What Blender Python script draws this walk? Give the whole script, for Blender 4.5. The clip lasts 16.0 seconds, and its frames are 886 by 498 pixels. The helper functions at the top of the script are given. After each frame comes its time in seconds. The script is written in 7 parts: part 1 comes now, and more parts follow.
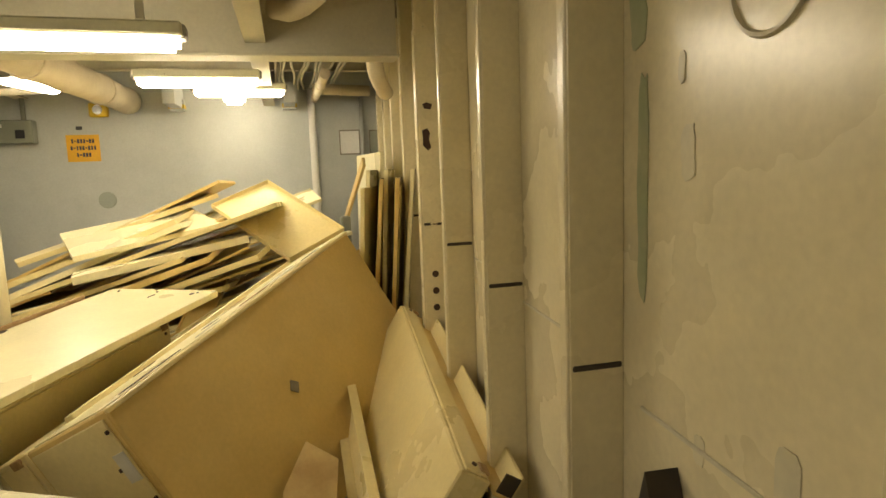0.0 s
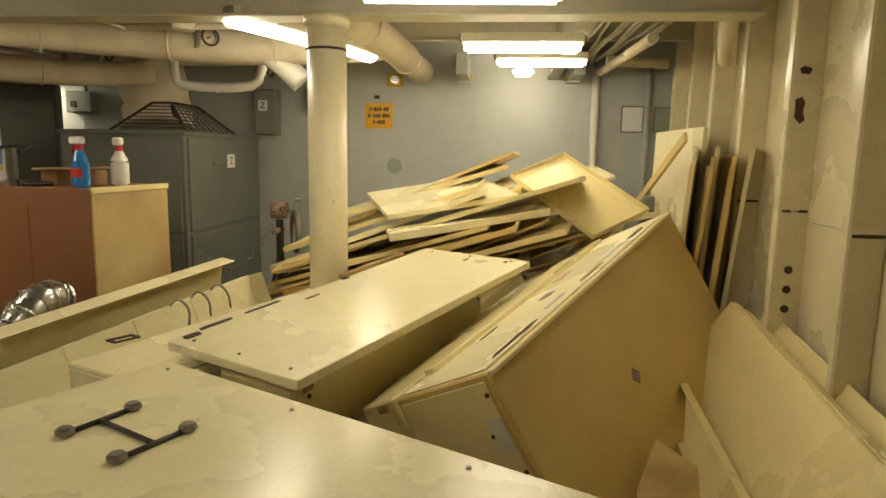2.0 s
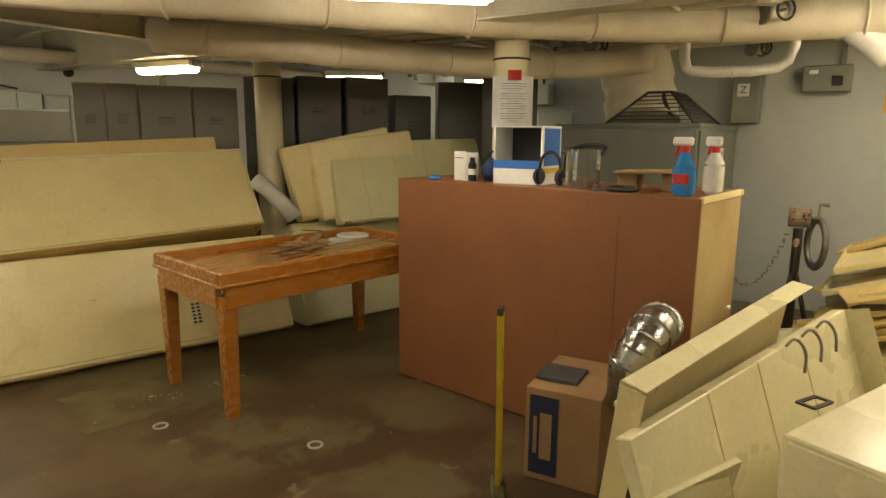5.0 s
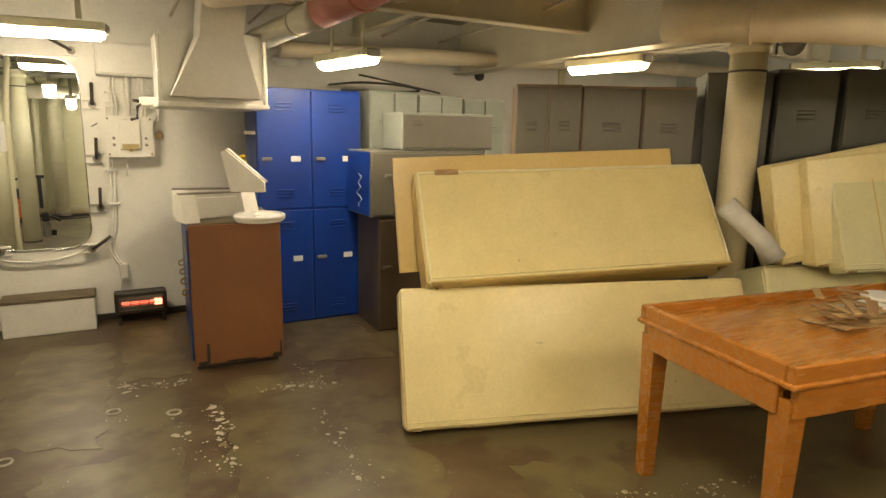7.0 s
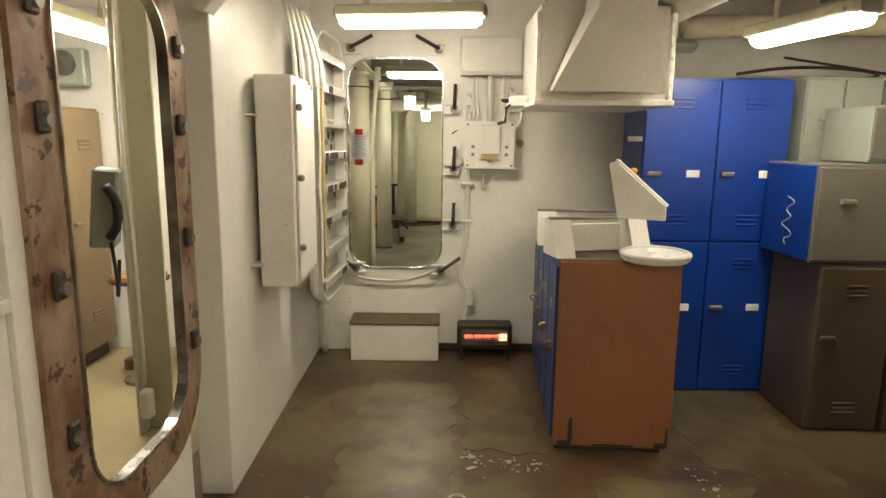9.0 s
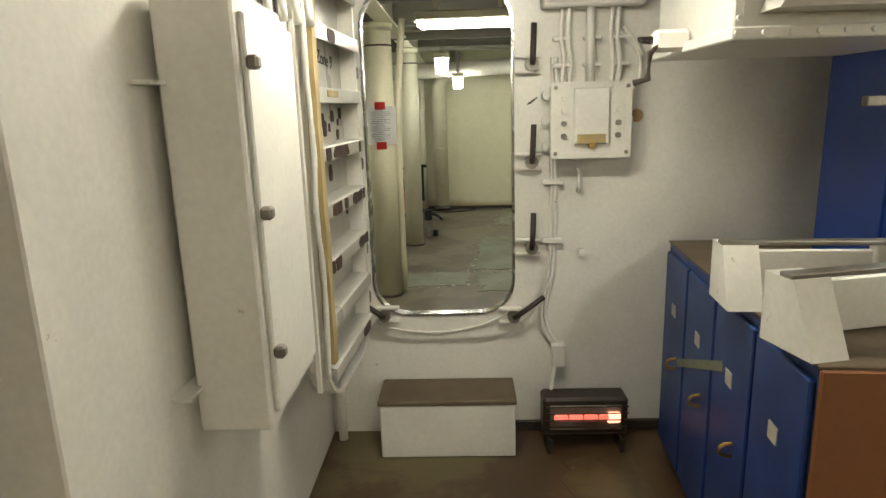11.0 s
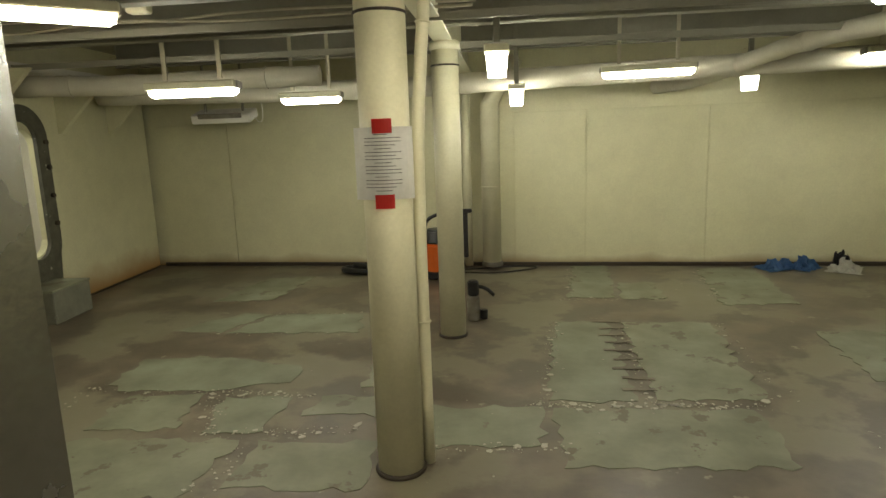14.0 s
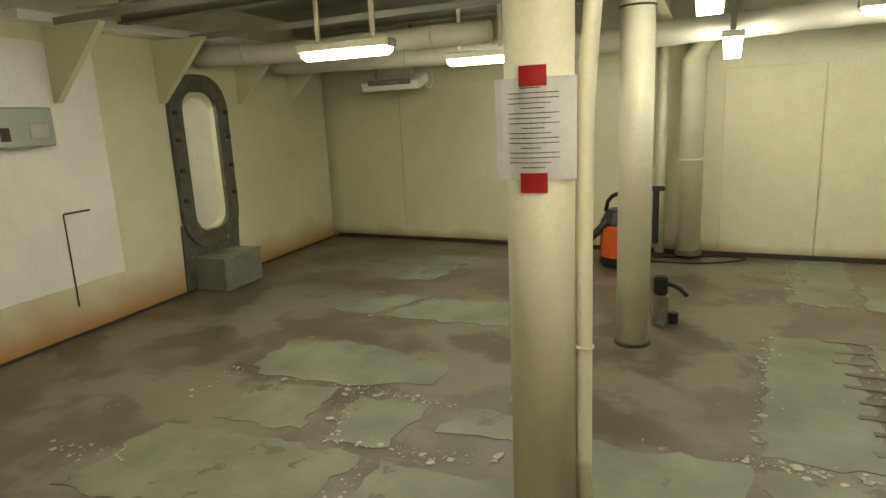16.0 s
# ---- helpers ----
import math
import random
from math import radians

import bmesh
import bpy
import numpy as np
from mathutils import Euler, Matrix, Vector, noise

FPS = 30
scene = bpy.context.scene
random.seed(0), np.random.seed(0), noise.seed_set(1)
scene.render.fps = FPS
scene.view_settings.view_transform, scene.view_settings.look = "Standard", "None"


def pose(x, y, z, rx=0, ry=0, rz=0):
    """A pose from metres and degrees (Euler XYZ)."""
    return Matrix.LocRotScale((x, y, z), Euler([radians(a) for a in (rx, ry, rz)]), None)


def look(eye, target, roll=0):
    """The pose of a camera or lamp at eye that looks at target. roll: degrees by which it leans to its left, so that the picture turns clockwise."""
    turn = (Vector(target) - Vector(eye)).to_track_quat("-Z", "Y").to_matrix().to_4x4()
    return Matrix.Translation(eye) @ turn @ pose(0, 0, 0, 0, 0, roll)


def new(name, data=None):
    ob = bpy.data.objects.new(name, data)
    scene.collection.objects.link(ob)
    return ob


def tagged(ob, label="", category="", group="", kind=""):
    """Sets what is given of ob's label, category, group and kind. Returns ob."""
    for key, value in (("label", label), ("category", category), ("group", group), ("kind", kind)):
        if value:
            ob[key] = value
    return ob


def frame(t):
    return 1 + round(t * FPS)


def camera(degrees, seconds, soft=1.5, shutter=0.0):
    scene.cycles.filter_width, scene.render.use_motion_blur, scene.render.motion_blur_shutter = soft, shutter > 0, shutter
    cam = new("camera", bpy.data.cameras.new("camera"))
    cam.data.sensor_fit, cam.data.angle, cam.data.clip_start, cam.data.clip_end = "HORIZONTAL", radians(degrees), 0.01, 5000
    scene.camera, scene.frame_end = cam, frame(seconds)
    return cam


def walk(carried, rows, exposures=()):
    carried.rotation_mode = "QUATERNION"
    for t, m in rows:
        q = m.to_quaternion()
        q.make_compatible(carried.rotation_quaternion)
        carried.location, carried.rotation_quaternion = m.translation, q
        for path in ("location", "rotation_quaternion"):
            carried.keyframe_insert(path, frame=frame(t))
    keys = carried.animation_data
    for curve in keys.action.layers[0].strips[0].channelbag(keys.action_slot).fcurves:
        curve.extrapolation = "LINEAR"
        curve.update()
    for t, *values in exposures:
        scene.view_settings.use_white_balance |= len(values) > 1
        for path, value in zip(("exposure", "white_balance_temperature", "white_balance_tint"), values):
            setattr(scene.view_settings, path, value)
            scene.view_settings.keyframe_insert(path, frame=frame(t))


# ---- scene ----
cam = camera(71.4, 16.0)
PATH = [
    (0, (0.451, -2.351, 1.408), (2.375, -2.83, 1.151), -2.1),
    (0.5, (0.5, -2.277, 1.398), (2.461, -2.556, 1.124), -1.1),
    (1, (0.559, -2.139, 1.383), (2.532, -2.292, 1.093), -0.2),
    (1.5, (0.619, -1.961, 1.365), (2.597, -2.0, 1.071), -0.3),
    (2, (0.705, -1.828, 1.346), (2.673, -1.641, 1.046), 1.0),
    (2.5, (0.807, -1.674, 1.345), (2.761, -1.386, 1.032), 0.3),
    (3, (0.859, -1.51, 1.352), (2.774, -1.022, 1.045), 1.1),
    (3.5, (0.87, -1.279, 1.365), (2.764, -0.716, 1.051), 0.1),
    (4, (0.85, -1.031, 1.385), (2.685, -0.305, 1.062), -0.1),
    (4.2, (0.853, -0.955, 1.377), (2.642, -0.121, 1.053), 0.3),
    (6.3, (0.727, 0.561, 1.465), (2.021, 2.035, 1.075), -0.5),
    (6.5, (0.748, 0.674, 1.435), (1.938, 2.236, 1.058), -0.1),
    (7, (0.732, 0.944, 1.445), (1.674, 2.668, 1.075), 1.1),
    (7.5, (0.663, 1.218, 1.417), (1.366, 3.054, 1.048), 0.9),
    (8, (0.635, 1.493, 1.413), (1.077, 3.413, 1.068), -1.3),
    (8.5, (0.611, 1.809, 1.416), (0.807, 3.77, 1.074), -0.3),
    (9, (0.601, 2.11, 1.405), (0.609, 4.08, 1.056), 0.6),
    (9.2, (0.577, 2.226, 1.378), (0.531, 4.194, 1.021), 0.4),
    (11.3, (0.396, 3.766, 1.437), (0.326, 5.713, 0.985), -1.8),
    (11.5, (0.397, 3.906, 1.434), (0.338, 5.852, 0.978), -1.4),
    (12, (0.438, 4.313, 1.452), (0.361, 6.267, 1.033), 1.0),
    (12.5, (0.397, 4.7, 1.444), (0.321, 6.662, 1.064), -0.5),
    (13, (0.374, 5.092, 1.434), (0.294, 7.054, 1.056), -0.4),
    (13.5, (0.374, 5.478, 1.436), (0.2, 7.438, 1.081), 1.1),
    (14, (0.278, 5.819, 1.419), (0.063, 7.776, 1.065), -2.0),
    (14.5, (0.237, 5.978, 1.442), (-0.02, 7.939, 1.138), -0.9),
    (15, (0.223, 6.123, 1.439), (-0.252, 8.04, 1.122), -2.5),
    (15.5, (0.235, 6.289, 1.41), (-0.471, 8.122, 1.038), -2.3),
    (16, (0.251, 6.497, 1.378), (-0.536, 8.287, 0.956), -2.8),
]
walk(cam, [(t, look(eye, target, roll)) for t, eye, target, roll in PATH],
     [(0.0, -0.47, 7000, 12), (1.5, -0.75, 6900, 12), (2.5, -0.9, 6800, 10), (4.0, -0.95, 6700, 10), (6.5, 0.25, 7200, 14), (7.5, -0.02, 7100, 14),
      (9.0, -0.02, 6400, 14), (11.5, -0.3, 5900, 10), (12.5, -0.55, 6100, 8), (13.5, -0.3, 6300, 8), (14.5, 0.0, 6500, 10), (16.0, 0.2, 6400, 10)])

# ---- world: a closed ship compartment, only a trace of ambient light ----
world = bpy.data.worlds.new("world")
scene.world = world
world.use_nodes = True
world.node_tree.nodes["Background"].inputs["Color"].default_value = (0.5, 0.5, 0.45, 1)
world.node_tree.nodes["Background"].inputs["Strength"].default_value = 0.008
LAMP = 62.0        # radiance of the fluorescent diffusers
scene.view_settings.exposure = 0.0

DECK = 2.42        # underside of the deck above
BEAM = 1.985       # underside of the deep beams


# ---- materials ----
def rgba(c):
    return (c[0], c[1], c[2], 1.0)


def material(name, color, rough=0.5, metal=0.0, second=None, spread=0.5, scale=3.0, grain=60.0,
             bump=0.05, chips=None, chip_amount=0.0, chip_scale=9.0, stretch=(1, 1, 1), coat=0.0):
    """Painted or bare surface: a colour drifting to a second one, fine grain, relief and worn spots."""
    m = bpy.data.materials.new(name)
    m.use_nodes = True
    nt = m.node_tree
    nodes, links = nt.nodes, nt.links
    b = nodes["Principled BSDF"]
    co = nodes.new("ShaderNodeNewGeometry")
    mp = nodes.new("ShaderNodeMapping")
    mp.inputs["Scale"].default_value = stretch
    links.new(co.outputs["Position"], mp.inputs["Vector"])
    big = nodes.new("ShaderNodeTexNoise")
    big.inputs["Scale"].default_value = scale
    big.inputs["Detail"].default_value = 5
    fine = nodes.new("ShaderNodeTexNoise")
    fine.inputs["Scale"].default_value = grain
    fine.inputs["Detail"].default_value = 4
    for n in (big, fine):
        links.new(mp.outputs["Vector"], n.inputs["Vector"])
    ramp = nodes.new("ShaderNodeMapRange")
    ramp.inputs["From Min"].default_value = 0.5 - 0.5 * spread
    ramp.inputs["From Max"].default_value = 0.5 + 0.5 * spread
    links.new(big.outputs["Fac"], ramp.inputs["Value"])
    mix = nodes.new("ShaderNodeMix")
    mix.data_type = "RGBA"
    mix.inputs["A"].default_value = rgba(color)
    mix.inputs["B"].default_value = rgba(second or [v * 0.82 for v in color])
    links.new(ramp.outputs["Result"], mix.inputs["Factor"])
    gm = nodes.new("ShaderNodeMix")
    gm.data_type = "RGBA"
    gm.blend_type = "MULTIPLY"
    gm.inputs["Factor"].default_value = 0.35
    gr = nodes.new("ShaderNodeMapRange")
    gr.inputs["To Min"].default_value = 0.7
    gr.inputs["To Max"].default_value = 1.25
    links.new(fine.outputs["Fac"], gr.inputs["Value"])
    cc = nodes.new("ShaderNodeCombineColor")
    for k in ("Red", "Green", "Blue"):
        links.new(gr.outputs["Result"], cc.inputs[k])
    links.new(mix.outputs["Result"], gm.inputs["A"])
    links.new(cc.outputs["Color"], gm.inputs["B"])
    grime = nodes.new("ShaderNodeTexNoise")
    grime.inputs["Scale"].default_value = 4.3
    grime.inputs["Detail"].default_value = 9
    grime.inputs["Roughness"].default_value = 0.7
    links.new(co.outputs["Position"], grime.inputs["Vector"])
    gr2 = nodes.new("ShaderNodeMapRange")
    gr2.inputs["From Min"].default_value, gr2.inputs["From Max"].default_value = 0.3, 0.62
    gr2.inputs["To Min"].default_value, gr2.inputs["To Max"].default_value = 0.925, 1.02
    links.new(grime.outputs["Fac"], gr2.inputs["Value"])
    gm2 = nodes.new("ShaderNodeVectorMath")
    gm2.operation = "SCALE"
    links.new(gm.outputs["Result"], gm2.inputs[0])
    links.new(gr2.outputs["Result"], gm2.inputs["Scale"])
    out = gm2.outputs["Vector"]
    if chips:
        sp = nodes.new("ShaderNodeTexNoise")
        sp.inputs["Scale"].default_value = chip_scale
        sp.inputs["Detail"].default_value = 6
        sp.inputs["Roughness"].default_value = 0.65
        links.new(co.outputs["Position"], sp.inputs["Vector"])
        cut = nodes.new("ShaderNodeMapRange")
        cut.inputs["From Min"].default_value = 0.74 - 0.3 * chip_amount
        cut.inputs["From Max"].default_value = 0.77 - 0.3 * chip_amount
        links.new(sp.outputs["Fac"], cut.inputs["Value"])
        cm = nodes.new("ShaderNodeMix")
        cm.data_type = "RGBA"
        cm.inputs["B"].default_value = rgba(chips)
        links.new(cut.outputs["Result"], cm.inputs["Factor"])
        links.new(out, cm.inputs["A"])
        out = cm.outputs["Result"]
    links.new(out, b.inputs["Base Color"])
    rr = nodes.new("ShaderNodeMapRange")
    rr.inputs["To Min"].default_value = max(0.05, rough - 0.12)
    rr.inputs["To Max"].default_value = min(1.0, rough + 0.14)
    links.new(big.outputs["Fac"], rr.inputs["Value"])
    links.new(rr.outputs["Result"], b.inputs["Roughness"])
    b.inputs["Metallic"].default_value = metal
    b.inputs["Coat Weight"].default_value = coat
    bp = nodes.new("ShaderNodeBump")
    bp.inputs["Strength"].default_value = min(1.0, bump * 4)
    bp.inputs["Distance"].default_value = 0.0012
    links.new(fine.outputs["Fac"], bp.inputs["Height"])
    bp2 = nodes.new("ShaderNodeBump")
    bp2.inputs["Strength"].default_value = 0.1
    bp2.inputs["Distance"].default_value = 0.02 * bump * 10
    links.new(big.outputs["Fac"], bp2.inputs["Height"])
    links.new(bp2.outputs["Normal"], bp.inputs["Normal"])
    links.new(bp.outputs["Normal"], b.inputs["Normal"])
    return m


def glowing(name, color, strength):
    m = bpy.data.materials.new(name)
    m.use_nodes = True
    b = m.node_tree.nodes["Principled BSDF"]
    b.inputs["Base Color"].default_value = rgba((0.9, 0.9, 0.88))
    b.inputs["Emission Color"].default_value = rgba(color)
    b.inputs["Emission Strength"].default_value = strength
    return m


WHITE_P = material("white_enamel", (0.78, 0.765, 0.71), 0.33, second=(0.71, 0.69, 0.62), scale=1.3, bump=0.03, chips=(0.42, 0.38, 0.3), chip_amount=0.12, chip_scale=14)
CREAM_HULL = material("yellowed_enamel", (0.76, 0.69, 0.48), 0.26, second=(0.66, 0.58, 0.37), scale=1.6, bump=0.05, chips=(0.25, 0.3, 0.2), chip_amount=0.02, chip_scale=11)
GREY_WALL = material("grey_enamel", (0.50, 0.52, 0.49), 0.5, second=(0.45, 0.47, 0.44), scale=0.9, bump=0.02)
YELLOW_WALL = material("yellow_green_enamel", (0.64, 0.62, 0.42), 0.55, second=(0.56, 0.54, 0.35), scale=0.8, bump=0.03, chips=(0.3, 0.2, 0.1), chip_amount=0.05, chip_scale=6)
CEIL = material("overhead_paint", (0.62, 0.58, 0.44), 0.5, second=(0.5, 0.46, 0.33), scale=1.2, bump=0.03, chips=(0.16, 0.13, 0.1), chip_amount=0.1, chip_scale=5)
# overhead paint at under half value: the dimness is put into the colour
CEIL_2 = material("overhead_paint_darkened", (0.27, 0.26, 0.205), 0.55, second=(0.20, 0.19, 0.145), scale=1.2, bump=0.03)
# plate colour darkened to cut bounced light; the chips are wear
DECK_UP = material("darkened_overhead_plate", (0.27, 0.24, 0.175), 0.6, second=(0.2, 0.175, 0.12), scale=1.4, bump=0.04, chips=(0.1, 0.08, 0.06), chip_amount=0.15, chip_scale=5)
LAG = material("pipe_lagging", (0.68, 0.61, 0.46), 0.7, second=(0.55, 0.47, 0.33), scale=4, grain=90, bump=0.15, chips=(0.28, 0.2, 0.12), chip_amount=0.1, chip_scale=4)
LAG_2 = material("pale_pipe_lagging", (0.6, 0.58, 0.47), 0.7, second=(0.5, 0.47, 0.37), scale=4, grain=90, bump=0.15, chips=(0.3, 0.24, 0.16), chip_amount=0.05, chip_scale=4)
CREAM = material("cream_locker_enamel", (0.76, 0.65, 0.34), 0.3, second=(0.69, 0.575, 0.28), scale=2.0, bump=0.03, chips=(0.33, 0.22, 0.1), chip_amount=0.07, chip_scale=16)
CREAM_D = material("aged_cream_enamel", (0.68, 0.51, 0.20), 0.34, second=(0.60, 0.43, 0.15), scale=2.4, bump=0.03, chips=(0.3, 0.2, 0.1), chip_amount=0.06, chip_scale=14)
CREAM_L = material("pale_cream_enamel", (0.80, 0.74, 0.48), 0.27, second=(0.73, 0.66, 0.41), scale=2.0, bump=0.03, chips=(0.3, 0.22, 0.12), chip_amount=0.03, chip_scale=22)
CREAM_G = material("greenish_cream_enamel", (0.66, 0.62, 0.36), 0.38, second=(0.6, 0.56, 0.31), scale=2.0, bump=0.03, chips=(0.3, 0.25, 0.12), chip_amount=0.05)
BROWN = material("red_oxide_paint", (0.25, 0.098, 0.036), 0.5, second=(0.215, 0.082, 0.03), scale=2.5, bump=0.03, chips=(0.07, 0.05, 0.04), chip_amount=0.05, chip_scale=7)
BLUE = material("royal_blue_enamel", (0.006, 0.05, 0.32), 0.33, second=(0.006, 0.037, 0.24), scale=2, bump=0.02, chips=(0.35, 0.33, 0.2), chip_amount=0.02, chip_scale=12)
BLUE_W = material("worn_blue_enamel", (0.012, 0.045, 0.20), 0.4, second=(0.010, 0.032, 0.13), scale=4, bump=0.03, chips=(0.05, 0.11, 0.06), chip_amount=0.12, chip_scale=7)
GREY_L = material("grey_locker_enamel", (0.175, 0.163, 0.13), 0.45, second=(0.145, 0.137, 0.108), scale=1.6, bump=0.02)
GREEN_L = material("green_grey_locker_enamel", (0.35, 0.375, 0.32), 0.45, second=(0.30, 0.325, 0.27), scale=1.6, bump=0.02)
DARK_L = material("dark_green_grey_enamel", (0.085, 0.085, 0.068), 0.45, second=(0.065, 0.063, 0.05), scale=1.6, bump=0.02)
SIDE_L = material("tan_locker_side", (0.36, 0.26, 0.16), 0.5, second=(0.32, 0.22, 0.13), scale=2, bump=0.03)
TAN_L = material("tan_locker_enamel", (0.23, 0.165, 0.085), 0.45, second=(0.2, 0.145, 0.075), scale=2, bump=0.02)
MACHINE = material("machine_grey_paint", (0.16, 0.172, 0.145), 0.45, second=(0.13, 0.14, 0.115), scale=1.4, bump=0.03, chips=(0.08, 0.07, 0.05), chip_amount=0.05)
PANEL_G = material("switchgear_grey", (0.24, 0.25, 0.2), 0.45, second=(0.2, 0.21, 0.165), scale=2, bump=0.02)
WOOD = material("varnished_oak", (0.42, 0.165, 0.026), 0.26, second=(0.33, 0.12, 0.019), scale=5, grain=40, bump=0.05, stretch=(1, 9, 9), coat=0.5)
STEEL = material("worn_bare_steel", (0.52, 0.52, 0.5), 0.25, 1.0, second=(0.35, 0.34, 0.32), scale=14, grain=120, bump=0.05)
DULL_STEEL = material("dull_steel", (0.33, 0.32, 0.29), 0.5, 0.8, second=(0.2, 0.17, 0.13), scale=12, bump=0.08)
DARK = material("blackened_steel", (0.035, 0.03, 0.026), 0.5, 0.3, second=(0.06, 0.045, 0.03), scale=16, bump=0.06)
BLACK = material("black_plastic", (0.012, 0.012, 0.013), 0.45, bump=0.02)
RUST = material("stripped_rusty_frame", (0.17, 0.088, 0.046), 0.55, 0.2, second=(0.34, 0.25, 0.17), scale=9, spread=0.25, grain=55, bump=0.3, chips=(0.065, 0.042, 0.03), chip_amount=0.55, chip_scale=13, stretch=(1, 1, 0.6))
OXIDE = material("red_lead_primer", (0.06, 0.026, 0.016), 0.6, second=(0.035, 0.018, 0.013), scale=20, bump=0.1)
DOOR_P = material("door_leaf_enamel", (0.50, 0.49, 0.44), 0.3, second=(0.40, 0.39, 0.34), scale=5, bump=0.06, chips=(0.10, 0.075, 0.055), chip_amount=0.14, chip_scale=9, stretch=(1, 1, 0.4))
LOW_L = material("dark_brown_locker_enamel", (0.105, 0.075, 0.048), 0.45, second=(0.085, 0.06, 0.04), scale=1.6, bump=0.02)
OLIVE = material("olive_deck_coating", (0.14, 0.114, 0.052), 0.36, second=(0.095, 0.066, 0.031), scale=4.5, spread=0.2, grain=26, bump=0.12, chips=(0.17, 0.16, 0.10), chip_amount=0.3, chip_scale=8)
PALE_T = material("pale_green_deck_tile", (0.205, 0.222, 0.155), 0.45, second=(0.15, 0.155, 0.105), scale=3.0, spread=0.3, grain=30, bump=0.08, chips=(0.15, 0.13, 0.09), chip_amount=0.3, chip_scale=5)
EDGE_S = material("worn_doorway_edge", (0.42, 0.39, 0.35), 0.35, 0.85, second=(0.14, 0.09, 0.06), scale=7, spread=0.3, bump=0.1)
GASKET = material("yellowed_gasket", (0.5, 0.40, 0.19), 0.6, second=(0.30, 0.22, 0.09), scale=14, bump=0.2, stretch=(1, 1, 0.25))
YELLOW = material("signal_yellow_paint", (0.72, 0.5, 0.02), 0.45, second=(0.62, 0.42, 0.02), scale=6, bump=0.02)
ORANGE_S = material("amber_sign_paint", (0.78, 0.42, 0.02), 0.5, second=(0.72, 0.38, 0.02), scale=4, bump=0.01)
RED = material("red_tape", (0.55, 0.02, 0.015), 0.5, second=(0.48, 0.02, 0.012), scale=8, bump=0.02)
PAPER = material("white_paper", (0.82, 0.82, 0.8), 0.7, second=(0.78, 0.78, 0.76), scale=5, bump=0.02)
END_P = material("oversprayed_cream", (0.50, 0.40, 0.19), 0.45, second=(0.34, 0.21, 0.09), scale=1.6, spread=0.35, bump=0.03)
INK = material("printed_ink", (0.06, 0.06, 0.065), 0.7, bump=0.01)
CARDB = material("brown_cardboard", (0.33, 0.2, 0.095), 0.8, second=(0.28, 0.165, 0.075), scale=6, grain=120, bump=0.05)
NAVY = material("navy_print", (0.015, 0.022, 0.06), 0.6, bump=0.01)
BLUE_PR = material("blue_print", (0.03, 0.16, 0.55), 0.5, bump=0.01)
FOIL = material("galvanised_duct", (0.55, 0.55, 0.52), 0.25, 1.0, second=(0.42, 0.42, 0.4), scale=9, bump=0.12)
ORANGE = material("orange_plastic", (0.62, 0.12, 0.015), 0.4, bump=0.01)
CLOTH_B = material("blue_cloth", (0.09, 0.2, 0.42), 0.9, second=(0.05, 0.12, 0.3), scale=15, bump=0.2)
CLOTH_W = material("white_cloth", (0.65, 0.64, 0.58), 0.9, second=(0.5, 0.48, 0.42), scale=15, bump=0.2)
CABLE = material("painted_cable", (0.5, 0.46, 0.35), 0.55, second=(0.42, 0.38, 0.28), scale=9, bump=0.05)
PORC = material("white_plastic_seat", (0.72, 0.71, 0.67), 0.25, second=(0.66, 0.65, 0.6), scale=7, bump=0.03)
BRASS = material("dull_brass", (0.5, 0.33, 0.1), 0.4, 0.9, second=(0.4, 0.26, 0.08), scale=20, bump=0.04)
STRIP = material("scuffed_wood_scrap", (0.45, 0.3, 0.14), 0.7, second=(0.3, 0.18, 0.08), scale=12, grain=70, bump=0.2, stretch=(1, 6, 6))
PATCH = material("green_deck_tile", (0.215, 0.225, 0.155), 0.5, second=(0.155, 0.16, 0.105), scale=3.2, spread=0.3, grain=30, bump=0.1, chips=(0.12, 0.1, 0.066), chip_amount=0.5, chip_scale=4)
GLUE = material("pale_adhesive_residue", (0.5, 0.48, 0.4), 0.8, second=(0.4, 0.37, 0.3), scale=25, bump=0.25)
LIGHT = glowing("fluorescent_diffuser", (1.0, 0.90, 0.68), LAMP)
LIGHT_2 = glowing("cool_fluorescent_diffuser", (1.0, 0.955, 0.77), LAMP * 0.8)
HEAT = glowing("heater_element_glow", (1.0, 0.10, 0.04), 1.0)
HEAT_2 = glowing("heater_bright_glow", (1.0, 0.42, 0.22), 3.0)


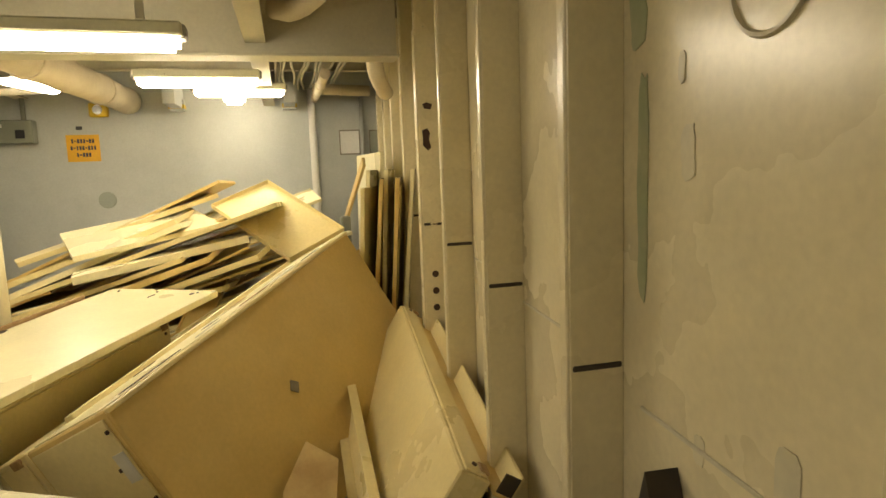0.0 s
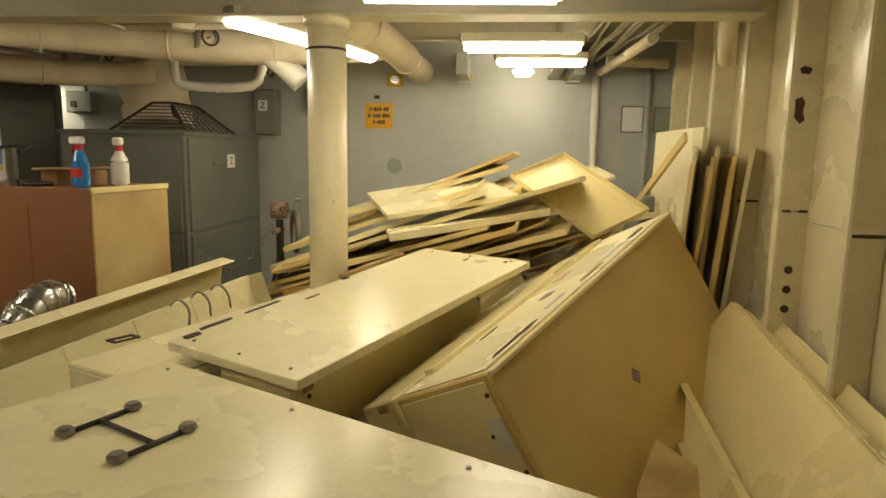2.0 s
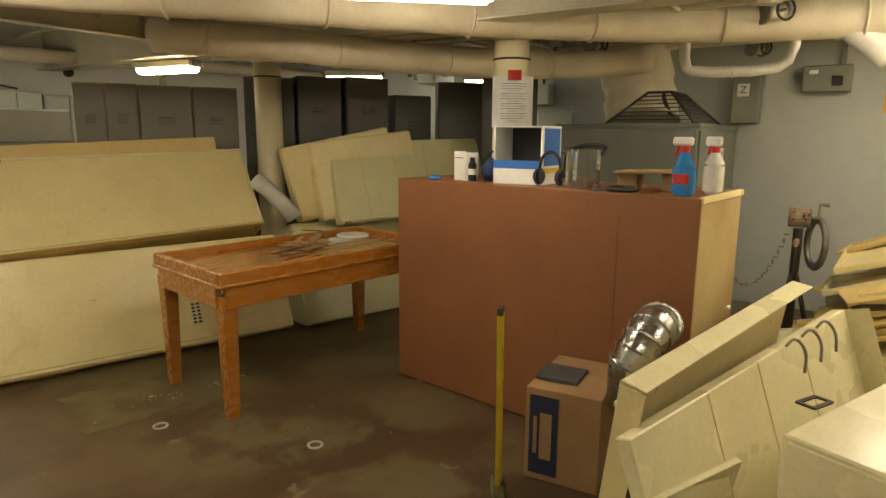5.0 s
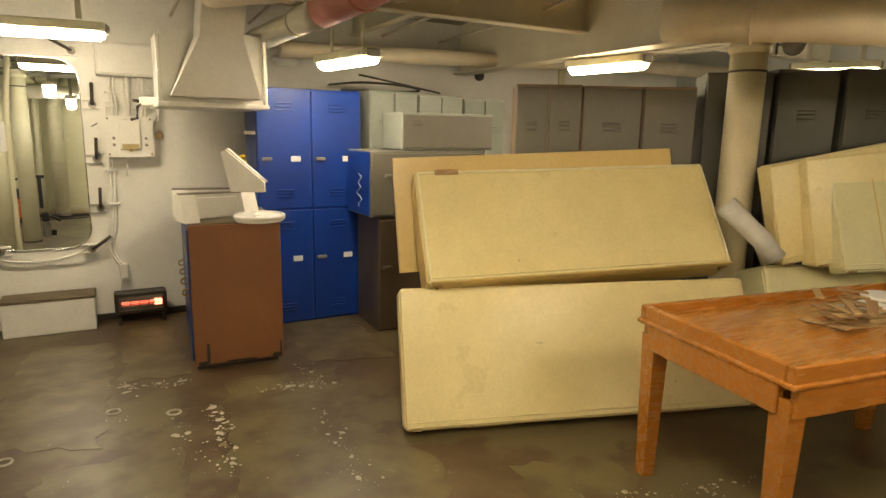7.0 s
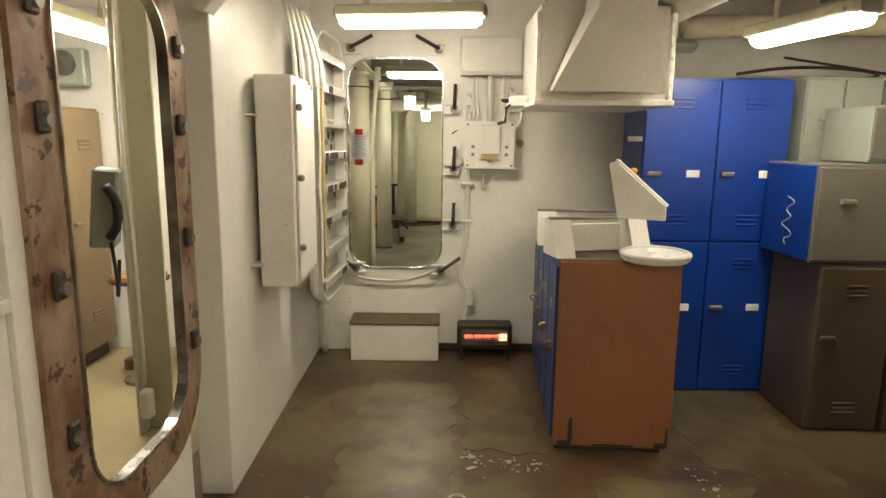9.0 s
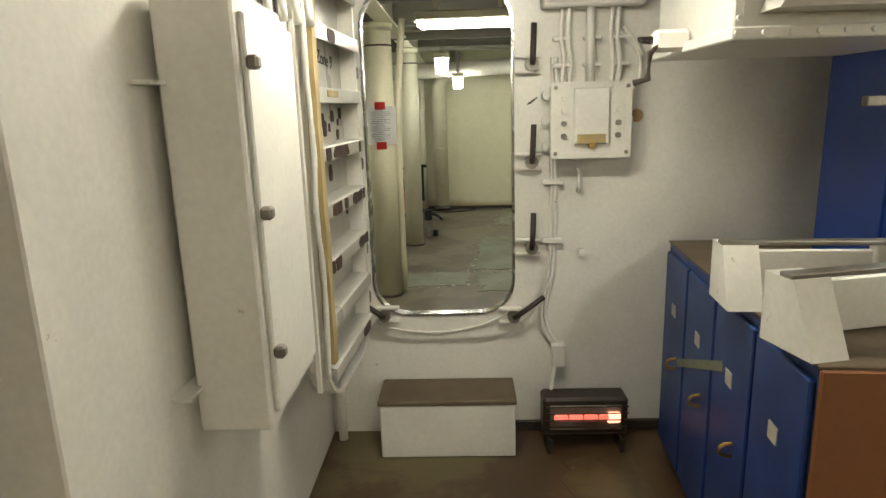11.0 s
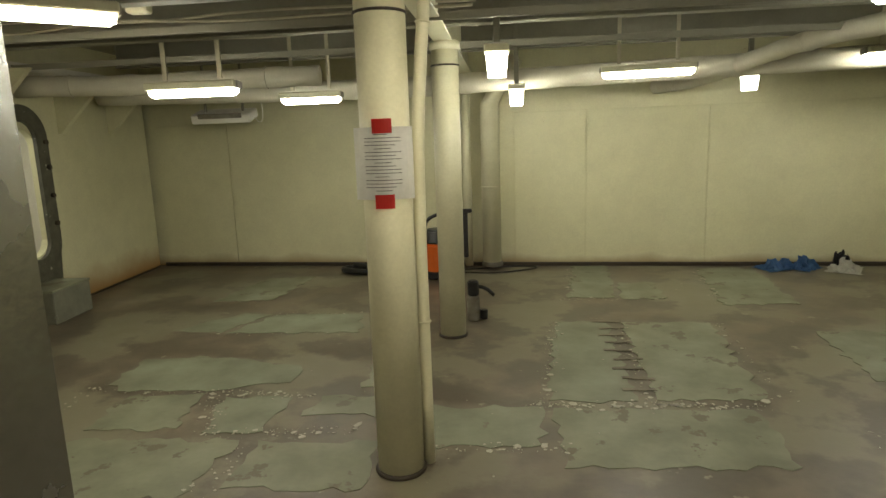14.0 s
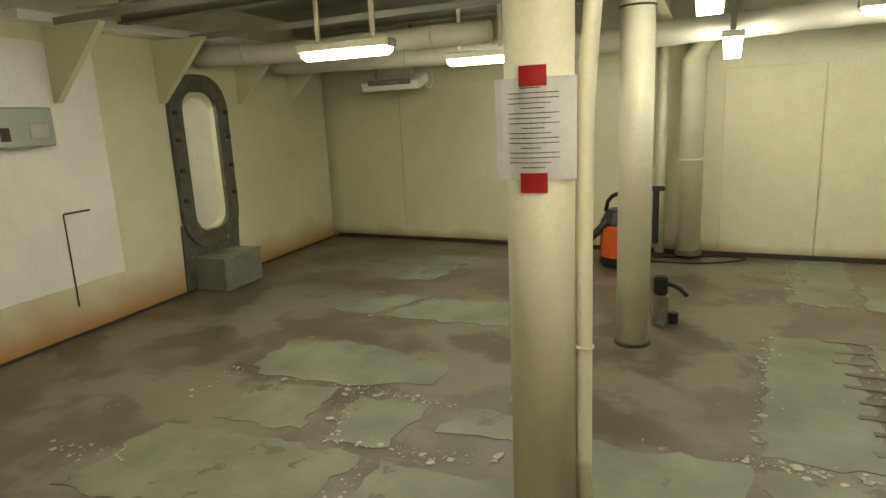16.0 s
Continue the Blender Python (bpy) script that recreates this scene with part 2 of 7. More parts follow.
def deck_material(name, base, second, third, fleck):
    """Worn deck coating: three tones in broad patches, pale flecks, scuffs and grain."""
    m = material(name, base, 0.4, second=second, scale=2.6, spread=0.16, grain=26, bump=0.1, chips=fleck, chip_amount=0.3, chip_scale=5)
    nt = m.node_tree
    b = nt.nodes["Principled BSDF"]
    old = b.inputs["Base Color"].links[0].from_socket
    geo = nt.nodes.new("ShaderNodeNewGeometry")
    n = nt.nodes.new("ShaderNodeTexNoise")
    n.inputs["Scale"].default_value = 1.3
    n.inputs["Detail"].default_value = 8
    n.inputs["Roughness"].default_value = 0.62
    nt.links.new(geo.outputs["Position"], n.inputs["Vector"])
    r = nt.nodes.new("ShaderNodeMapRange")
    r.inputs["From Min"].default_value, r.inputs["From Max"].default_value = 0.5, 0.56
    nt.links.new(n.outputs["Fac"], r.inputs["Value"])
    mx = nt.nodes.new("ShaderNodeMix")
    mx.data_type = "RGBA"
    mx.inputs["B"].default_value = rgba(third)
    nt.links.new(old, mx.inputs["A"])
    nt.links.new(r.outputs["Result"], mx.inputs["Factor"])
    nt.links.new(mx.outputs["Result"], b.inputs["Base Color"])
    return m


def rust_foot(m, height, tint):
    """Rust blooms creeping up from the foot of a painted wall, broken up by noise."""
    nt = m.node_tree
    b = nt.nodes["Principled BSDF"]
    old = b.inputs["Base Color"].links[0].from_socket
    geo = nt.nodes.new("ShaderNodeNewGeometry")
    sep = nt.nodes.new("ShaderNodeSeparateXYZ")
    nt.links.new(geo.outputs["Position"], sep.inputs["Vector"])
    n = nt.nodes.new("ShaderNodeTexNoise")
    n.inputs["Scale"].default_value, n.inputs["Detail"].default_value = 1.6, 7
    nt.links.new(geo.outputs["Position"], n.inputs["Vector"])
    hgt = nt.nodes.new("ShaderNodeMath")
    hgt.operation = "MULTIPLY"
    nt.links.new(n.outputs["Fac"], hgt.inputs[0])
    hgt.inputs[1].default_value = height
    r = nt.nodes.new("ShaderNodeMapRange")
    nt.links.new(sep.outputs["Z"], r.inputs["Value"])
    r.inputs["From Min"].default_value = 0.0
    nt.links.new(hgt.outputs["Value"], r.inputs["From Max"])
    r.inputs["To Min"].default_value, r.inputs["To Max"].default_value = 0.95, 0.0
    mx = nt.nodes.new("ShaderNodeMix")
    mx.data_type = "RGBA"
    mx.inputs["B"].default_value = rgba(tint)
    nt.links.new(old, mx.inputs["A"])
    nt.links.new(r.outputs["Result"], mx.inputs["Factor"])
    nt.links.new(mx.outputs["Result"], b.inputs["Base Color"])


SIDE_WALL = material("rust_streaked_side_enamel", (0.64, 0.62, 0.42), 0.55, second=(0.56, 0.54, 0.35), scale=0.8, bump=0.03, chips=(0.3, 0.2, 0.1), chip_amount=0.05, chip_scale=6)
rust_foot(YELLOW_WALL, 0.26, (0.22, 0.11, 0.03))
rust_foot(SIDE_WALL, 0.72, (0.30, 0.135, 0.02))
FLOOR_1 = deck_material("worn_red_brown_deck", (0.074, 0.044, 0.022), (0.118, 0.077, 0.038), (0.122, 0.098, 0.046), (0.18, 0.15, 0.085))
FLOOR_2 = deck_material("worn_grey_brown_deck", (0.09, 0.072, 0.05), (0.15, 0.122, 0.085), (0.165, 0.15, 0.10), (0.22, 0.2, 0.145))
FLOOR_3 = material("beige_deck", (0.36, 0.3, 0.17), 0.5, second=(0.31, 0.26, 0.14), scale=2, bump=0.04)


def glass(name, tint=(0.95, 0.97, 0.97), rough=0.03):
    m = bpy.data.materials.new(name)
    m.use_nodes = True
    b = m.node_tree.nodes["Principled BSDF"]
    b.inputs["Base Color"].default_value = rgba(tint)
    b.inputs["Transmission Weight"].default_value = 1.0
    b.inputs["Roughness"].default_value = rough
    return m


CLEAR = glass("clear_plastic")
BLUE_LIQ = material("blue_cleaner_bottle", (0.02, 0.22, 0.6), 0.2, bump=0.0, coat=0.4)


# ---- mesh helpers ----
def box(sx, sy, sz, at=(0, 0, 0), bevel=0.0, turn=(0, 0, 0), into=None):
    """A box of that size, centred at a point; bevelled edges; joined into another bmesh where given."""
    bm = bmesh.new()
    bmesh.ops.create_cube(bm, size=1.0, matrix=Matrix.Diagonal((sx, sy, sz, 1)))
    if bevel:
        bmesh.ops.bevel(bm, geom=bm.edges[:], offset=min(bevel, 0.45 * min(sx, sy, sz)), segments=1, affect="EDGES")
    bm.transform(pose(*at, *turn))
    return join(into, bm)


def join(into, bm):
    if into is None:
        return bm
    me = bpy.data.meshes.new("tmp")
    bm.to_mesh(me)
    bm.free()
    into.from_mesh(me)
    bpy.data.meshes.remove(me)
    return into


def drum(r, h, at=(0, 0, 0), turn=(0, 0, 0), seg=20, r2=None, bevel=0.0, into=None):
    """An upright round bar, centred at a point, then turned."""
    bm = bmesh.new()
    bmesh.ops.create_cone(bm, cap_ends=True, segments=seg, radius1=r, radius2=r if r2 is None else r2, depth=h)
    if bevel:
        ed = [e for e in bm.edges if abs(e.verts[0].co.z - e.verts[1].co.z) < 1e-6]
        bmesh.ops.bevel(bm, geom=ed, offset=bevel, segments=2, affect="EDGES")
    bm.transform(pose(*at, *turn))
    return join(into, bm)


def ring(r, t, at=(0, 0, 0), turn=(0, 0, 0), seg=20, sec=8, into=None):
    bm = bmesh.new()
    rows = []
    for i in range(seg):
        a = 2 * math.pi * i / seg
        rows.append([bm.verts.new(((r + t * math.cos(2 * math.pi * j / sec)) * math.cos(a), (r + t * math.cos(2 * math.pi * j / sec)) * math.sin(a), t * math.sin(2 * math.pi * j / sec))) for j in range(sec)])
    for i in range(seg):
        for j in range(sec):
            bm.faces.new((rows[i][j], rows[(i + 1) % seg][j], rows[(i + 1) % seg][(j + 1) % sec], rows[i][(j + 1) % sec]))
    bm.transform(pose(*at, *turn))
    return join(into, bm)


def pipe(points, r, seg=12, into=None, wobble=0.0, smooth=0, seed=1):
    """A round tube along a line of points; wobble makes lagging uneven."""
    pts = [Vector(p) for p in points]
    for _ in range(smooth):
        q = [pts[0]]
        for a, b in zip(pts, pts[1:]):
            q += [a.lerp(b, 0.25), a.lerp(b, 0.75)]
        pts = q + [pts[-1]]
    if wobble:
        q = [pts[0]]
        for a, b in zip(pts, pts[1:]):
            n = max(1, int((b - a).length / 0.12))
            q += [a.lerp(b, (k + 1) / n) for k in range(n)]
        pts = q
    rnd = random.Random(seed)
    bm = bmesh.new()
    rows = []
    up = Vector((0.31, 0.17, 0.93))
    for i, p in enumerate(pts):
        d = (pts[min(i + 1, len(pts) - 1)] - pts[max(i - 1, 0)]).normalized()
        s = d.cross(up)
        if s.length < 0.15:
            s = d.cross(Vector((1, 0, 0)))
        s.normalize()
        u = s.cross(d).normalized()
        k = r * (1 + wobble * (rnd.random() - 0.5))
        rows.append([bm.verts.new(p + (s * math.cos(2 * math.pi * j / seg) + u * math.sin(2 * math.pi * j / seg)) * k * (1 + 0.3 * wobble * (rnd.random() - 0.5))) for j in range(seg)])
    for a, b in zip(rows, rows[1:]):
        for j in range(seg):
            bm.faces.new((a[j], a[(j + 1) % seg], b[(j + 1) % seg], b[j]))
    bm.faces.new(rows[0][::-1])
    bm.faces.new(rows[-1])
    for f in bm.faces:
        f.smooth = len(f.verts) == 4
    return join(into, bm)


def outline(w, h, r, n=6):
    """Corner points of a rounded rectangle, centred, anticlockwise."""
    pts = []
    for cx, cy, a0 in ((w / 2 - r, h / 2 - r, 0), (-w / 2 + r, h / 2 - r, 90), (-w / 2 + r, -h / 2 + r, 180), (w / 2 - r, -h / 2 + r, 270)):
        for k in range(n + 1):
            a = radians(a0 + 90 * k / n)
            pts.append((cx + r * math.cos(a), cy + r * math.sin(a)))
    return pts


def slab(pts, t):
    """A plate of that outline in x, y, and thickness t upward."""
    bm = bmesh.new()
    lo = [bm.verts.new((x, y, 0)) for x, y in pts]
    hi = [bm.verts.new((x, y, t)) for x, y in pts]
    bm.faces.new(lo[::-1])
    bm.faces.new(hi)
    n = len(pts)
    for i in range(n):
        bm.faces.new((lo[i], lo[(i + 1) % n], hi[(i + 1) % n], hi[i]))
    return bm


def frame_ring(outer, inner, t):
    """A flat ring between two outlines with as many points, thickness t upward."""
    bm = bmesh.new()
    n = len(outer)
    v = [[bm.verts.new((x, y, z)) for x, y in o] for o, z in ((outer, 0), (inner, 0), (outer, t), (inner, t))]
    for i in range(n):
        j = (i + 1) % n
        bm.faces.new((v[2][i], v[2][j], v[3][j], v[3][i]))
        bm.faces.new((v[0][j], v[0][i], v[1][i], v[1][j]))
        bm.faces.new((v[0][i], v[0][j], v[2][j], v[2][i]))
        bm.faces.new((v[1][j], v[1][i], v[3][i], v[3][j]))
    return bm


def basis(o, x, y):
    """A pose at o whose x axis points along x and whose y axis leans towards y."""
    a = Vector(x).normalized()
    c = a.cross(Vector(y)).normalized()
    b = c.cross(a)
    m = Matrix((a, b, c)).transposed().to_4x4()
    m.translation = Vector(o)
    return m


def solid(name, bm, mat):
    bmesh.ops.recalc_face_normals(bm, faces=bm.faces)
    me = bpy.data.meshes.new(name)
    bm.to_mesh(me)
    bm.free()
    me.materials.append(mat)
    return me


def part(name, bm, mat, parent, label=""):
    ob = new(name, solid(name, bm, mat))
    ob.parent = parent
    return tagged(ob, label)


def thing(name, label, category, m=None, group="", kind=""):
    ob = new(name)
    ob.empty_display_size = 0.1
    ob.matrix_basis = m or Matrix()
    return tagged(ob, label, category, group, kind)


def single(name, bm, mat, label, category="", m=None, group="", kind=""):
    ob = new(name, solid(name, bm, mat))
    ob.matrix_basis = m or Matrix()
    return tagged(ob, label, category, group, kind)


def structure(name, bm, mat, label="", m=None):
    return single(name, bm, mat, label, "", m, "", "structure")


# ---- large structure ----
def hull_y(x):
    """Inner face of the ship's side plating."""
    return -3.012 - 0.073 * (x - 2.137)


EAST, NORTH, FAR = 6.58, 6.12, 12.78


def rect_wall(name, m, w, h, t, mat, holes, label):
    """A wall plate in x (width) and y (height) of pose m, thickness t, with rounded openings (cx, cy, w, h, r) side by side."""
    bm = bmesh.new()
    xs = [0.0]
    for cx, cy, ow, oh, r in holes:
        if cx - ow / 2 > xs[-1]:
            join(bm, box(cx - ow / 2 - xs[-1], h, t, ((cx - ow / 2 + xs[-1]) / 2, h / 2, 0)))
        lo, hi = cy - oh / 2, cy + oh / 2
        box(ow, lo, t, (cx, lo / 2, 0), into=bm)
        box(ow, h - hi, t, (cx, (hi + h) / 2, 0), into=bm)
        n = 6
        for sx in (-1, 1):
            for sy in (-1, 1):
                corner = (sx * ow / 2, sy * oh / 2)
                arc = [(sx * (ow / 2 - r + r * math.cos(radians(90 * k / n))), sy * (oh / 2 - r + r * math.sin(radians(90 * k / n)))) for k in range(n + 1)]
                s = slab([corner] + arc, t)
                s.transform(pose(cx, cy, -t / 2))
                join(bm, s)
        xs.append(cx + ow / 2)
    if w > xs[-1]:
        box(w - xs[-1], h, t, ((w + xs[-1]) / 2, h / 2, 0), into=bm)
    return structure(name, bm, mat, label, m)


structure("floor", box(7.6, 9.6, 0.1, (3.3, 1.37, -0.05)), FLOOR_1, "worn brown and green painted steel deck")
structure("floor_far_room", box(9.4, 6.8, 0.1, (0.5, 9.57, -0.05)), FLOOR_2, "worn grey brown deck with stripped tile patches")
structure("floor_side_room", box(2.6, 5.1, 0.1, (-1.8, 3.62, -0.05)), FLOOR_3, "beige painted steel deck of the side room")
# both main overheads carry shade in their darkened paint
structure("ceiling", box(7.6, 9.8, 0.06, (3.3, 1.3, DECK + 0.03)), DECK_UP, "cream painted steel overhead, colour darkened for shade")
structure("ceiling_far_room", box(9.4, 6.8, 0.06, (0.5, 9.57, DECK + 0.03)), CEIL_2, "painted steel overhead, colour darkened for shade")
structure("ceiling_side_room", box(2.6, 5.1, 0.06, (-1.8, 3.62, DECK - 0.2)), WHITE_P, "white overhead of the side room")

wall_east = structure("wall_east", box(0.08, 10.0, DECK, (EAST + 0.04, 1.15, DECK / 2)), GREY_WALL, "grey painted steel bulkhead")
ang = math.degrees(math.atan(-0.073))
structure("wall_hull", box(7.6, 0.06, DECK, (0, 0, 0)), CREAM_HULL, "yellowed painted side plating", pose(3.2, hull_y(3.2) - 0.03, DECK / 2, 0, 0, ang))
structure("wall_west_plate", box(0.13, 1.745, DECK, (-0.28, 5.2425, DECK / 2), 0.004), WHITE_P, "white painted steel bulkhead")
DOOR2 = (3.86, 1.145, 0.60, 1.38, 0.17)
rect_wall("wall_west", pose(-0.307, -3.1, 0, 90, 0, 90), 7.3, DECK, 0.014, WHITE_P, [(DOOR2[0] + 3.1, DOOR2[1], DOOR2[2], DOOR2[3], DOOR2[4])], "white painted steel bulkhead with an oval doorway")
DOOR1 = (0.306, 1.235, 0.605, 1.34, 0.15)
rect_wall("wall_north", pose(-3.9, NORTH + 0.007, 0, 90, 0, 0), 10.56, DECK, 0.014, WHITE_P, [(DOOR1[0] + 3.9, DOOR1[1], DOOR1[2], DOOR1[3], DOOR1[4])], "white painted steel bulkhead with an oval doorway")
structure("wall_side_room_west", box(0.06, 5.1, DECK, (-3.05, 3.62, DECK / 2)), WHITE_P, "white bulkhead of the side room")
structure("wall_side_room_south", box(2.7, 0.06, DECK, (-1.72, 1.05, DECK / 2)), WHITE_P, "white bulkhead of the side room")

# far room
WF = basis((-3.9, FAR + 0.06, 0), (1, -0.061, 0), (0.061, 1, 0))
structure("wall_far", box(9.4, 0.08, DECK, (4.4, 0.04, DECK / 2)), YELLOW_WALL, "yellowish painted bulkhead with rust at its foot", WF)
DOOR3 = (1.62, 1.02, 0.5, 1.12, 0.2)
LW = basis((-3.55, NORTH + 0.06, 0), (-0.40, 6.66, 0), (0, 0, 1))
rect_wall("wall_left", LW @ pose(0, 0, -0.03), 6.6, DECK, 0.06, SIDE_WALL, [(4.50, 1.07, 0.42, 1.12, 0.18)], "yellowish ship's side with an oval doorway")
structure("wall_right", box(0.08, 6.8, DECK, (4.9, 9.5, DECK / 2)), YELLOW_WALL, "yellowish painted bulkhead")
structure("passage_wall", box(0.06, 2.6, DECK, (-5.1, 10.4, DECK / 2)), WHITE_P, "white wall beyond the oval doorway")
structure("passage_floor", box(0.95, 2.6, 0.06, (-4.68, 10.4, -0.034)), FLOOR_2, "passage deck beyond the oval doorway")
structure("passage_ceiling", box(1.6, 2.6, 0.06, (-4.4, 10.4, 2.1)), WHITE_P, "passage overhead beyond the oval doorway")
for yy in (9.1, 11.7):
    structure("passage_end", box(1.6, 0.06, DECK, (-4.70, yy, DECK / 2)), WHITE_P, "white end wall of the passage")


# far wall panels stand 4 mm proud with joints between them
for i, (a, b) in enumerate(((-3.85, -2.95), (-2.94, -0.5), (0.35, 1.1), (1.11, 2.32), (2.33, 4.8))):
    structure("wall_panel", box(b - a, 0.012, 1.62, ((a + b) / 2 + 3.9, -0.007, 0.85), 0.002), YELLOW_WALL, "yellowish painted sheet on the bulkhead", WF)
structure("baseboard", box(8.8, 0.03, 0.04, (4.4, -0.02, 0.02), 0.004), DARK, "dirty dark skirting strip", WF)
structure("baseboard_left", box(6.6, 0.02, 0.008, (3.3, 0.01, 0.004), 0.002), DARK, "dirty dark skirting strip", LW)
structure("baseboard_north", box(1.6, 0.02, 0.05, (1.35, NORTH - 0.01, 0.025), 0.004), DARK, "dark dirty strip at the foot of the bulkhead")


# ---- deck beams, girders and stiffeners ----
def beam_y(name, x, y0, y1, low, high, flange, web=0.012, mat=None):
    """A T-beam along y: web from low to high, flange at the bottom."""
    bm = box(web, y1 - y0, high - low, (x, (y0 + y1) / 2, (low + high) / 2))
    box(flange, y1 - y0, 0.014, (x, (y0 + y1) / 2, low), 0.003, into=bm)
    return structure(name, bm, mat or CEIL, "cream painted steel deck beam")


def beam_x(name, y, x0, x1, low, high, flange, web=0.012, mat=None):
    bm = box(x1 - x0, web, high - low, ((x0 + x1) / 2, y, (low + high) / 2))
    box(x1 - x0, flange, 0.014, ((x0 + x1) / 2, y, low), 0.003, into=bm)
    return structure(name, bm, mat or CEIL, "painted steel deck beam")


beam_y("deck_girder", 3.70, -2.95, 6.1, BEAM, DECK, 0.16)
for x in (1.55, 2.65, 4.75, 5.7):
    beam_y("deck_beam", x, hull_y(x), 6.1, 2.24, DECK, 0.07)
for y in (-2.25, -0.2, 2.35, 4.4):
    beam_x("deck_stringer", y, -0.25, EAST, 2.14 if y != -2.25 else 2.06, DECK, 0.10)
for y in (-1.45, -2.43):
    bm = box(0.5, 0.10, 0.18, (EAST - 0.25, y, 2.12), 0.004)
    box(0.12, 0.13, 0.10, (EAST - 0.065, y, 2.06), 0.004, into=bm)
    st = structure("beam_bracket", bm, GREY_WALL, "painted beam end bracket")
    part("yellow_band", box(0.124, 0.134, 0.035, (EAST - 0.066, y, 2.045), 0.002), YELLOW, st)

# side frames: angle bars standing off the plating, with a shelf of welds
for i, x in enumerate((0.15, 0.79, 1.5, 2.137, 2.80, 3.42, 4.05, 4.68, 5.3, 5.95)):
    y0 = hull_y(x)
    d = 0.114
    bm = box(0.012, d, DECK, (x, y0 + d / 2, DECK / 2), 0.002)
    box(0.03, 0.012, DECK, (x + 0.012, y0 + d, DECK / 2), 0.003, into=bm)
    if x > 3.3:
        box(0.05, 0.012, DECK - 0.7, (x + 0.02, y0 + d + 0.004, 0.35 + (DECK - 0.7) / 2), 0.003, into=bm)
    fr = structure("side_frame", bm, CREAM_HULL, "yellowed painted side frame")
    zw = 1.02 + 0.07 * (x - 1.5) if x < 3 else 1.14
    part("weld_seam", box(0.016, d - 0.008, 0.014, (x - 0.001, y0 + d / 2, zw), 0.004), DARK, fr, "dirty dark weld seam")
    if i < 9:
        xx = 0.5 * (x + x + 0.64)
        part("plate_seam", box(0.62, 0.006, 0.008, (xx, hull_y(xx) + 0.003, zw - 0.01), 0.002, (0, 0, ang)), CEIL, fr)
    if abs(x - 3.42) < 0.01:
        for k in range(8):
            part("round_hole", drum(0.017, 0.016, (x - 0.001, y0 + 0.06, 0.72 + 0.085 * k), (0, 90, 0), 14), OXIDE if k < 3 else CREAM_HULL, fr, "dark round hole" if k < 3 else "")
        spot = slab([(0.0, 0.0), (0.02, 0.01), (0.018, 0.05), (0.03, 0.08), (0.022, 0.105), (-0.005, 0.1), (-0.01, 0.06), (-0.018, 0.03)], 0.003)
        spot.transform(basis((x - 0.006, y0 + 0.075, 1.50), (0, -1, 0.2), (0, 0, 1)))
        part("bare_spot", spot, OXIDE, fr, "dark bare metal spot")
        sp2 = slab([(0.0, 0.0), (0.03, -0.004), (0.04, 0.02), (0.01, 0.03), (-0.01, 0.02)], 0.003)
        sp2.transform(basis((x - 0.006, y0 + 0.085, 1.70), (0, -1, 0), (0, 0, 1)))
        part("bare_spot", sp2, OXIDE, fr)

TAN_BOARD = material("torn_tan_board", (0.52, 0.37, 0.14), 0.75, second=(0.40, 0.26, 0.09), scale=9, spread=0.3, grain=70, bump=0.15)
GREEN_SMEAR = material("green_primer_smear", (0.30, 0.36, 0.21), 0.4, second=(0.48, 0.47, 0.30), scale=9, bump=0.05)
AGED = material("bare_grey_spot", (0.52, 0.49, 0.36), 0.4, second=(0.64, 0.58, 0.40), scale=14, bump=0.04)


def smear(x, z, w, h, mat, seed, label):
    """A paint smear on the side plating."""
    rn = random.Random(seed)
    pts = []
    for k in range(18):
        a = 2 * math.pi * k / 18
        c, s = math.cos(a), math.sin(a)
        pts.append((w / 2 * math.copysign(abs(c) ** 0.6, c) * rn.uniform(0.75, 1.1), h / 2 * math.copysign(abs(s) ** 0.6, s) * rn.uniform(0.9, 1.05)))
    b = slab(pts, 0.0015)
    b.transform(basis((x, hull_y(x) + 0.0005, z), (-1, 0.073, 0), (0, 0, 1)))
    return structure("paint_smear", b, mat, label)


smear(1.42, 1.36, 0.04, 0.42, GREEN_SMEAR, 1, "green primer showing through the paint")
smear(1.44, 1.66, 0.06, 0.12, GREEN_SMEAR, 2, "green primer showing through the paint")
smear(1.05, 1.0, 0.05, 0.1, AGED, 3, "grey worn spot in the paint")
smear(1.28, 1.42, 0.04, 0.09, AGED, 4, "grey worn spot in the paint")
smear(1.24, 0.96, 0.03, 0.05, AGED, 5, "grey worn spot in the paint")
smear(1.30, 1.55, 0.02, 0.05, AGED, 7, "grey worn spot in the paint")
structure("weld_ring", ring(0.072, 0.005, (1.11, hull_y(1.11) + 0.002, 1.63), (90, 0, ang), 28, 6), AGED, "round weld bead on the side plating")

# pillars
def pillar(x, y, r, top, mat, label):
    th = thing("pillar", label, "pillar", pose(x, y, 0), "pillars")
    part("shaft", drum(r, top - 0.03, (0, 0, (top - 0.03) / 2), seg=40), mat, th)
    part("cap", drum(r * 1.14, 0.06, (0, 0, top - 0.03), seg=40, bevel=0.008), mat, th)
    part("weld_ring", ring(r * 1.005, 0.006, (0, 0, top - 0.16), seg=32), DARK, th)
    part("foot_ring", ring(r * 1.02, 0.012, (0, 0, 0.006), seg=32), DARK, th, "dirty weld at the foot")
    return th


def smooth_thing(th):
    for o in th.children_recursive:
        if o.type == "MESH":
            for f in o.data.polygons:
                f.use_smooth = len(f.vertices) == 4


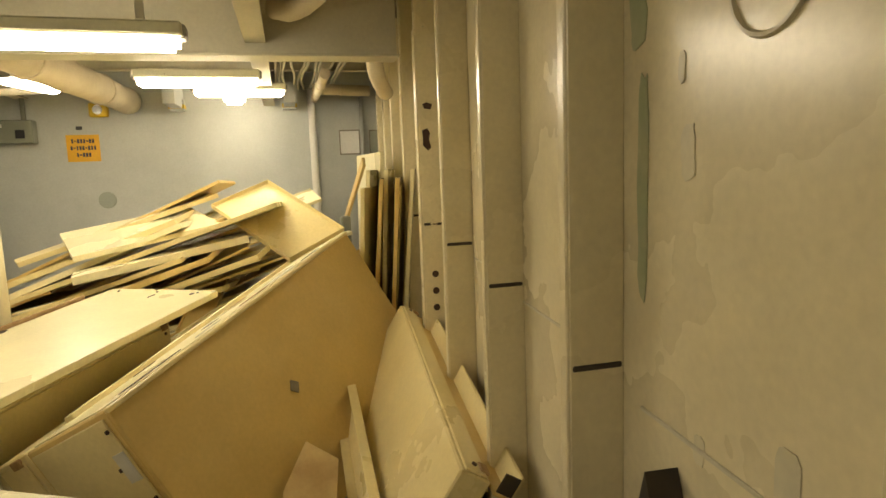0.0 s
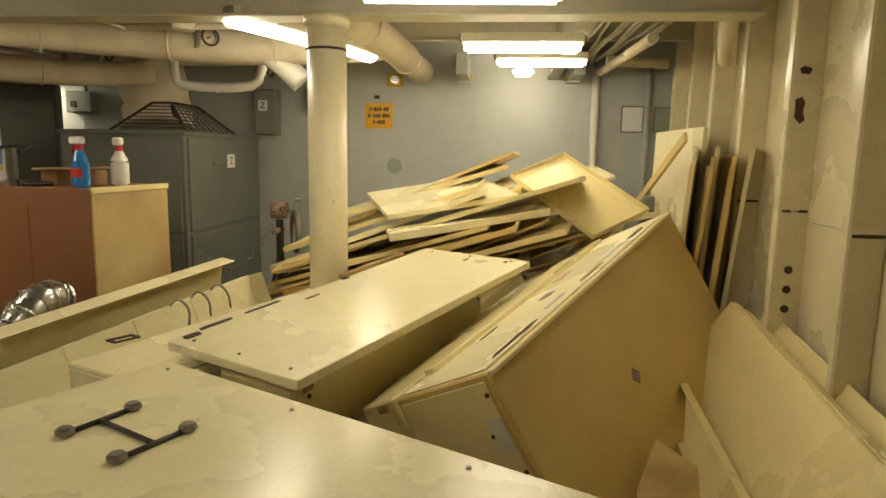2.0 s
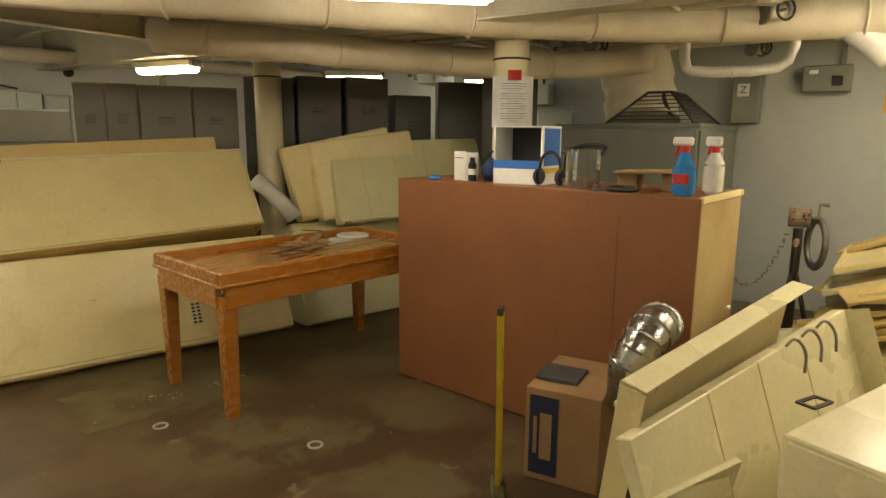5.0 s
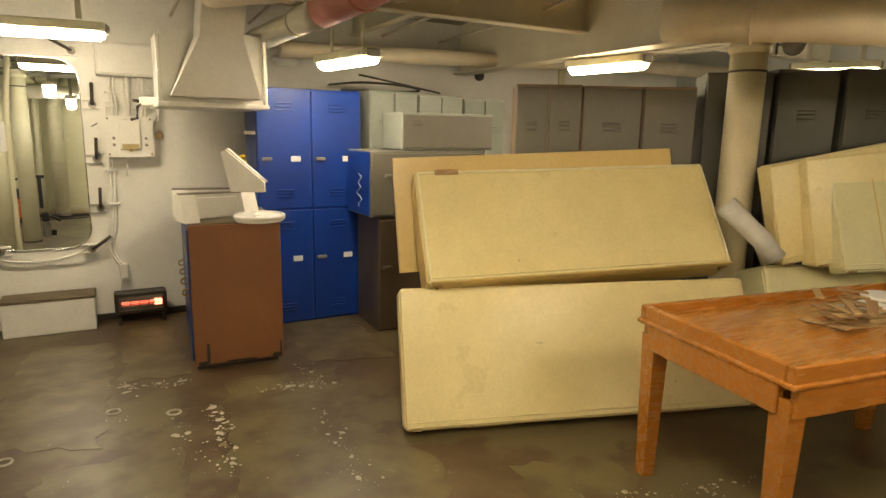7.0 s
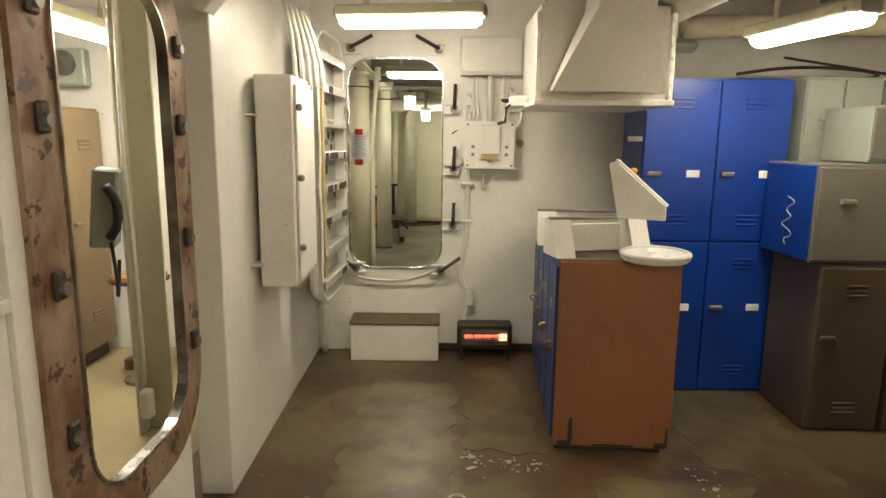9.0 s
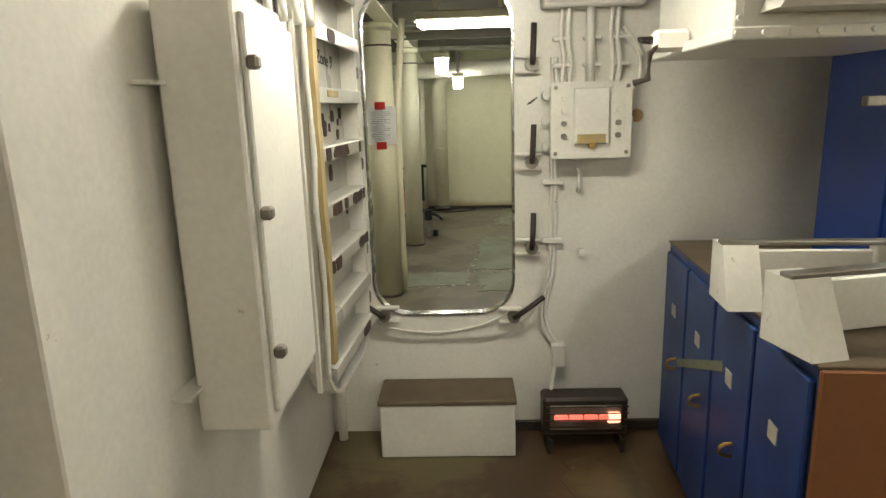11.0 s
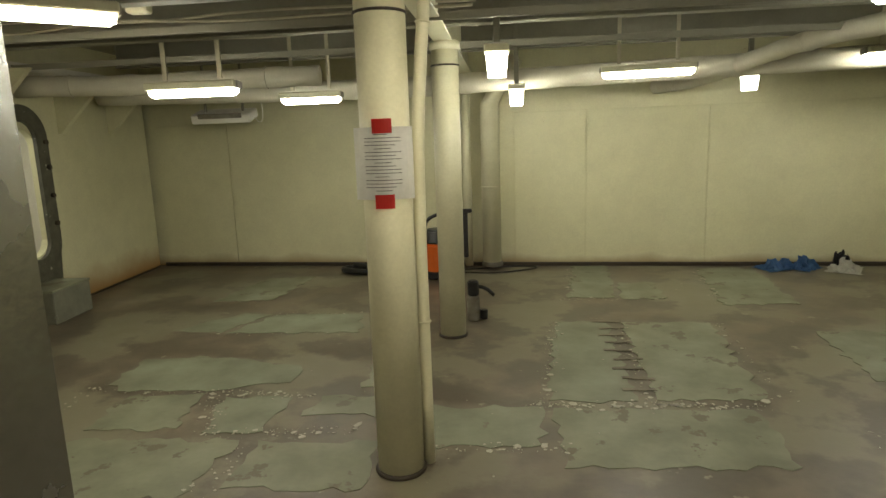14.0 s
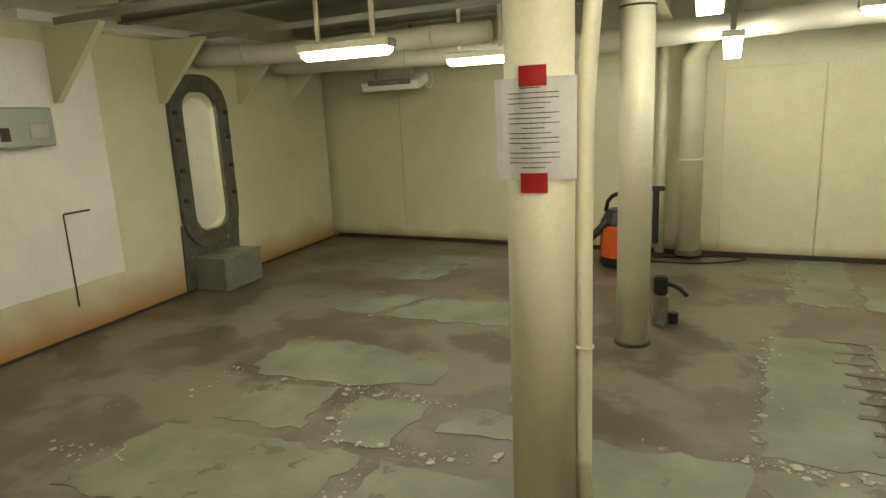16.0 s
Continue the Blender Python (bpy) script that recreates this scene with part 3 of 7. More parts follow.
PILLAR_M = material("pillar_enamel", (0.70, 0.63, 0.43), 0.35, second=(0.63, 0.55, 0.35), scale=3, bump=0.04, chips=(0.2, 0.14, 0.08), chip_amount=0.09, chip_scale=10)
PILLAR_2 = material("far_pillar_enamel", (0.66, 0.64, 0.47), 0.4, second=(0.58, 0.55, 0.38), scale=2.5, bump=0.04, chips=(0.22, 0.18, 0.12), chip_amount=0.12, chip_scale=8)
PA = (3.64, -0.985)
pa = pillar(*PA, 0.092, BEAM, PILLAR_M, "cream painted round steel pillar among the lockers")
pe = pillar(4.02, 1.27, 0.10, BEAM, PILLAR_M, "cream painted round steel pillar with a taped notice")
pd = pillar(4.04, 3.36, 0.10, BEAM, PILLAR_M, "cream painted round steel pillar beside the lockers")
pb = pillar(-0.208, 8.28, 0.10, 2.06, PILLAR_2, "pale painted round steel pillar with a taped notice")
pc = pillar(-0.139, 10.13, 0.093, 2.06, PILLAR_2, "pale painted round pillar with flaking paint")
for p in (pa, pe, pd, pb, pc):
    smooth_thing(p)


# ---- lamps ----
def tube_lamp(x, y, z, turn, length=0.66, mat=None, stem=0.14, style="wrap"):
    """A fluorescent fixture: metal tray, end caps, hangers and a glowing wrap-round diffuser."""
    th = thing("ceiling_light", "lit fluorescent ceiling light with a white diffuser", "ceiling light", pose(x, y, z, 0, 0, turn), "fluorescent lights")
    d = drum(0.062, length, (0, 0, 0), (0, 90, 0), 20, bevel=0.02)
    bmesh.ops.scale(d, vec=(1, 1, 0.62), verts=d.verts)
    part("diffuser", d, mat or LIGHT, th, "glowing white diffuser")
    part("tray", box(length + 0.03, 0.15, 0.05, (0, 0, 0.034), 0.008), PILLAR_2, th)
    for s in (-1, 1):
        part("end_cap", box(0.03, 0.09, 0.05, (s * (length / 2 + 0.012), 0, 0.03), 0.008), DULL_STEEL, th)
        part("hanger", box(0.03, 0.012, stem, (s * length * 0.32, 0, 0.075 + stem / 2), 0.002), CEIL, th)
    return th


# last lamp, at (0.5, -0.45), is unseen: added to brighten plating and heap
for x, y, z, turn, ln in ((2.93, -1.66, 1.905, 93, 0.70), (4.28, -1.91, 1.955, 92, 0.64), (5.285, -2.07, 2.02, 92, 0.62), (4.0, -0.60, 1.985, -22, 0.62),
                          (2.87, 1.09, 1.96, -47, 0.62), (0.45, 5.12, 1.955, -8, 0.66), (2.12, 4.80, 1.875, -80, 0.6), (3.80, 4.27, 1.91, -80, 0.6),
                          # lamp at (1.55, 2.15) is doubled in length to brighten the stacked lockers
                          (5.23, 3.56, 1.92, -58, 0.5), (6.3, 2.75, 1.93, -58, 0.45), (1.55, 2.15, 2.1, 88, 1.2), (5.3, -0.72, 2.08, -15, 0.5), (0.5, -0.45, 2.1, 80, 0.75)):
    tube_lamp(x, y, z, turn, ln, stem=max(0.05, DECK - z - 0.08))
for x, y, z, turn, ln in ((-1.78, 9.82, 1.78, 2, 0.58), (1.405, 11.1, 1.885, -10, 0.70), 
                          (-1.39, 11.1, 1.785, 2, 0.5), (2.35, 9.1, 2.02, -10, 0.62), (3.4, 11.2, 1.95, 0, 0.6)):
    tube_lamp(x, y, z, turn, ln, LIGHT_2, stem=max(0.05, DECK - z - 0.08))
tube_lamp(-1.09, 5.08, 1.9, 90, 0.72, glowing("side_room_diffuser", (1.0, 0.93, 0.74), LAMP * 1.8), 0.22)
tube_lamp(0.45, 7.55, 1.955, 0, 0.62, LIGHT, stem=DECK - 2.035)
tube_lamp(-1.72, 8.35, 2.0, 40, 0.66, LIGHT, stem=DECK - 2.08)
tube_lamp(-4.35, 10.2, 1.9, 90, 0.5, LIGHT_2, 0.1)


def jar_lamp(x, y, z, mat):
    """A small square emergency light with a tapered glowing lens."""
    th = thing("emergency_light", "lit square emergency light with tapered lens", "emergency light", pose(x, y, z))
    part("lens", drum(0.075, 0.13, (0, 0, 0), (0, 0, 45), 4, 0.088), mat, th, "glowing frosted lens")
    part("housing", box(0.15, 0.13, 0.05, (0, 0, 0.095), 0.008), PILLAR_2, th)
    part("stem", box(0.04, 0.04, max(0.05, DECK - z - 0.13), (0, 0, 0.12 + (DECK - z - 0.13) / 2), 0.004), CEIL_2, th)
    return th


jar_lamp(0.22, 9.62, 1.83, LIGHT_2)
jar_lamp(0.36, 11.55, 1.75, LIGHT_2)
jar_lamp(2.5, 11.95, 1.82, glowing("dim_frosted_lens", (1.0, 0.955, 0.77), LAMP * 0.16))
th = thing("globe_light", "small lit oval bulkhead light", "light", pose(6.14, -1.97, 2.06))
d = drum(0.09, 0.07, (0, 0, 0), (0, 0, 0), 20, bevel=0.025)
part("lens", d, LIGHT, th)
part("stem", drum(0.02, 0.32, (0, 0, 0.19)), CEIL, th)

# ---- overhead pipes and ducts ----
def duct_line(name, pts, r, mat, label, wobble=0.12, seed=3, smooth=1):
    th = thing(name, label, "pipe")
    part("run", pipe(pts, r, 18, wobble=wobble, smooth=smooth, seed=seed), mat, th)
    for a, b in zip(pts, pts[1:]):
        a, b = Vector(a), Vector(b)
        if (b - a).length > 0.45:
            m = a.lerp(b, 0.5)
            q = (b - a).to_track_quat("Z", "Y").to_matrix().to_4x4()
            c = ring(r * 1.03, max(0.006, r * 0.08), seg=18, sec=6)
            c.transform(Matrix.Translation(m) @ q)
            part("band", c, mat, th)
    return th


d1 = duct_line("lagged_duct", [(1.25, 4.35, 2.14), (1.75, 3.4, 2.10), (2.3, 2.45, 2.03), (2.75, 2.0, 2.02), (3.4, 1.57, 2.02), (3.95, 1.12, 2.02), (4.4, 0.62, 2.02), (4.62, -0.1, 2.0), (4.72, -0.62, 2.02)], 0.105, LAG, "cream lagged overhead supply duct", 0.05)
part("stencil_mark", box(0.13, 0.004, 0.025, (3.36, 1.50, 1.98), 0, (0, 0, -38)), INK, d1, "black stencil mark")
duct_line("lagged_duct", [(2.9, 2.95, 1.95), (3.25, 2.35, 1.90), (3.9, 2.05, 1.88), (4.6, 1.7, 1.88), (5.2, 1.2, 1.9), (5.4, 0.9, 1.95)], 0.095, LAG, "lower cream lagged pipe", 0.08, 5)
duct_line("lagged_duct", [(1.70, 5.95, 2.05), (1.74, 5.0, 2.05), (1.78, 4.2, 2.06)], 0.075, LAG_2, "pale grey lagged pipe under the overhead", 0.05, 7)
duct_line("red_lagged_duct", [(1.78, 4.2, 2.06), (1.85, 3.25, 2.09)], 0.09, material("faded_red_lagging", (0.42, 0.16, 0.11), 0.7, second=(0.35, 0.12, 0.08), scale=5, bump=0.1), "faded red lagged pipe section", 0.03, 8)
duct_line("lagged_duct", [(1.85, 3.25, 2.09), (1.92, 2.4, 2.12), (1.95, 1.4, 2.14)], 0.08, LAG, "cream lagged pipe under the overhead", 0.05, 8)
duct_line("lagged_duct", [(1.9, 5.6, 2.02), (3.4, 5.55, 2.05), (5.0, 5.4, 2.1), (6.5, 5.3, 2.1)], 0.06, LAG, "cream lagged pipe along the bulkhead", 0.08, 9)
duct_line("lagged_duct", [(4.35, 1.85, 2.14), (4.75, 0.75, 2.13), (4.95, -0.2, 2.13)], 0.05, LAG, "thin cream lagged pipe", 0.06, 11)
duct_line("lagged_duct", [(4.66, -0.3, 1.98), (4.72, -0.42, 1.88), (4.74, -0.5, 1.80)], 0.075, WHITE_P, "white capped pipe stub pointing down", 0.0, 12)
duct_line("white_pipe", [(5.2, 0.62, 2.1), (5.2, 0.62, 1.86), (5.22, 0.55, 1.82), (5.3, 0.1, 1.82), (5.33, 0.0, 1.9), (5.33, 0.0, 2.15)], 0.035, WHITE_P, "white overhead pipe with elbows", 0.0, 13)
duct_line("lagged_duct", [(4.1, -0.9, 2.13), (5.0, -1.0, 2.11), (6.5, -1.05, 2.1)], 0.11, LAG, "cream lagged pipe over the pile", 0.08, 14)
duct_line("lagged_duct", [(5.9, -2.62, 2.12), (5.9, -3.1, 2.1)], 0.045, LAG, "cream pipe by the ship's side", 0.08, 14)
duct_line("white_pipe", [(6.5, -2.63, 2.2), (6.5, -2.63, 0.05)], 0.035, WHITE_P, "white standpipe on the grey bulkhead", 0.0, 15)
duct_line("white_pipe", [(6.53, -3.1, 2.2), (6.53, -3.1, 0.6)], 0.022, GREY_WALL, "thin grey conduit on the bulkhead", 0.0, 15)
duct_line("white_pipe", [(4.3, -2.62, 2.0), (5.9, -2.66, 2.08), (6.5, -2.66, 2.1)], 0.032, LAG, "cream pipe running to the bulkhead", 0.0, 16)
duct_line("lagged_duct", [(3.45, -2.35, 2.16), (3.35, -2.45, 2.12), (3.05, -2.62, 2.22), (2.7, -2.8, 2.3)], 0.05, LAG, "cream elbow pipe under the beam", 0.04, 17, 2)
duct_line("lagged_duct", [(4.1, -2.95, 1.86), (3.85, -2.86, 1.92), (3.76, -2.84, 2.05)], 0.045, LAG, "cream elbow pipe by the side frames", 0.05, 18, 2)
duct_line("canvas_duct", [(5.75, 1.15, 2.05), (5.7, 1.05, 1.75), (5.62, 1.0, 1.5)], 0.27, LAG, "canvas covered duct going down behind the machine", 0.08, 19)
cb = bmesh.new()
for k in range(11):
    y = -2.3 - 0.05 * k
    pipe([(3.85, y, 2.17 + 0.012 * (k % 3)), (4.8, y - 0.04 + 0.02 * (k % 4), 2.16), (5.6, y + 0.03 * (k % 3 - 1), 2.18), (6.5, y - 0.02, 2.2)], 0.011, 6, cb, smooth=1)
single("cable_run", cb, CABLE, "bundle of painted cables under the overhead", "cables", kind="stuff")
cb = bmesh.new()
for k in range(8):
    x = 0.9 + 0.55 * k
    pipe([(x, 3.4, 2.26), (x + 0.3, 4.6, 2.25 + 0.02 * (k % 2)), (x + 0.32, 6.0, 2.24)], 0.012, 6, cb, smooth=1)
for k in range(7):
    y = 0.2 + 0.28 * k
    pipe([(4.0, y, 2.28), (5.2, y + 0.1, 2.25 + 0.015 * (k % 3)), (6.5, y + 0.05, 2.27)], 0.015, 6, cb, smooth=1)
single("cable_run", cb, CABLE, "painted cables and conduits under the overhead", "cables", kind="stuff")

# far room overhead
# beams and rails share the darkened overhead colour
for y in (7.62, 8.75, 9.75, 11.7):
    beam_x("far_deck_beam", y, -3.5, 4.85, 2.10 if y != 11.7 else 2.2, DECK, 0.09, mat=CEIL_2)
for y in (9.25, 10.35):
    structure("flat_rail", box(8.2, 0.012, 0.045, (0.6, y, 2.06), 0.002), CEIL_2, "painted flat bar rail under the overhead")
beam_y("far_girder", -0.14, 6.2, 12.7, 2.06, DECK, 0.13, mat=PILLAR_2)
duct_line("lagged_pipe", [(-3.7, 10.6, 1.95), (-2.9, 10.85, 1.94), (-2.2, 11.0, 1.97), (-1.3, 11.1, 1.98)], 0.085, LAG_2, "pale lagged overhead pipe", 0.15, 20)
duct_line("lagged_pipe", [(-3.6, 11.5, 1.93), (-1.0, 11.9, 1.9), (0.4, 11.75, 1.93), (2.4, 11.5, 1.95), (4.8, 11.3, 1.97)], 0.095, LAG_2, "pale lagged overhead pipe", 0.10, 21)
duct_line("lagged_pipe", [(1.75, 12.42, 1.86), (2.1, 12.1, 1.88), (2.35, 11.0, 2.0), (2.5, 10.3, 2.03), (3.2, 9.9, 2.08), (4.8, 9.7, 2.1)], 0.07, LAG_2, "pale lagged branch pipe", 0.12, 22)
duct_line("standpipe", [(0.09, 12.42, 0.04), (0.09, 12.42, 1.75), (0.2, 12.35, 1.95), (0.35, 12.3, 2.2)], 0.10, PILLAR_2, "pale painted standpipe by the bulkhead", 0.0, 23, 0)
duct_line("standpipe", [(-0.17, 12.53, 0.02), (-0.17, 12.53, 2.2)], 0.045, PILLAR_2, "thin pale standpipe by the bulkhead", 0.0, 24, 0)
duct_line("standpipe", [(-0.092, 8.34, 0.0), (-0.092, 8.34, 1.3), (-0.075, 8.36, 1.65), (-0.03, 8.38, 2.1)], 0.026, PILLAR_2, "thin pale pipe strapped to the pillar", 0.0, 25, 1)
single("pipe_collar", drum(0.115, 0.05, (0.09, 12.42, 0.06), seg=24, bevel=0.01), DULL_STEEL, "flanged collar at a pipe's foot", "collar")
cb = bmesh.new()
for k, (y, z) in enumerate(((9.35, 2.14), (8.9, 2.2), (10.0, 2.16), (9.6, 2.22))):
    pts = [(-3.4 + 0.7 * j, y + 0.1 * math.sin(2.1 * j + k), z - 0.03 * ((j + k) % 2)) for j in range(6)]
    pipe(pts, 0.009, 6, cb, smooth=2)
pipe([(0.1, 9.3, 2.2), (1.0, 9.5, 2.17), (2.0, 9.3, 2.2), (3.5, 9.4, 2.2)], 0.008, 6, cb, smooth=2)
single("cable_run", cb, CABLE, "thin cables drooping under the overhead", "cables", kind="stuff")
single("junction_box", box(0.11, 0.07, 0.07, (-1.55, 8.9, 2.12), 0.008), PILLAR_2, "small pale junction box under the overhead", "junction box")
for s in (3.2, 4.12, 5.10, 5.9):
    b = slab([(0, 0), (0.0, -0.47), (0.03, -0.47), (0.50, 0.0)], 0.05)
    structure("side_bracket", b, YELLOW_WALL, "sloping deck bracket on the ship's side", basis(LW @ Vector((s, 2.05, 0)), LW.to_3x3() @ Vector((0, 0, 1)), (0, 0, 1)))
th = thing("uv_fixture", "white box shaped ceiling fixture hung by the bulkhead", "fixture", pose(-2.62, 12.05, 1.72))
part("body", box(0.62, 0.24, 0.09, (0, 0, 0), 0.01, (18, 0, 0)), WHITE_P, th)
part("hanger", box(0.02, 0.02, 0.66, (-0.2, 0, 0.37)), CEIL_2, th)
part("hanger", box(0.02, 0.02, 0.66, (0.2, 0, 0.37)), CEIL_2, th)
part("grille", box(0.46, 0.012, 0.05, (0, -0.125, -0.005), 0.004, (18, 0, 0)), DULL_STEEL, th)
part("cord", pipe([(0.3, 0, 0), (0.38, 0, -0.1), (0.42, 0, 0.02), (0.36, 0, 0.3)], 0.005, 6, smooth=2), WHITE_P, th)


# ---- oval doorways ----
def doorway_trim(m, w, h, r, band, depth, mat, label, steel_lip=True, lip_mat=None, lip=(-0.03, 0.036)):
    """A rounded frame round an opening: x across, y up, z towards the viewer."""
    n = 8
    th = thing("door_frame", label, "door frame", m, kind="structure")
    part("ring", frame_ring(outline(w + 2 * band, h + 2 * band, r + band, n), outline(w, h, r, n), depth), mat, th)
    if steel_lip:
        edge = frame_ring(outline(w + 0.004, h + 0.004, r + 0.002, n), outline(w - 0.012, h - 0.012, r - 0.006, n), lip[1] - lip[0])
        edge.transform(pose(0, 0, lip[0]))
        low = edge.copy()
        for bm_, keep_low in ((edge, False), (low, True)):
            bmesh.ops.bisect_plane(bm_, geom=bm_.verts[:] + bm_.edges[:] + bm_.faces[:], plane_co=(0, -0.3 * h, 0), plane_no=(0, 1, 0), clear_outer=keep_low, clear_inner=not keep_low)
        part("knife_edge", edge, lip_mat or STEEL, th, "worn steel edge")
        part("knife_edge", low, STEEL, th, "bright polished sill edge")
    return th


N_DOOR = basis((DOOR1[0], NORTH - 0.001, DOOR1[1]), (1, 0, 0), (0, 0, 1))
fr1 = doorway_trim(N_DOOR, DOOR1[2], DOOR1[3], DOOR1[4], 0.11, 0.022, WHITE_P, "white watertight door frame with dogging levers", lip=(-0.02, 0.03))
W_DOOR = basis((-0.299, DOOR2[0], DOOR2[1]), (0, 1, 0), (0, 0, 1))
fr2 = doorway_trim(W_DOOR, DOOR2[2], DOOR2[3], DOOR2[4], 0.135, 0.016, RUST, "stripped rusty oval door frame with bare metal", lip_mat=EDGE_S, lip=(-0.012, 0.024))
for sx in (-1, 1):
    for z in (-0.45, -0.08, 0.3, 0.55):
        part("hinge_lug", box(0.040, 0.070, 0.016, (sx * 0.365, z, 0.024), 0.006), DARK, fr2, "blackened bolt lug")
        part("lug_bolt", drum(0.016, 0.014, (sx * 0.365, z - 0.006, 0.036), seg=12), DULL_STEEL, fr2)
D3 = basis(LW @ Vector((4.48, 1.085, 0.002)), LW.to_3x3() @ Vector((1, 0, 0)), (0, 0, 1))
fr3 = doorway_trim(D3, 0.42, 1.18, 0.15, 0.145, 0.035, material("bare_patched_frame", (0.05, 0.05, 0.036), 0.55, second=(0.12, 0.115, 0.085), scale=12, bump=0.3, chips=(0.36, 0.35, 0.28), chip_amount=0.3, chip_scale=13), "dark stripped oval door frame in the ship's side", False)


pl3 = slab([(-0.40, -1.06), (0.30, -1.06), (0.36, -0.5), (0.3, -0.62), (0.0, -0.7), (-0.3, -0.62), (-0.37, -0.5)], 0.016)
part("stripped_plate", pl3, fr3.children[0].data.materials[0], fr3, "dark stripped plate below the opening")
for sx in (-1, 1):
    for z in (-0.3, -0.05, 0.2, 0.42):
        part("bolt_lug", drum(0.022, 0.03, (sx * 0.31, z, 0.045), seg=10), DARK, fr3, "blackened bolt lug")


def dog(parent, x, z, tilt, side=1):
    """A door dog: bracket plates, hub and dark lever."""
    hub = part("dog_bracket", box(0.10, 0.012, 0.03, (x, z - 0.03, 0.035), 0.003), WHITE_P, parent)
    part("dog_bracket", box(0.10, 0.012, 0.03, (x, z + 0.03, 0.035), 0.003), WHITE_P, parent)
    lv = drum(0.026, 0.05, (x + 0.012 * side, z, 0.045), seg=16)
    part("dog_hub", lv, DULL_STEEL, parent, "worn steel dog hub")
    a = radians(tilt)
    part("dog_lever", pipe([(x + 0.012 * side, z, 0.07), (x + 0.012 * side + 0.02 * math.cos(a), z + 0.02 * math.sin(a), 0.08), (x + 0.012 * side + 0.16 * math.cos(a), z + 0.15 * math.sin(a), 0.075)], 0.0115, 10), DARK, parent, "blackened steel dog lever")


for z in (-0.375, -0.02, 0.36):
    dog(fr1, 0.36, z, 88)
dog(fr1, 0.285, -0.675, 38)
dog(fr1, -0.245, -0.66, 142, -1)
dog(fr1, 0.26, 0.72, 150)
dog(fr1, -0.26, 0.72, 30, -1)
for z in (-0.365, -0.01, 0.35, -0.58):
    part("hinge_lug", box(0.06, 0.05, 0.05, (-0.345, z, 0.03), 0.006), DULL_STEEL, fr1, "steel hinge lug")

# open door leaf, seen from its ribbed inner side
LEAF = basis((-0.105, 5.335, DOOR1[1]), (0.07, 1, 0), (0, 0, 1))
lw, lh = 0.615, 1.46
th = thing("watertight_door", "open white watertight door with worn horizontal ribs", "door", LEAF)
pl = slab([(x + lw / 2, y) for x, y in outline(lw, lh, 0.18, 6)], 0.012)
part("plate", pl, DOOR_P, th, "white plate with dark chipped paint")
rim = frame_ring([(x + lw / 2, y) for x, y in outline(lw, lh, 0.18, 6)], [(x + lw / 2, y) for x, y in outline(lw - 0.03, lh - 0.03, 0.165, 6)], 0.07)
part("rim", rim, WHITE_P, th)
gk = slab([(-0.012 + 0.004 * math.sin(9 * k), -0.56 + 0.08 * k) for k in range(15)] + [(0.026 + 0.004 * math.sin(7 * k + 1), 0.56 - 0.08 * k) for k in range(15)], 0.03)
gk.transform(pose(0, 0, 0.07))
part("gasket", gk, GASKET, th, "yellowed cracked rubber gasket")
for z in (-0.60, -0.427, -0.255, -0.083, 0.093, 0.268, 0.45, 0.61):
    part("rib", box(lw - 0.07, 0.012, 0.075, (lw / 2, z, 0.045), 0.002), DOOR_P, th, "rib with worn dark paint")
    part("rib_flange", box(lw - 0.07, 0.045, 0.01, (lw / 2, z - 0.018, 0.084), 0.002), DOOR_P, th)
rnd = random.Random(5)


def worn_blot(w, h, seed):
    """A ragged worn patch, w by h."""
    rn = random.Random(seed)
    pts = []
    for k in range(14):
        a = 6.2832 * k / 14
        c, s_ = math.cos(a), math.sin(a)
        pts.append((w / 2 * math.copysign(abs(c) ** 0.45, c) * rn.uniform(0.82, 1.05), h / 2 * math.copysign(abs(s_) ** 0.45, s_) * rn.uniform(0.8, 1.08)))
    return slab(pts, 0.002)


for k, (x, y, w, h) in enumerate(((0.32, 0.135, 0.045, 0.05), (0.345, 0.105, 0.05, 0.055), (0.446, 0.146, 0.04, 0.045), (0.548, 0.155, 0.04, 0.045), (0.402, 0.108, 0.025, 0.03),
                                  (0.504, 0.08, 0.035, 0.04), (0.184, 0.09, 0.04, 0.045), (0.222, 0.072, 0.035, 0.035), (0.19, 0.064, 0.03, 0.03), (0.38, -0.046, 0.045, 0.06), (0.565, -0.203, 0.035, 0.045),
                                  (0.245, -0.188, 0.025, 0.05), (0.273, -0.214, 0.02, 0.045), (0.515, 0.125, 0.025, 0.025), (0.42, -0.38, 0.04, 0.05), (0.2, -0.52, 0.05, 0.04))):
    q = worn_blot(w, h, k)
    q.transform(pose(x, y + 0.04, 0.0125))
    part("bare_spot", q, OXIDE, th, "dark primer spot")
for k, (x, y, w) in enumerate(((0.24, 0.093, 0.20), (0.09, 0.093, 0.06), (0.50, 0.093, 0.03), (0.15, -0.083, 0.12), (0.26, -0.083, 0.05), (0.40, -0.083, 0.10), (0.47, -0.083, 0.05), (0.52, -0.083, 0.02),
                               (0.46, -0.255, 0.12), (0.53, -0.255, 0.05), (0.12, -0.255, 0.07), (0.06, -0.255, 0.04), (0.2, 0.45, 0.09), (0.45, -0.60, 0.12))):
    q = worn_blot(w, 0.042, 40 + k)
    q.transform(pose(x + 0.02, y - 0.018, 0.0895))
    part("bare_spot", q, OXIDE, th, "dark primer worn through on a rib")
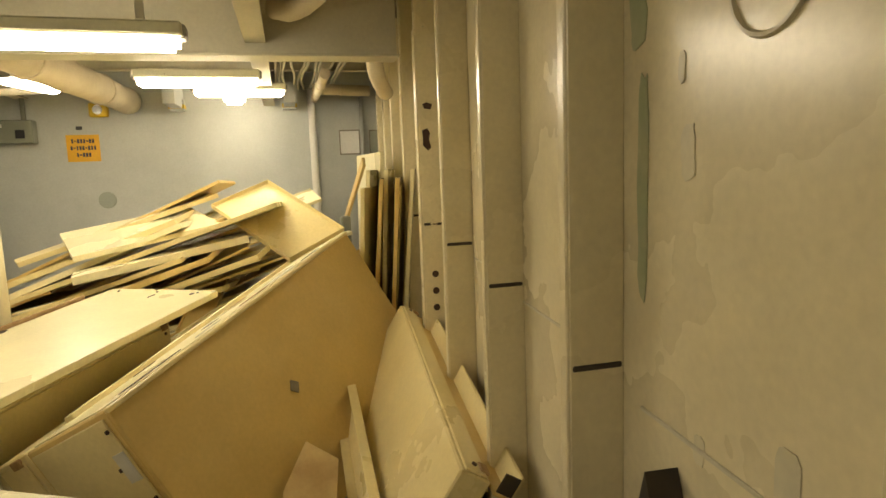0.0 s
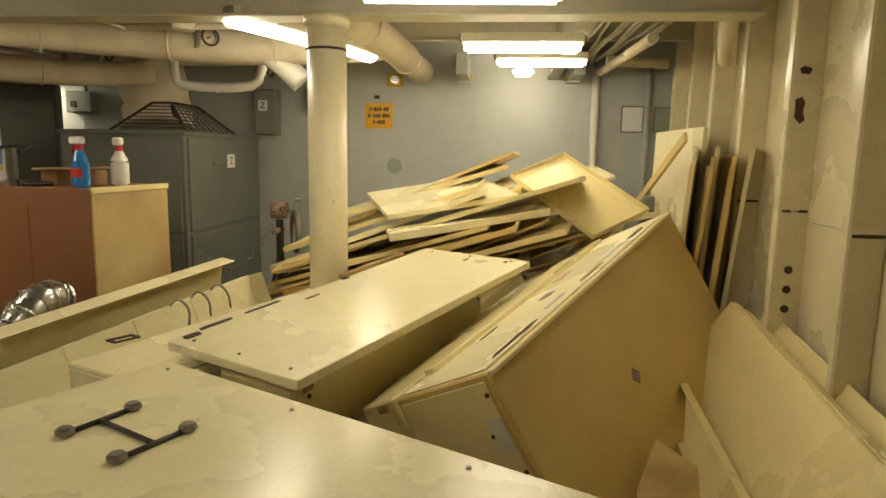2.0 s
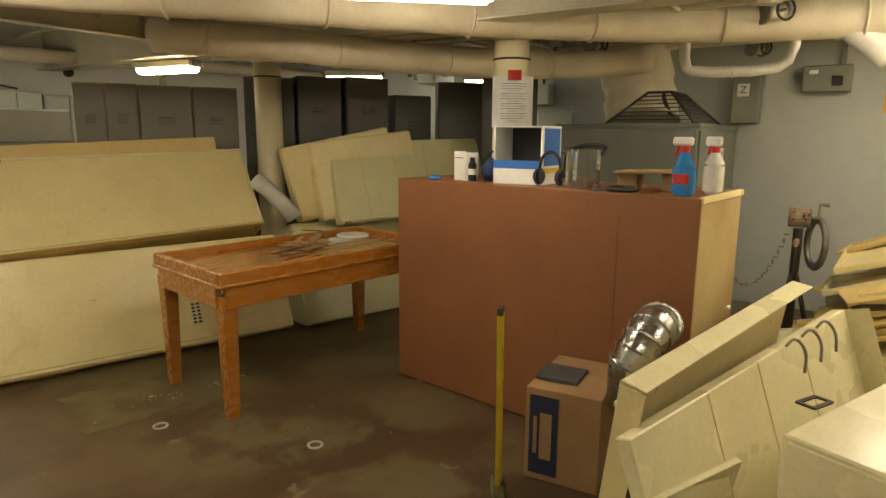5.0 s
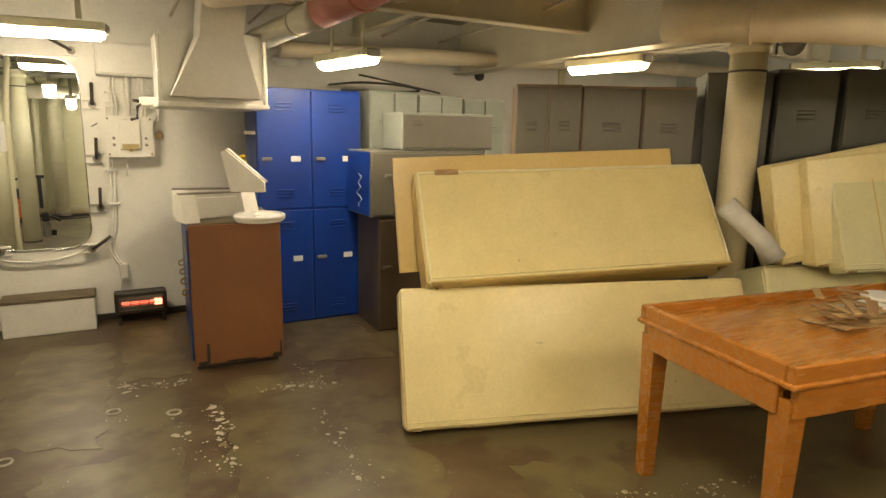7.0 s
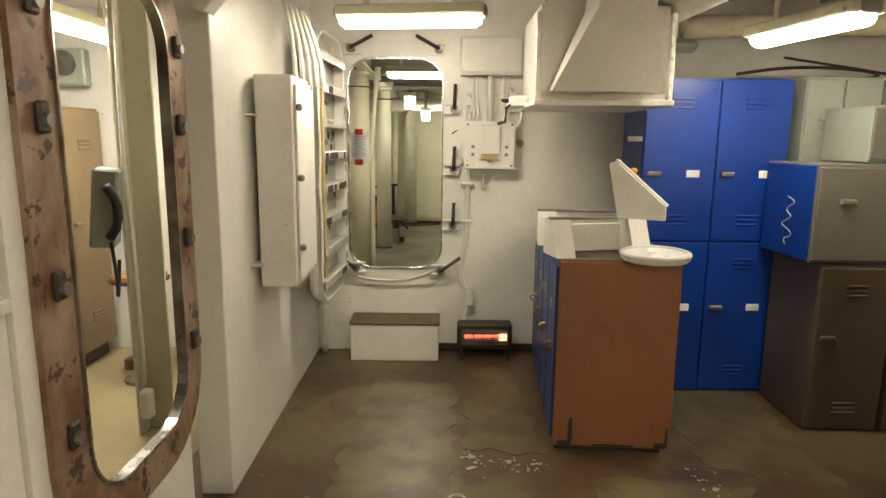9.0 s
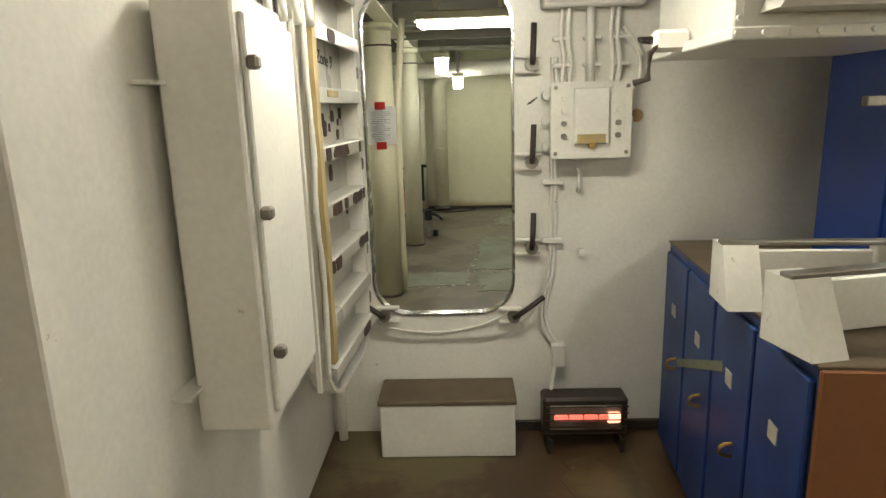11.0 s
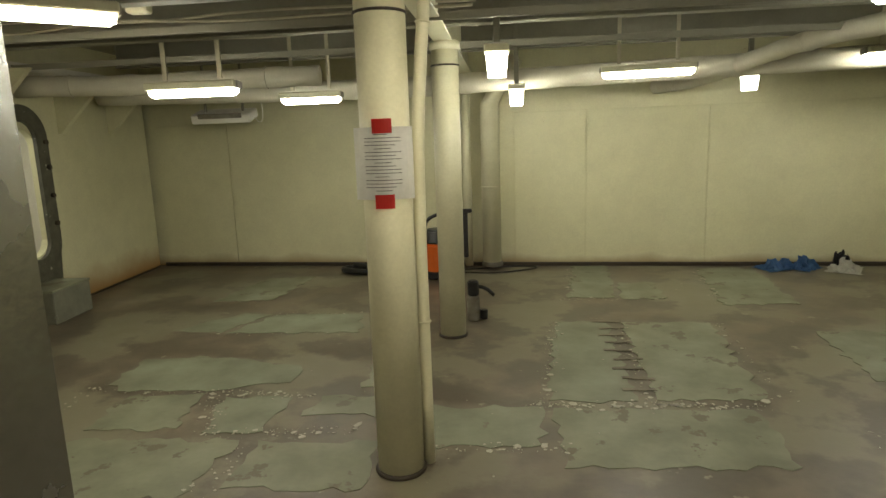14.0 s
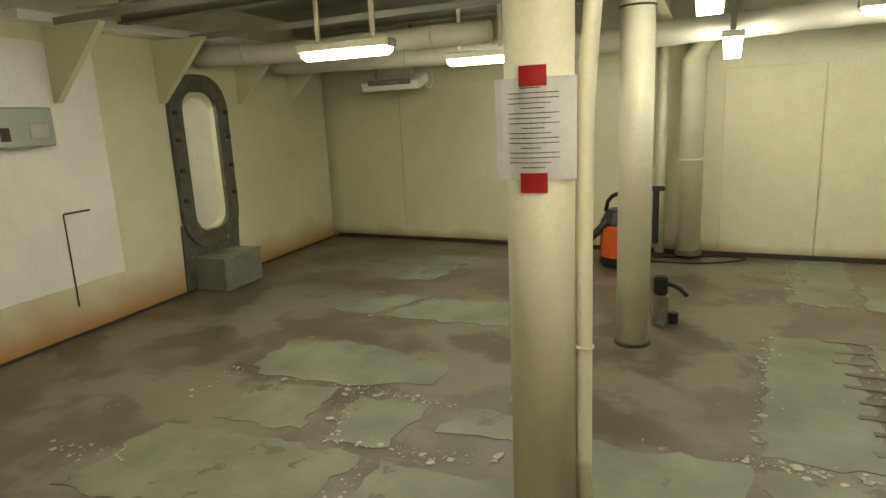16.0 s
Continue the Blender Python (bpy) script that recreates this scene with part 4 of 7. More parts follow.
part("paint_smear", box(0.12, 0.02, 0.003, (0.20, 0.256, 0.0905), 0.001), GASKET, th, "tan smear on a rib")


def lettering(body, size, m, mat, parent, name="marking"):
    """Raised lettering from the built-in font as a thin mesh."""
    c = bpy.data.curves.new(name, "FONT")
    c.body, c.size, c.extrude, c.align_x, c.align_y = body, size, 0.0006, "CENTER", "CENTER"
    o = new(name, c)
    bpy.context.view_layer.update()
    mesh = bpy.data.meshes.new_from_object(o.evaluated_get(bpy.context.evaluated_depsgraph_get()))
    bpy.data.objects.remove(o)
    mesh.materials.append(mat)
    ob = new(name, mesh)
    ob.parent = parent
    ob.matrix_basis = m
    return ob


lettering("Zone 9", 0.062, pose(0.40, 0.375, 0.0128, 0, 0, -4), INK, th, "handwriting")
part("hinge_bar", box(0.008, 1.1, 0.02, (-0.03, -0.1, 0.05), 0.006), WHITE_P, th)
part("edge_strip", pipe([(-0.028, 0.62, 0.085), (-0.034, 0.3, 0.082), (-0.02, 0.1, 0.086), (-0.036, -0.1, 0.08), (-0.018, -0.25, 0.088), (-0.03, -0.6, 0.082)], 0.008, 8, smooth=2, wobble=0.3), PORC, th, "lumpy pale sealant along the edge")
th = thing("cable", "thin drooping cable below the doorway", "cable")
part("run", pipe([(-0.13, 6.10, 0.66), (-0.06, 6.09, 0.56), (0.08, 6.09, 0.50), (0.3, 6.09, 0.48), (0.5, 6.09, 0.52), (0.62, 6.09, 0.60)], 0.006, 6, smooth=2), WHITE_P, th)

lettering("SUPPLY HEAT", 0.055, basis((3.98, 1.005, 1.985), (0.76, -0.64, 0), (-0.15, -0.18, 1)) @ pose(0, 0, 0.004), INK, d1, "stencil")

# ---- small pipes, conduits and hangers under the overhead ----
rnd = random.Random(77)
for k in range(16):
    along_x = k % 2 == 0
    r_ = rnd.choice((0.014, 0.018, 0.024, 0.032))
    z = rnd.uniform(2.06, 2.30)
    if along_x:
        y = rnd.uniform(-0.5, 4.2)
        x0_, x1_ = rnd.uniform(2.7, 4.0), rnd.uniform(5.0, 6.5)
        pts = [(x0_, y, z + 0.1), (x0_ + 0.12, y, z), (0.5 * (x0_ + x1_), y + rnd.uniform(-0.05, 0.05), z - 0.02), (x1_ - 0.15, y, z), (x1_, y + 0.1, z + 0.08)]
    else:
        x = rnd.uniform(2.0, 6.3)
        y0_, y1_ = rnd.uniform(-1.6, 1.2), rnd.uniform(2.2, 5.6)
        pts = [(x, y0_, z + 0.1), (x, y0_ + 0.12, z), (x + rnd.uniform(-0.05, 0.05), 0.5 * (y0_ + y1_), z - 0.02), (x, y1_ - 0.15, z), (x + 0.1, y1_, z + 0.08)]
    th = thing("overhead_pipe", "thin painted pipe under the overhead", "pipe", group="overhead pipes")
    part("run", pipe(pts, r_, 10, smooth=1), (LAG, CABLE, WHITE_P, CEIL)[k % 4], th)
    for f in (1, 3):
        part("hanger", box(0.03 if along_x else 0.006, 0.006 if along_x else 0.03, DECK - z, (pts[f][0], pts[f][1], (DECK + z) / 2), 0.001), CEIL, th)
    part("collar", drum(r_ * 1.5, 0.05, pts[2], (0, 90, 0) if along_x else (90, 0, 0), 12, bevel=0.006), DULL_STEEL if k % 3 else LAG, th)


rnd = random.Random(31)
for k in range(22):
    x, y = rnd.uniform(4.2, 6.3), rnd.uniform(-0.4, 3.4)
    z = rnd.uniform(1.98, 2.2)
    th = thing("valve" if k % 2 else "junction_box", "painted valve hanging from the overhead" if k % 2 else "small painted junction box under the overhead", "valve" if k % 2 else "junction box", pose(x, y, z, 0, 0, rnd.uniform(0, 180)), "overhead valves" if k % 2 else "overhead boxes")
    part("stem", drum(0.014, DECK - z, (0, 0, (DECK - z) / 2), seg=8), CABLE, th)
    if k % 2:
        part("body", drum(0.045, 0.10, (0, 0, 0), (0, 90, 0), 12, bevel=0.008), LAG, th)
        part("flange", drum(0.062, 0.016, (0.055, 0, 0), (0, 90, 0), 14), DULL_STEEL, th)
        part("flange", drum(0.062, 0.016, (-0.055, 0, 0), (0, 90, 0), 14), DULL_STEEL, th)
        part("handwheel", ring(0.05, 0.007, (0, 0.09, 0), (90, 0, 0), 16, 6), DARK, th, "dark handwheel")
        part("spindle", drum(0.008, 0.08, (0, 0.05, 0), (90, 0, 0), 8), DULL_STEEL, th)
    else:
        part("case", box(0.13, 0.10, 0.08, (0, 0, 0), 0.008), WHITE_P if k % 4 else CABLE, th)
        part("cover", box(0.11, 0.004, 0.06, (0, -0.052, 0), 0.001), CABLE, th)
        part("gland", drum(0.014, 0.05, (0.085, 0, 0), (0, 90, 0), 8), DULL_STEEL, th)

# ---- things at the north bulkhead ----
def step_box(m, sx, sy, sz, mat_top, mat, label):
    th = thing("step_box", label, "step", m)
    part("body", box(sx, sy, sz - 0.02, (0, 0, (sz - 0.02) / 2), 0.006), mat, th)
    part("tread", box(sx + 0.012, sy + 0.012, 0.022, (0, 0, sz - 0.011), 0.005), mat_top, th, "dark worn non-slip tread")
    return th


TREAD = material("dark_tread", (0.14, 0.105, 0.06), 0.6, second=(0.11, 0.08, 0.045), scale=9, bump=0.2)
step_box(pose(0.312, 6.0, 0), 0.565, 0.215, 0.26, TREAD, WHITE_P, "white painted steel step box below a doorway")
th = thing("electric_heater", "glowing electric floor heater in a dark case", "heater", pose(0.893, 5.98, 0))
part("case", box(0.355, 0.11, 0.17, (0, 0.02, 0.15), 0.012), DARK, th)
part("reflector", box(0.30, 0.01, 0.11, (0, -0.038, 0.15), 0.003), DULL_STEEL, th)
for k in range(4):
    part("heating_element", box(0.058, 0.012, 0.03, (-0.105 + 0.062 * k, -0.05, 0.155), 0.006), HEAT, th, "red glowing element")
part("hot_element", box(0.055, 0.014, 0.05, (0.115, -0.05, 0.155), 0.008), HEAT_2, th, "bright orange glowing element")
for k in range(5):
    part("guard_wire", box(0.345, 0.004, 0.004, (0, -0.062, 0.09 + 0.03 * k)), DARK, th)
for s in (-1, 1):
    part("foot", box(0.02, 0.14, 0.065, (s * 0.15, 0, 0.032), 0.004), DARK, th)

th = thing("fuse_panel", "white painted switch panel with cover plate and knobs", "electrical panel", basis((0.902, NORTH, 1.375), (1, 0, 0), (0, 0, 1)))
part("body", box(0.30, 0.28, 0.10, (0, 0, 0.05), 0.008), WHITE_P, th)
part("lip", frame_ring(outline(0.312, 0.292, 0.01, 2), outline(0.27, 0.25, 0.01, 2), 0.012), WHITE_P, th).location.z = 0.098
part("cover", box(0.135, 0.215, 0.018, (0.0, 0.015, 0.112), 0.004), WHITE_P, th)
part("label_plate", box(0.11, 0.035, 0.004, (0, -0.07, 0.123), 0.001), GASKET, th, "yellowed label plate")
for sx in (-1, 1):
    for k in range(4):
        part("knob", drum(0.011, 0.02, (sx * 0.105, 0.085 - 0.048 * k, 0.108), seg=10), DULL_STEEL if k > 1 else WHITE_P, th)
    for sy in (-1, 1):
        part("bolt", drum(0.008, 0.012, (sx * 0.138, sy * 0.126, 0.108), seg=8), DULL_STEEL, th)
    for k in range(3):
        part("lug", drum(0.016, 0.02, (-0.165 if sx < 0 else 0.165, 0.1 - 0.1 * k, 0.03), seg=12), WHITE_P, th)
part("wing_latch", drum(0.012, 0.03, (0, -0.095, 0.125), seg=10), BRASS, th)

th = thing("terminal_box", "white painted terminal box high on the bulkhead", "electrical box", basis((0.91, NORTH, 1.915), (1, 0, 0), (0, 0, 1)))
part("body", box(0.39, 0.23, 0.09, (0, 0, 0.045), 0.008), WHITE_P, th)
part("cover", box(0.36, 0.20, 0.012, (0, 0, 0.094), 0.004), WHITE_P, th)
cs = thing("panel_cables", "painted cables rising from the switch panel", "cables", pose(0.05, 0, -0.012))
for x in (0.75, 0.775, 0.94, 0.965):
    part("cable", pipe([(x, 6.08, 1.53), (x + 0.005, 6.075, 1.62), (x - 0.01, 6.075, 1.70), (x, 6.08, 1.82)], 0.009, 8, smooth=1), WHITE_P, cs)
part("cable", pipe([(0.855, 6.075, 1.53), (0.855, 6.075, 1.82)], 0.018, 12), WHITE_P, cs)
part("cable", pipe([(0.97, 6.08, 1.72), (1.04, 6.08, 1.65), (1.06, 6.08, 1.56), (1.03, 6.08, 1.5), (1.0, 6.08, 1.49)], 0.008, 8, smooth=2), WHITE_P, cs)
part("cable", pipe([(0.985, 6.08, 1.74), (1.06, 6.08, 1.63)], 0.008, 8, smooth=1), WHITE_P, cs)
for x in (0.735, 0.855, 0.965):
    for z in (1.6, 1.7):
        single("cable_clip", box(0.07, 0.03, 0.018, (x + 0.06, 6.085, z - 0.012), 0.004), WHITE_P, "painted cable clip on the bulkhead", "clip", group="cable clips")
cs = thing("conduit", "twin painted conduits running down the bulkhead", "conduit", pose(0.095, 0, 0))
for o in (0, 0.017):
    part("cable", pipe([(0.667 + o, 6.10, 1.62), (0.667 + o, 6.10, 0.86), (0.66 + o, 6.10, 0.72), (0.62 + o, 6.10, 0.58), (0.64 + o, 6.10, 0.48), (0.68 + o, 6.10, 0.42)], 0.008, 8, smooth=2), WHITE_P, cs)
part("cable", pipe([(0.69, 6.08, 0.34), (0.67, 6.05, 0.26), (0.66, 6.02, 0.20), (0.72, 6.0, 0.16)], 0.008, 8, smooth=2), WHITE_P, cs)
for z in (1.128, 0.882):
    single("cable_clip", box(0.08, 0.03, 0.02, (0.77, 6.095, z), 0.004), WHITE_P, "painted cable clip on the bulkhead", "clip", group="cable clips")
single("socket_box", box(0.06, 0.05, 0.11, (0.797, 6.09, 0.375), 0.008), WHITE_P, "white painted socket box on the bulkhead", "socket")
th = thing("pull_bar", "small painted pull handle on the bulkhead", "handle", pose(0.872, 6.1, 1.137))
part("grip", pipe([(0, 0, 0.045), (0, -0.03, 0.04), (0, -0.03, -0.04), (0, 0, -0.045)], 0.008, 8, smooth=1), WHITE_P, th)
single("wall_stud", drum(0.016, 0.03, (0.892, 6.1, 0.83), (90, 0, 0), 12), WHITE_P, "painted stud on the bulkhead", "stud")
single("round_tag", drum(0.026, 0.008, (1.10, 6.10, 1.387), (90, 0, 0), 18, bevel=0.002), STRIP, "small round tag on the bulkhead", "tag")
sc = slab([(0, 0), (0.03, 0.008), (0.075, 0.045), (0.085, 0.06), (0.05, 0.04), (0.012, 0.016)], 0.002)
single("paint_scratch", sc, DARK, "dark scratch in the white paint", "scratch", basis((0.66, 6.094, 1.44), (1, 0, 0), (0, 0, 1)) @ Matrix.Diagonal((0.55, 0.55, 1, 1)))
duct_line("white_pipe", [(-0.155, 6.02, 0.02), (-0.155, 6.02, 0.62)], 0.02, WHITE_P, "short white pipe in the corner", 0.0, 15)
single("small_vent", box(0.22, 0.08, 0.08, (2.06, 6.06, 1.99), 0.03), WHITE_P, "oval painted vent high on the bulkhead", "vent")
single("round_fitting", drum(0.045, 0.05, (3.9, 6.09, 1.98), (90, 0, 0), 14, bevel=0.01), DARK, "dark round fitting high on the bulkhead", "fitting")
cs = thing("loose_wire", "loop of dark stiff wire lying on the lockers", "wire", pose(0, 0, -0.052))
part("cable", pipe([(2.35, 5.9, 1.86), (2.6, 5.75, 1.89), (3.0, 5.7, 1.87), (3.2, 5.85, 1.84), (2.8, 5.95, 1.83), (2.45, 5.85, 1.82)], 0.010, 8, smooth=2), DARK, cs)
part("cable", pipe([(2.6, 5.85, 1.95), (2.9, 5.8, 1.90), (3.3, 5.75, 1.83)], 0.008, 8, smooth=1), DARK, cs)

# ventilation hood
th = thing("ventilation_hood", "white riveted ventilation hood hanging from a duct", "vent hood", pose(0, 0, 0))
b = bmesh.new()
x0, x1, y0, y1 = 1.06, 1.66, 5.10, 5.72
lo = [(x0, y0, 1.60), (x1, y0, 1.60), (x1, y1, 1.60), (x0, y1, 1.60)]
mid = [(x0, y0 + 0.02, 2.03), (x1, y0 + 0.02, 2.03), (x1, y1, 2.03), (x0, y1, 2.03)]
v = [[b.verts.new(p) for p in q] for q in (lo, mid)]
for i in range(4):
    b.faces.new((v[0][i], v[0][(i + 1) % 4], v[1][(i + 1) % 4], v[1][i]))
b.faces.new(v[1])
b.faces.new(v[0][::-1])
part("box", b, WHITE_P, th)
b = bmesh.new()
lo = [(x0 + 0.04, y0 - 0.10, 1.63), (x1 - 0.04, y0 - 0.10, 1.63), (x1 - 0.04, y0, 1.63), (x0 + 0.04, y0, 1.63)]
hi = [(1.25, y0 - 0.30, 1.96), (1.49, y0 - 0.30, 1.96), (1.49, y0 - 0.02, 1.98), (1.25, y0 - 0.02, 1.98)]
top = [(1.27, y0 - 0.50, 2.38), (1.51, y0 - 0.50, 2.38), (1.51, y0 - 0.16, 2.38), (1.27, y0 - 0.16, 2.38)]
v = [[b.verts.new(p) for p in q] for q in (lo, hi, top)]
for r_ in (0, 1):
    for i in range(4):
        b.faces.new((v[r_][i], v[r_][(i + 1) % 4], v[r_ + 1][(i + 1) % 4], v[r_ + 1][i]))
b.faces.new(v[0][::-1])
b.faces.new(v[2])
part("transition", b, WHITE_P, th, "tapered white sheet metal duct")
part("flange", box(0.66, 0.68, 0.03, (1.36, 5.41, 1.585), 0.004), WHITE_P, th)
for sx in (x0 - 0.012, x1 + 0.012):
    part("flange", box(0.025, 0.03, 0.40, (sx, y0 + 0.0, 1.79), 0.004), WHITE_P, th)
for k in range(11):
    part("rivet", drum(0.007, 0.012, (x0 - 0.02 + 0.062 * k, 5.068, 1.585), (90, 0, 0), 8), WHITE_P, th)
for k in range(7):
    for sx in (x0 - 0.012, x1 + 0.012):
        part("rivet", drum(0.007, 0.012, (sx, y0 - 0.02, 1.62 + 0.056 * k), (90, 0, 0), 8), WHITE_P, th)
part("crank_boss", box(0.10, 0.05, 0.06, (1.0, 5.42, 1.605), 0.01), WHITE_P, th)
part("crank", pipe([(0.99, 5.42, 1.61), (0.915, 5.42, 1.61), (0.97, 5.41, 1.60), (0.935, 5.39, 1.57), (0.93, 5.38, 1.50), (0.89, 5.38, 1.49)], 0.010, 8), DARK, th, "dark crank handle")

# wall cabinet on stand-off brackets
th = thing("wall_cabinet", "white steel wall cabinet with latched door", "cabinet", pose(0, 0, 0))
part("body", box(0.16, 0.385, 0.915, (-0.110, 4.965, 1.212), 0.006), WHITE_P, th)
dr = part("door", box(0.014, 0.345, 0.84, (-0.023, 4.965, 1.21), 0.004), WHITE_P, th)
for z in (0.93, 1.235, 1.535):
    part("latch", box(0.026, 0.028, 0.028, (-0.006, 4.80, z), 0.006), DULL_STEEL, dr, "steel latch")
for z in (0.86, 1.5):
    part("bracket", box(0.055, 0.44, 0.008, (-0.20, 4.93, z)), WHITE_P, th)
cs = thing("cabinet_cables", "painted cables rising from the wall cabinet", "cables", pose(0.04, 0, 0))
for k in range(5):
    part("cable", pipe([(-0.10 + 0.02 * k, 5.0 + 0.05 * k, 1.65), (-0.11 + 0.02 * k, 5.0 + 0.05 * k, 1.80), (-0.14 + 0.01 * k, 4.98 + 0.05 * k, 2.0)], 0.011, 8, smooth=1), WHITE_P, cs)
single("torn_insulation", pipe([(-0.19, 4.85, 1.30), (-0.18, 4.86, 1.2), (-0.19, 4.88, 1.05)], 0.016, 7, wobble=0.9), DARK, "dark torn scrap behind the cabinet", "scrap")
th = thing("duct_offset", "white sheet metal duct offset under the overhead", "duct", pose(0, 0, 0))
b = slab([(0, 0), (0.45, 0), (0.62, 0.14), (0.62, 0.30), (0.0, 0.30)], 0.5)
b.transform(basis((-0.22, 4.75, 1.98), (1, 0, 0), (0, 0, 1)))
part("body", b, WHITE_P, th)
part("flange", box(0.03, 0.54, 0.34, (-0.20, 4.5, 2.13), 0.004), WHITE_P, th)

for y_ in (4.30, 2.30):
    b = slab([(0, 0), (0.03, 0), (0.46, 0.50), (0.46, 0.58), (0, 0.58)], 0.045)
    structure("deck_knee", b, WHITE_P, "white sloping knee plate between bulkhead and overhead", basis((-0.215 if y_ > 4.2 else -0.30, y_, 1.82), (1, 0, 0), (0, 0, 1)))
    kf = box(0.66, 0.09, 0.012, (0.245, 0.0, 0.25), 0.003, (0, -49, 0))
    structure("knee_flange", kf, WHITE_P, "flange along a white knee plate", pose(-0.215 if y_ > 4.2 else -0.30, y_ - 0.02, 1.815))

# louvred panel on the west bulkhead
th = thing("wall_panel_box", "white framed panel box on the bulkhead", "panel", basis((-0.30, 3.19, 0.88), (0, 1, 0), (0, 0, 1)))
part("frame", frame_ring(outline(0.36, 0.95, 0.02, 2), outline(0.30, 0.89, 0.02, 2), 0.02), WHITE_P, th)
part("cover", box(0.29, 0.88, 0.008, (0, 0, 0.005), 0.002), WHITE_P, th)
part("cross_bar", box(0.30, 0.03, 0.018, (0, 0.18, 0.012), 0.003), WHITE_P, th)
step_box(pose(-0.14, 3.88, 0), 0.34, 0.34, 0.17, TREAD, TREAD, "worn dark step box below the oval doorway")


# ---- lockers ----
def locker(name, m, w, d, h, doors, tiers, mat, label, group="", side=None, vents=True, tags=False, category="locker"):
    """A steel locker: body, doors with louvres, handles and tag frames. Front faces -y, origin at front left foot."""
    th = thing(name, label, category, m, group)
    part("body", box(w, d, h, (w / 2, d / 2, h / 2), 0.004), side or mat, th)
    dw, dh = w / doors, (h - 0.02) / tiers
    for i in range(doors):
        for j in range(tiers):
            cx, cz = dw * (i + 0.5), 0.01 + dh * (j + 0.5)
            door = part("door", box(dw - 0.012, 0.016, dh - 0.012, (cx, -0.007, cz), 0.003), mat, th)
            if vents:
                for s in (-1, 1):
                    for k in range(3):
                        part("louvre", box(dw * 0.3, 0.010, 0.009, (cx, -0.018, cz + s * dh * 0.36 + 0.024 * (k - 1)), 0.002, (35, 0, 0)), mat, door)
            hx = cx - dw * 0.36
            part("handle", box(0.075, 0.022, 0.026, (hx + 0.01, -0.026, cz + (0.06 if j == 0 else -0.06)), 0.006), DULL_STEEL if tags else mat, door, "small metal latch handle")
            if tags:
                part("tag_frame", box(0.072, 0.006, 0.04, (cx + dw * 0.2, -0.018, cz + (0.06 if j == 0 else -0.06)), 0.002), PAPER, door, "white tag in a metal frame")
    return th


locker("locker", basis((1.675, 5.45, 0.0), (1, 0.02, 0), (-0.02, 1, 0)), 0.79, 0.34, 1.738, 2, 2, BLUE, "tall royal blue steel locker with four doors", tags=True)
single("bent_plate", box(0.10, 0.03, 0.03, (1.645, 5.47, 1.42), 0.004), DULL_STEEL, "bent metal hinge plate beside the blue locker", "hinge")
for k in range(3):
    locker("locker", basis((2.56 + 0.42 * k, 5.52, 0.0), (1, 0, 0), (0, 1, 0)), 0.41, 0.45, 1.76 - 0.015 * k, 2, 1, GREEN_L, "pale green grey steel locker against the bulkhead", "grey lockers")
locker("locker", basis((2.41, 4.98, 0.0), (1, -0.02, 0), (0.02, 1, 0)), 0.36, 0.44, 0.84, 1, 1, LOW_L, "low dark brown steel locker on the deck", "low lockers")
locker("locker", basis((2.78, 4.97, 0.0), (1, -0.02, 0), (0.02, 1, 0)), 0.36, 0.44, 0.84, 1, 1, LOW_L, "low dark brown steel locker on the deck", "low lockers")
th = locker("locker", basis((2.35, 4.98, 0.845), (1, 0, 0), (0, 1, 0)), 0.92, 0.45, 0.468, 1, 1, GREY_L, "grey locker lying on its side on the low lockers", vents=False)
part("blue_end", box(0.006, 0.43, 0.45, (-0.004, 0.225, 0.234), 0.002), BLUE, th, "blue painted end with chalk scrawl")
zz = [(-0.008, 0.20 + 0.05 * math.sin(1.9 * j) + 0.02 * math.sin(5.3 * j), 0.06 + 0.024 * j) for j in range(11)]
part("chalk_scrawl", pipe(zz, 0.003, 5, smooth=2), PILLAR_2, th, "pale chalk scrawl")
th = locker("locker", basis((2.63, 5.07, 1.317), (1, -0.05, 0), (0.05, 1, 0)), 0.75, 0.4, 0.27, 1, 1, GREY_L, "small grey locker lying on top of another", side=GREEN_L, vents=False)
D = Vector((0.85, -0.527, 0))
NRM = Vector((0.527, 0.85, 0))
o = Vector((3.03, 4.23, 0))
for w, doors, tall, mt in ((0.42, 2, 1.755, GREY_L), (0.37, 1, 1.75, GREY_L), (0.33, 1, 1.75, GREY_L)):
    locker("locker", basis(o, D, NRM), w - 0.008, 0.42, tall, doors, 1, mt, "tall brown grey steel locker in the row", "locker row", side=SIDE_L, tags=doors == 2)
    o = o + D * w
for ox, oy, w, tall, dx, dy, mt in ((4.02, 3.62, 0.38, 1.84, 0.75, -0.66, DARK_L), (4.33, 3.36, 0.36, 1.86, 0.85, -0.53, DARK_L), (4.66, 3.14, 0.38, 1.87, 0.9, -0.43, DARK_L),
                                    (5.05, 2.95, 0.36, 1.74, 0.9, -0.43, DARK_L), (5.38, 2.72, 0.42, 1.86, 0.62, -0.78, DARK_L), (5.30, 2.22, 0.45, 1.88, 0.5, -0.87, DARK_L)):
    locker("locker", basis((ox, oy, 0), (dx, dy, 0), (-dy, dx, 0)), w, 0.4, tall, 1, 1, mt, "tall dark green grey steel locker", "dark lockers")
single("small_cabinet", box(0.34, 0.2, 0.2, (5.75, 3.0, 1.97), 0.01), GREEN_L, "pale blue grey box on top of the dark lockers", "box")

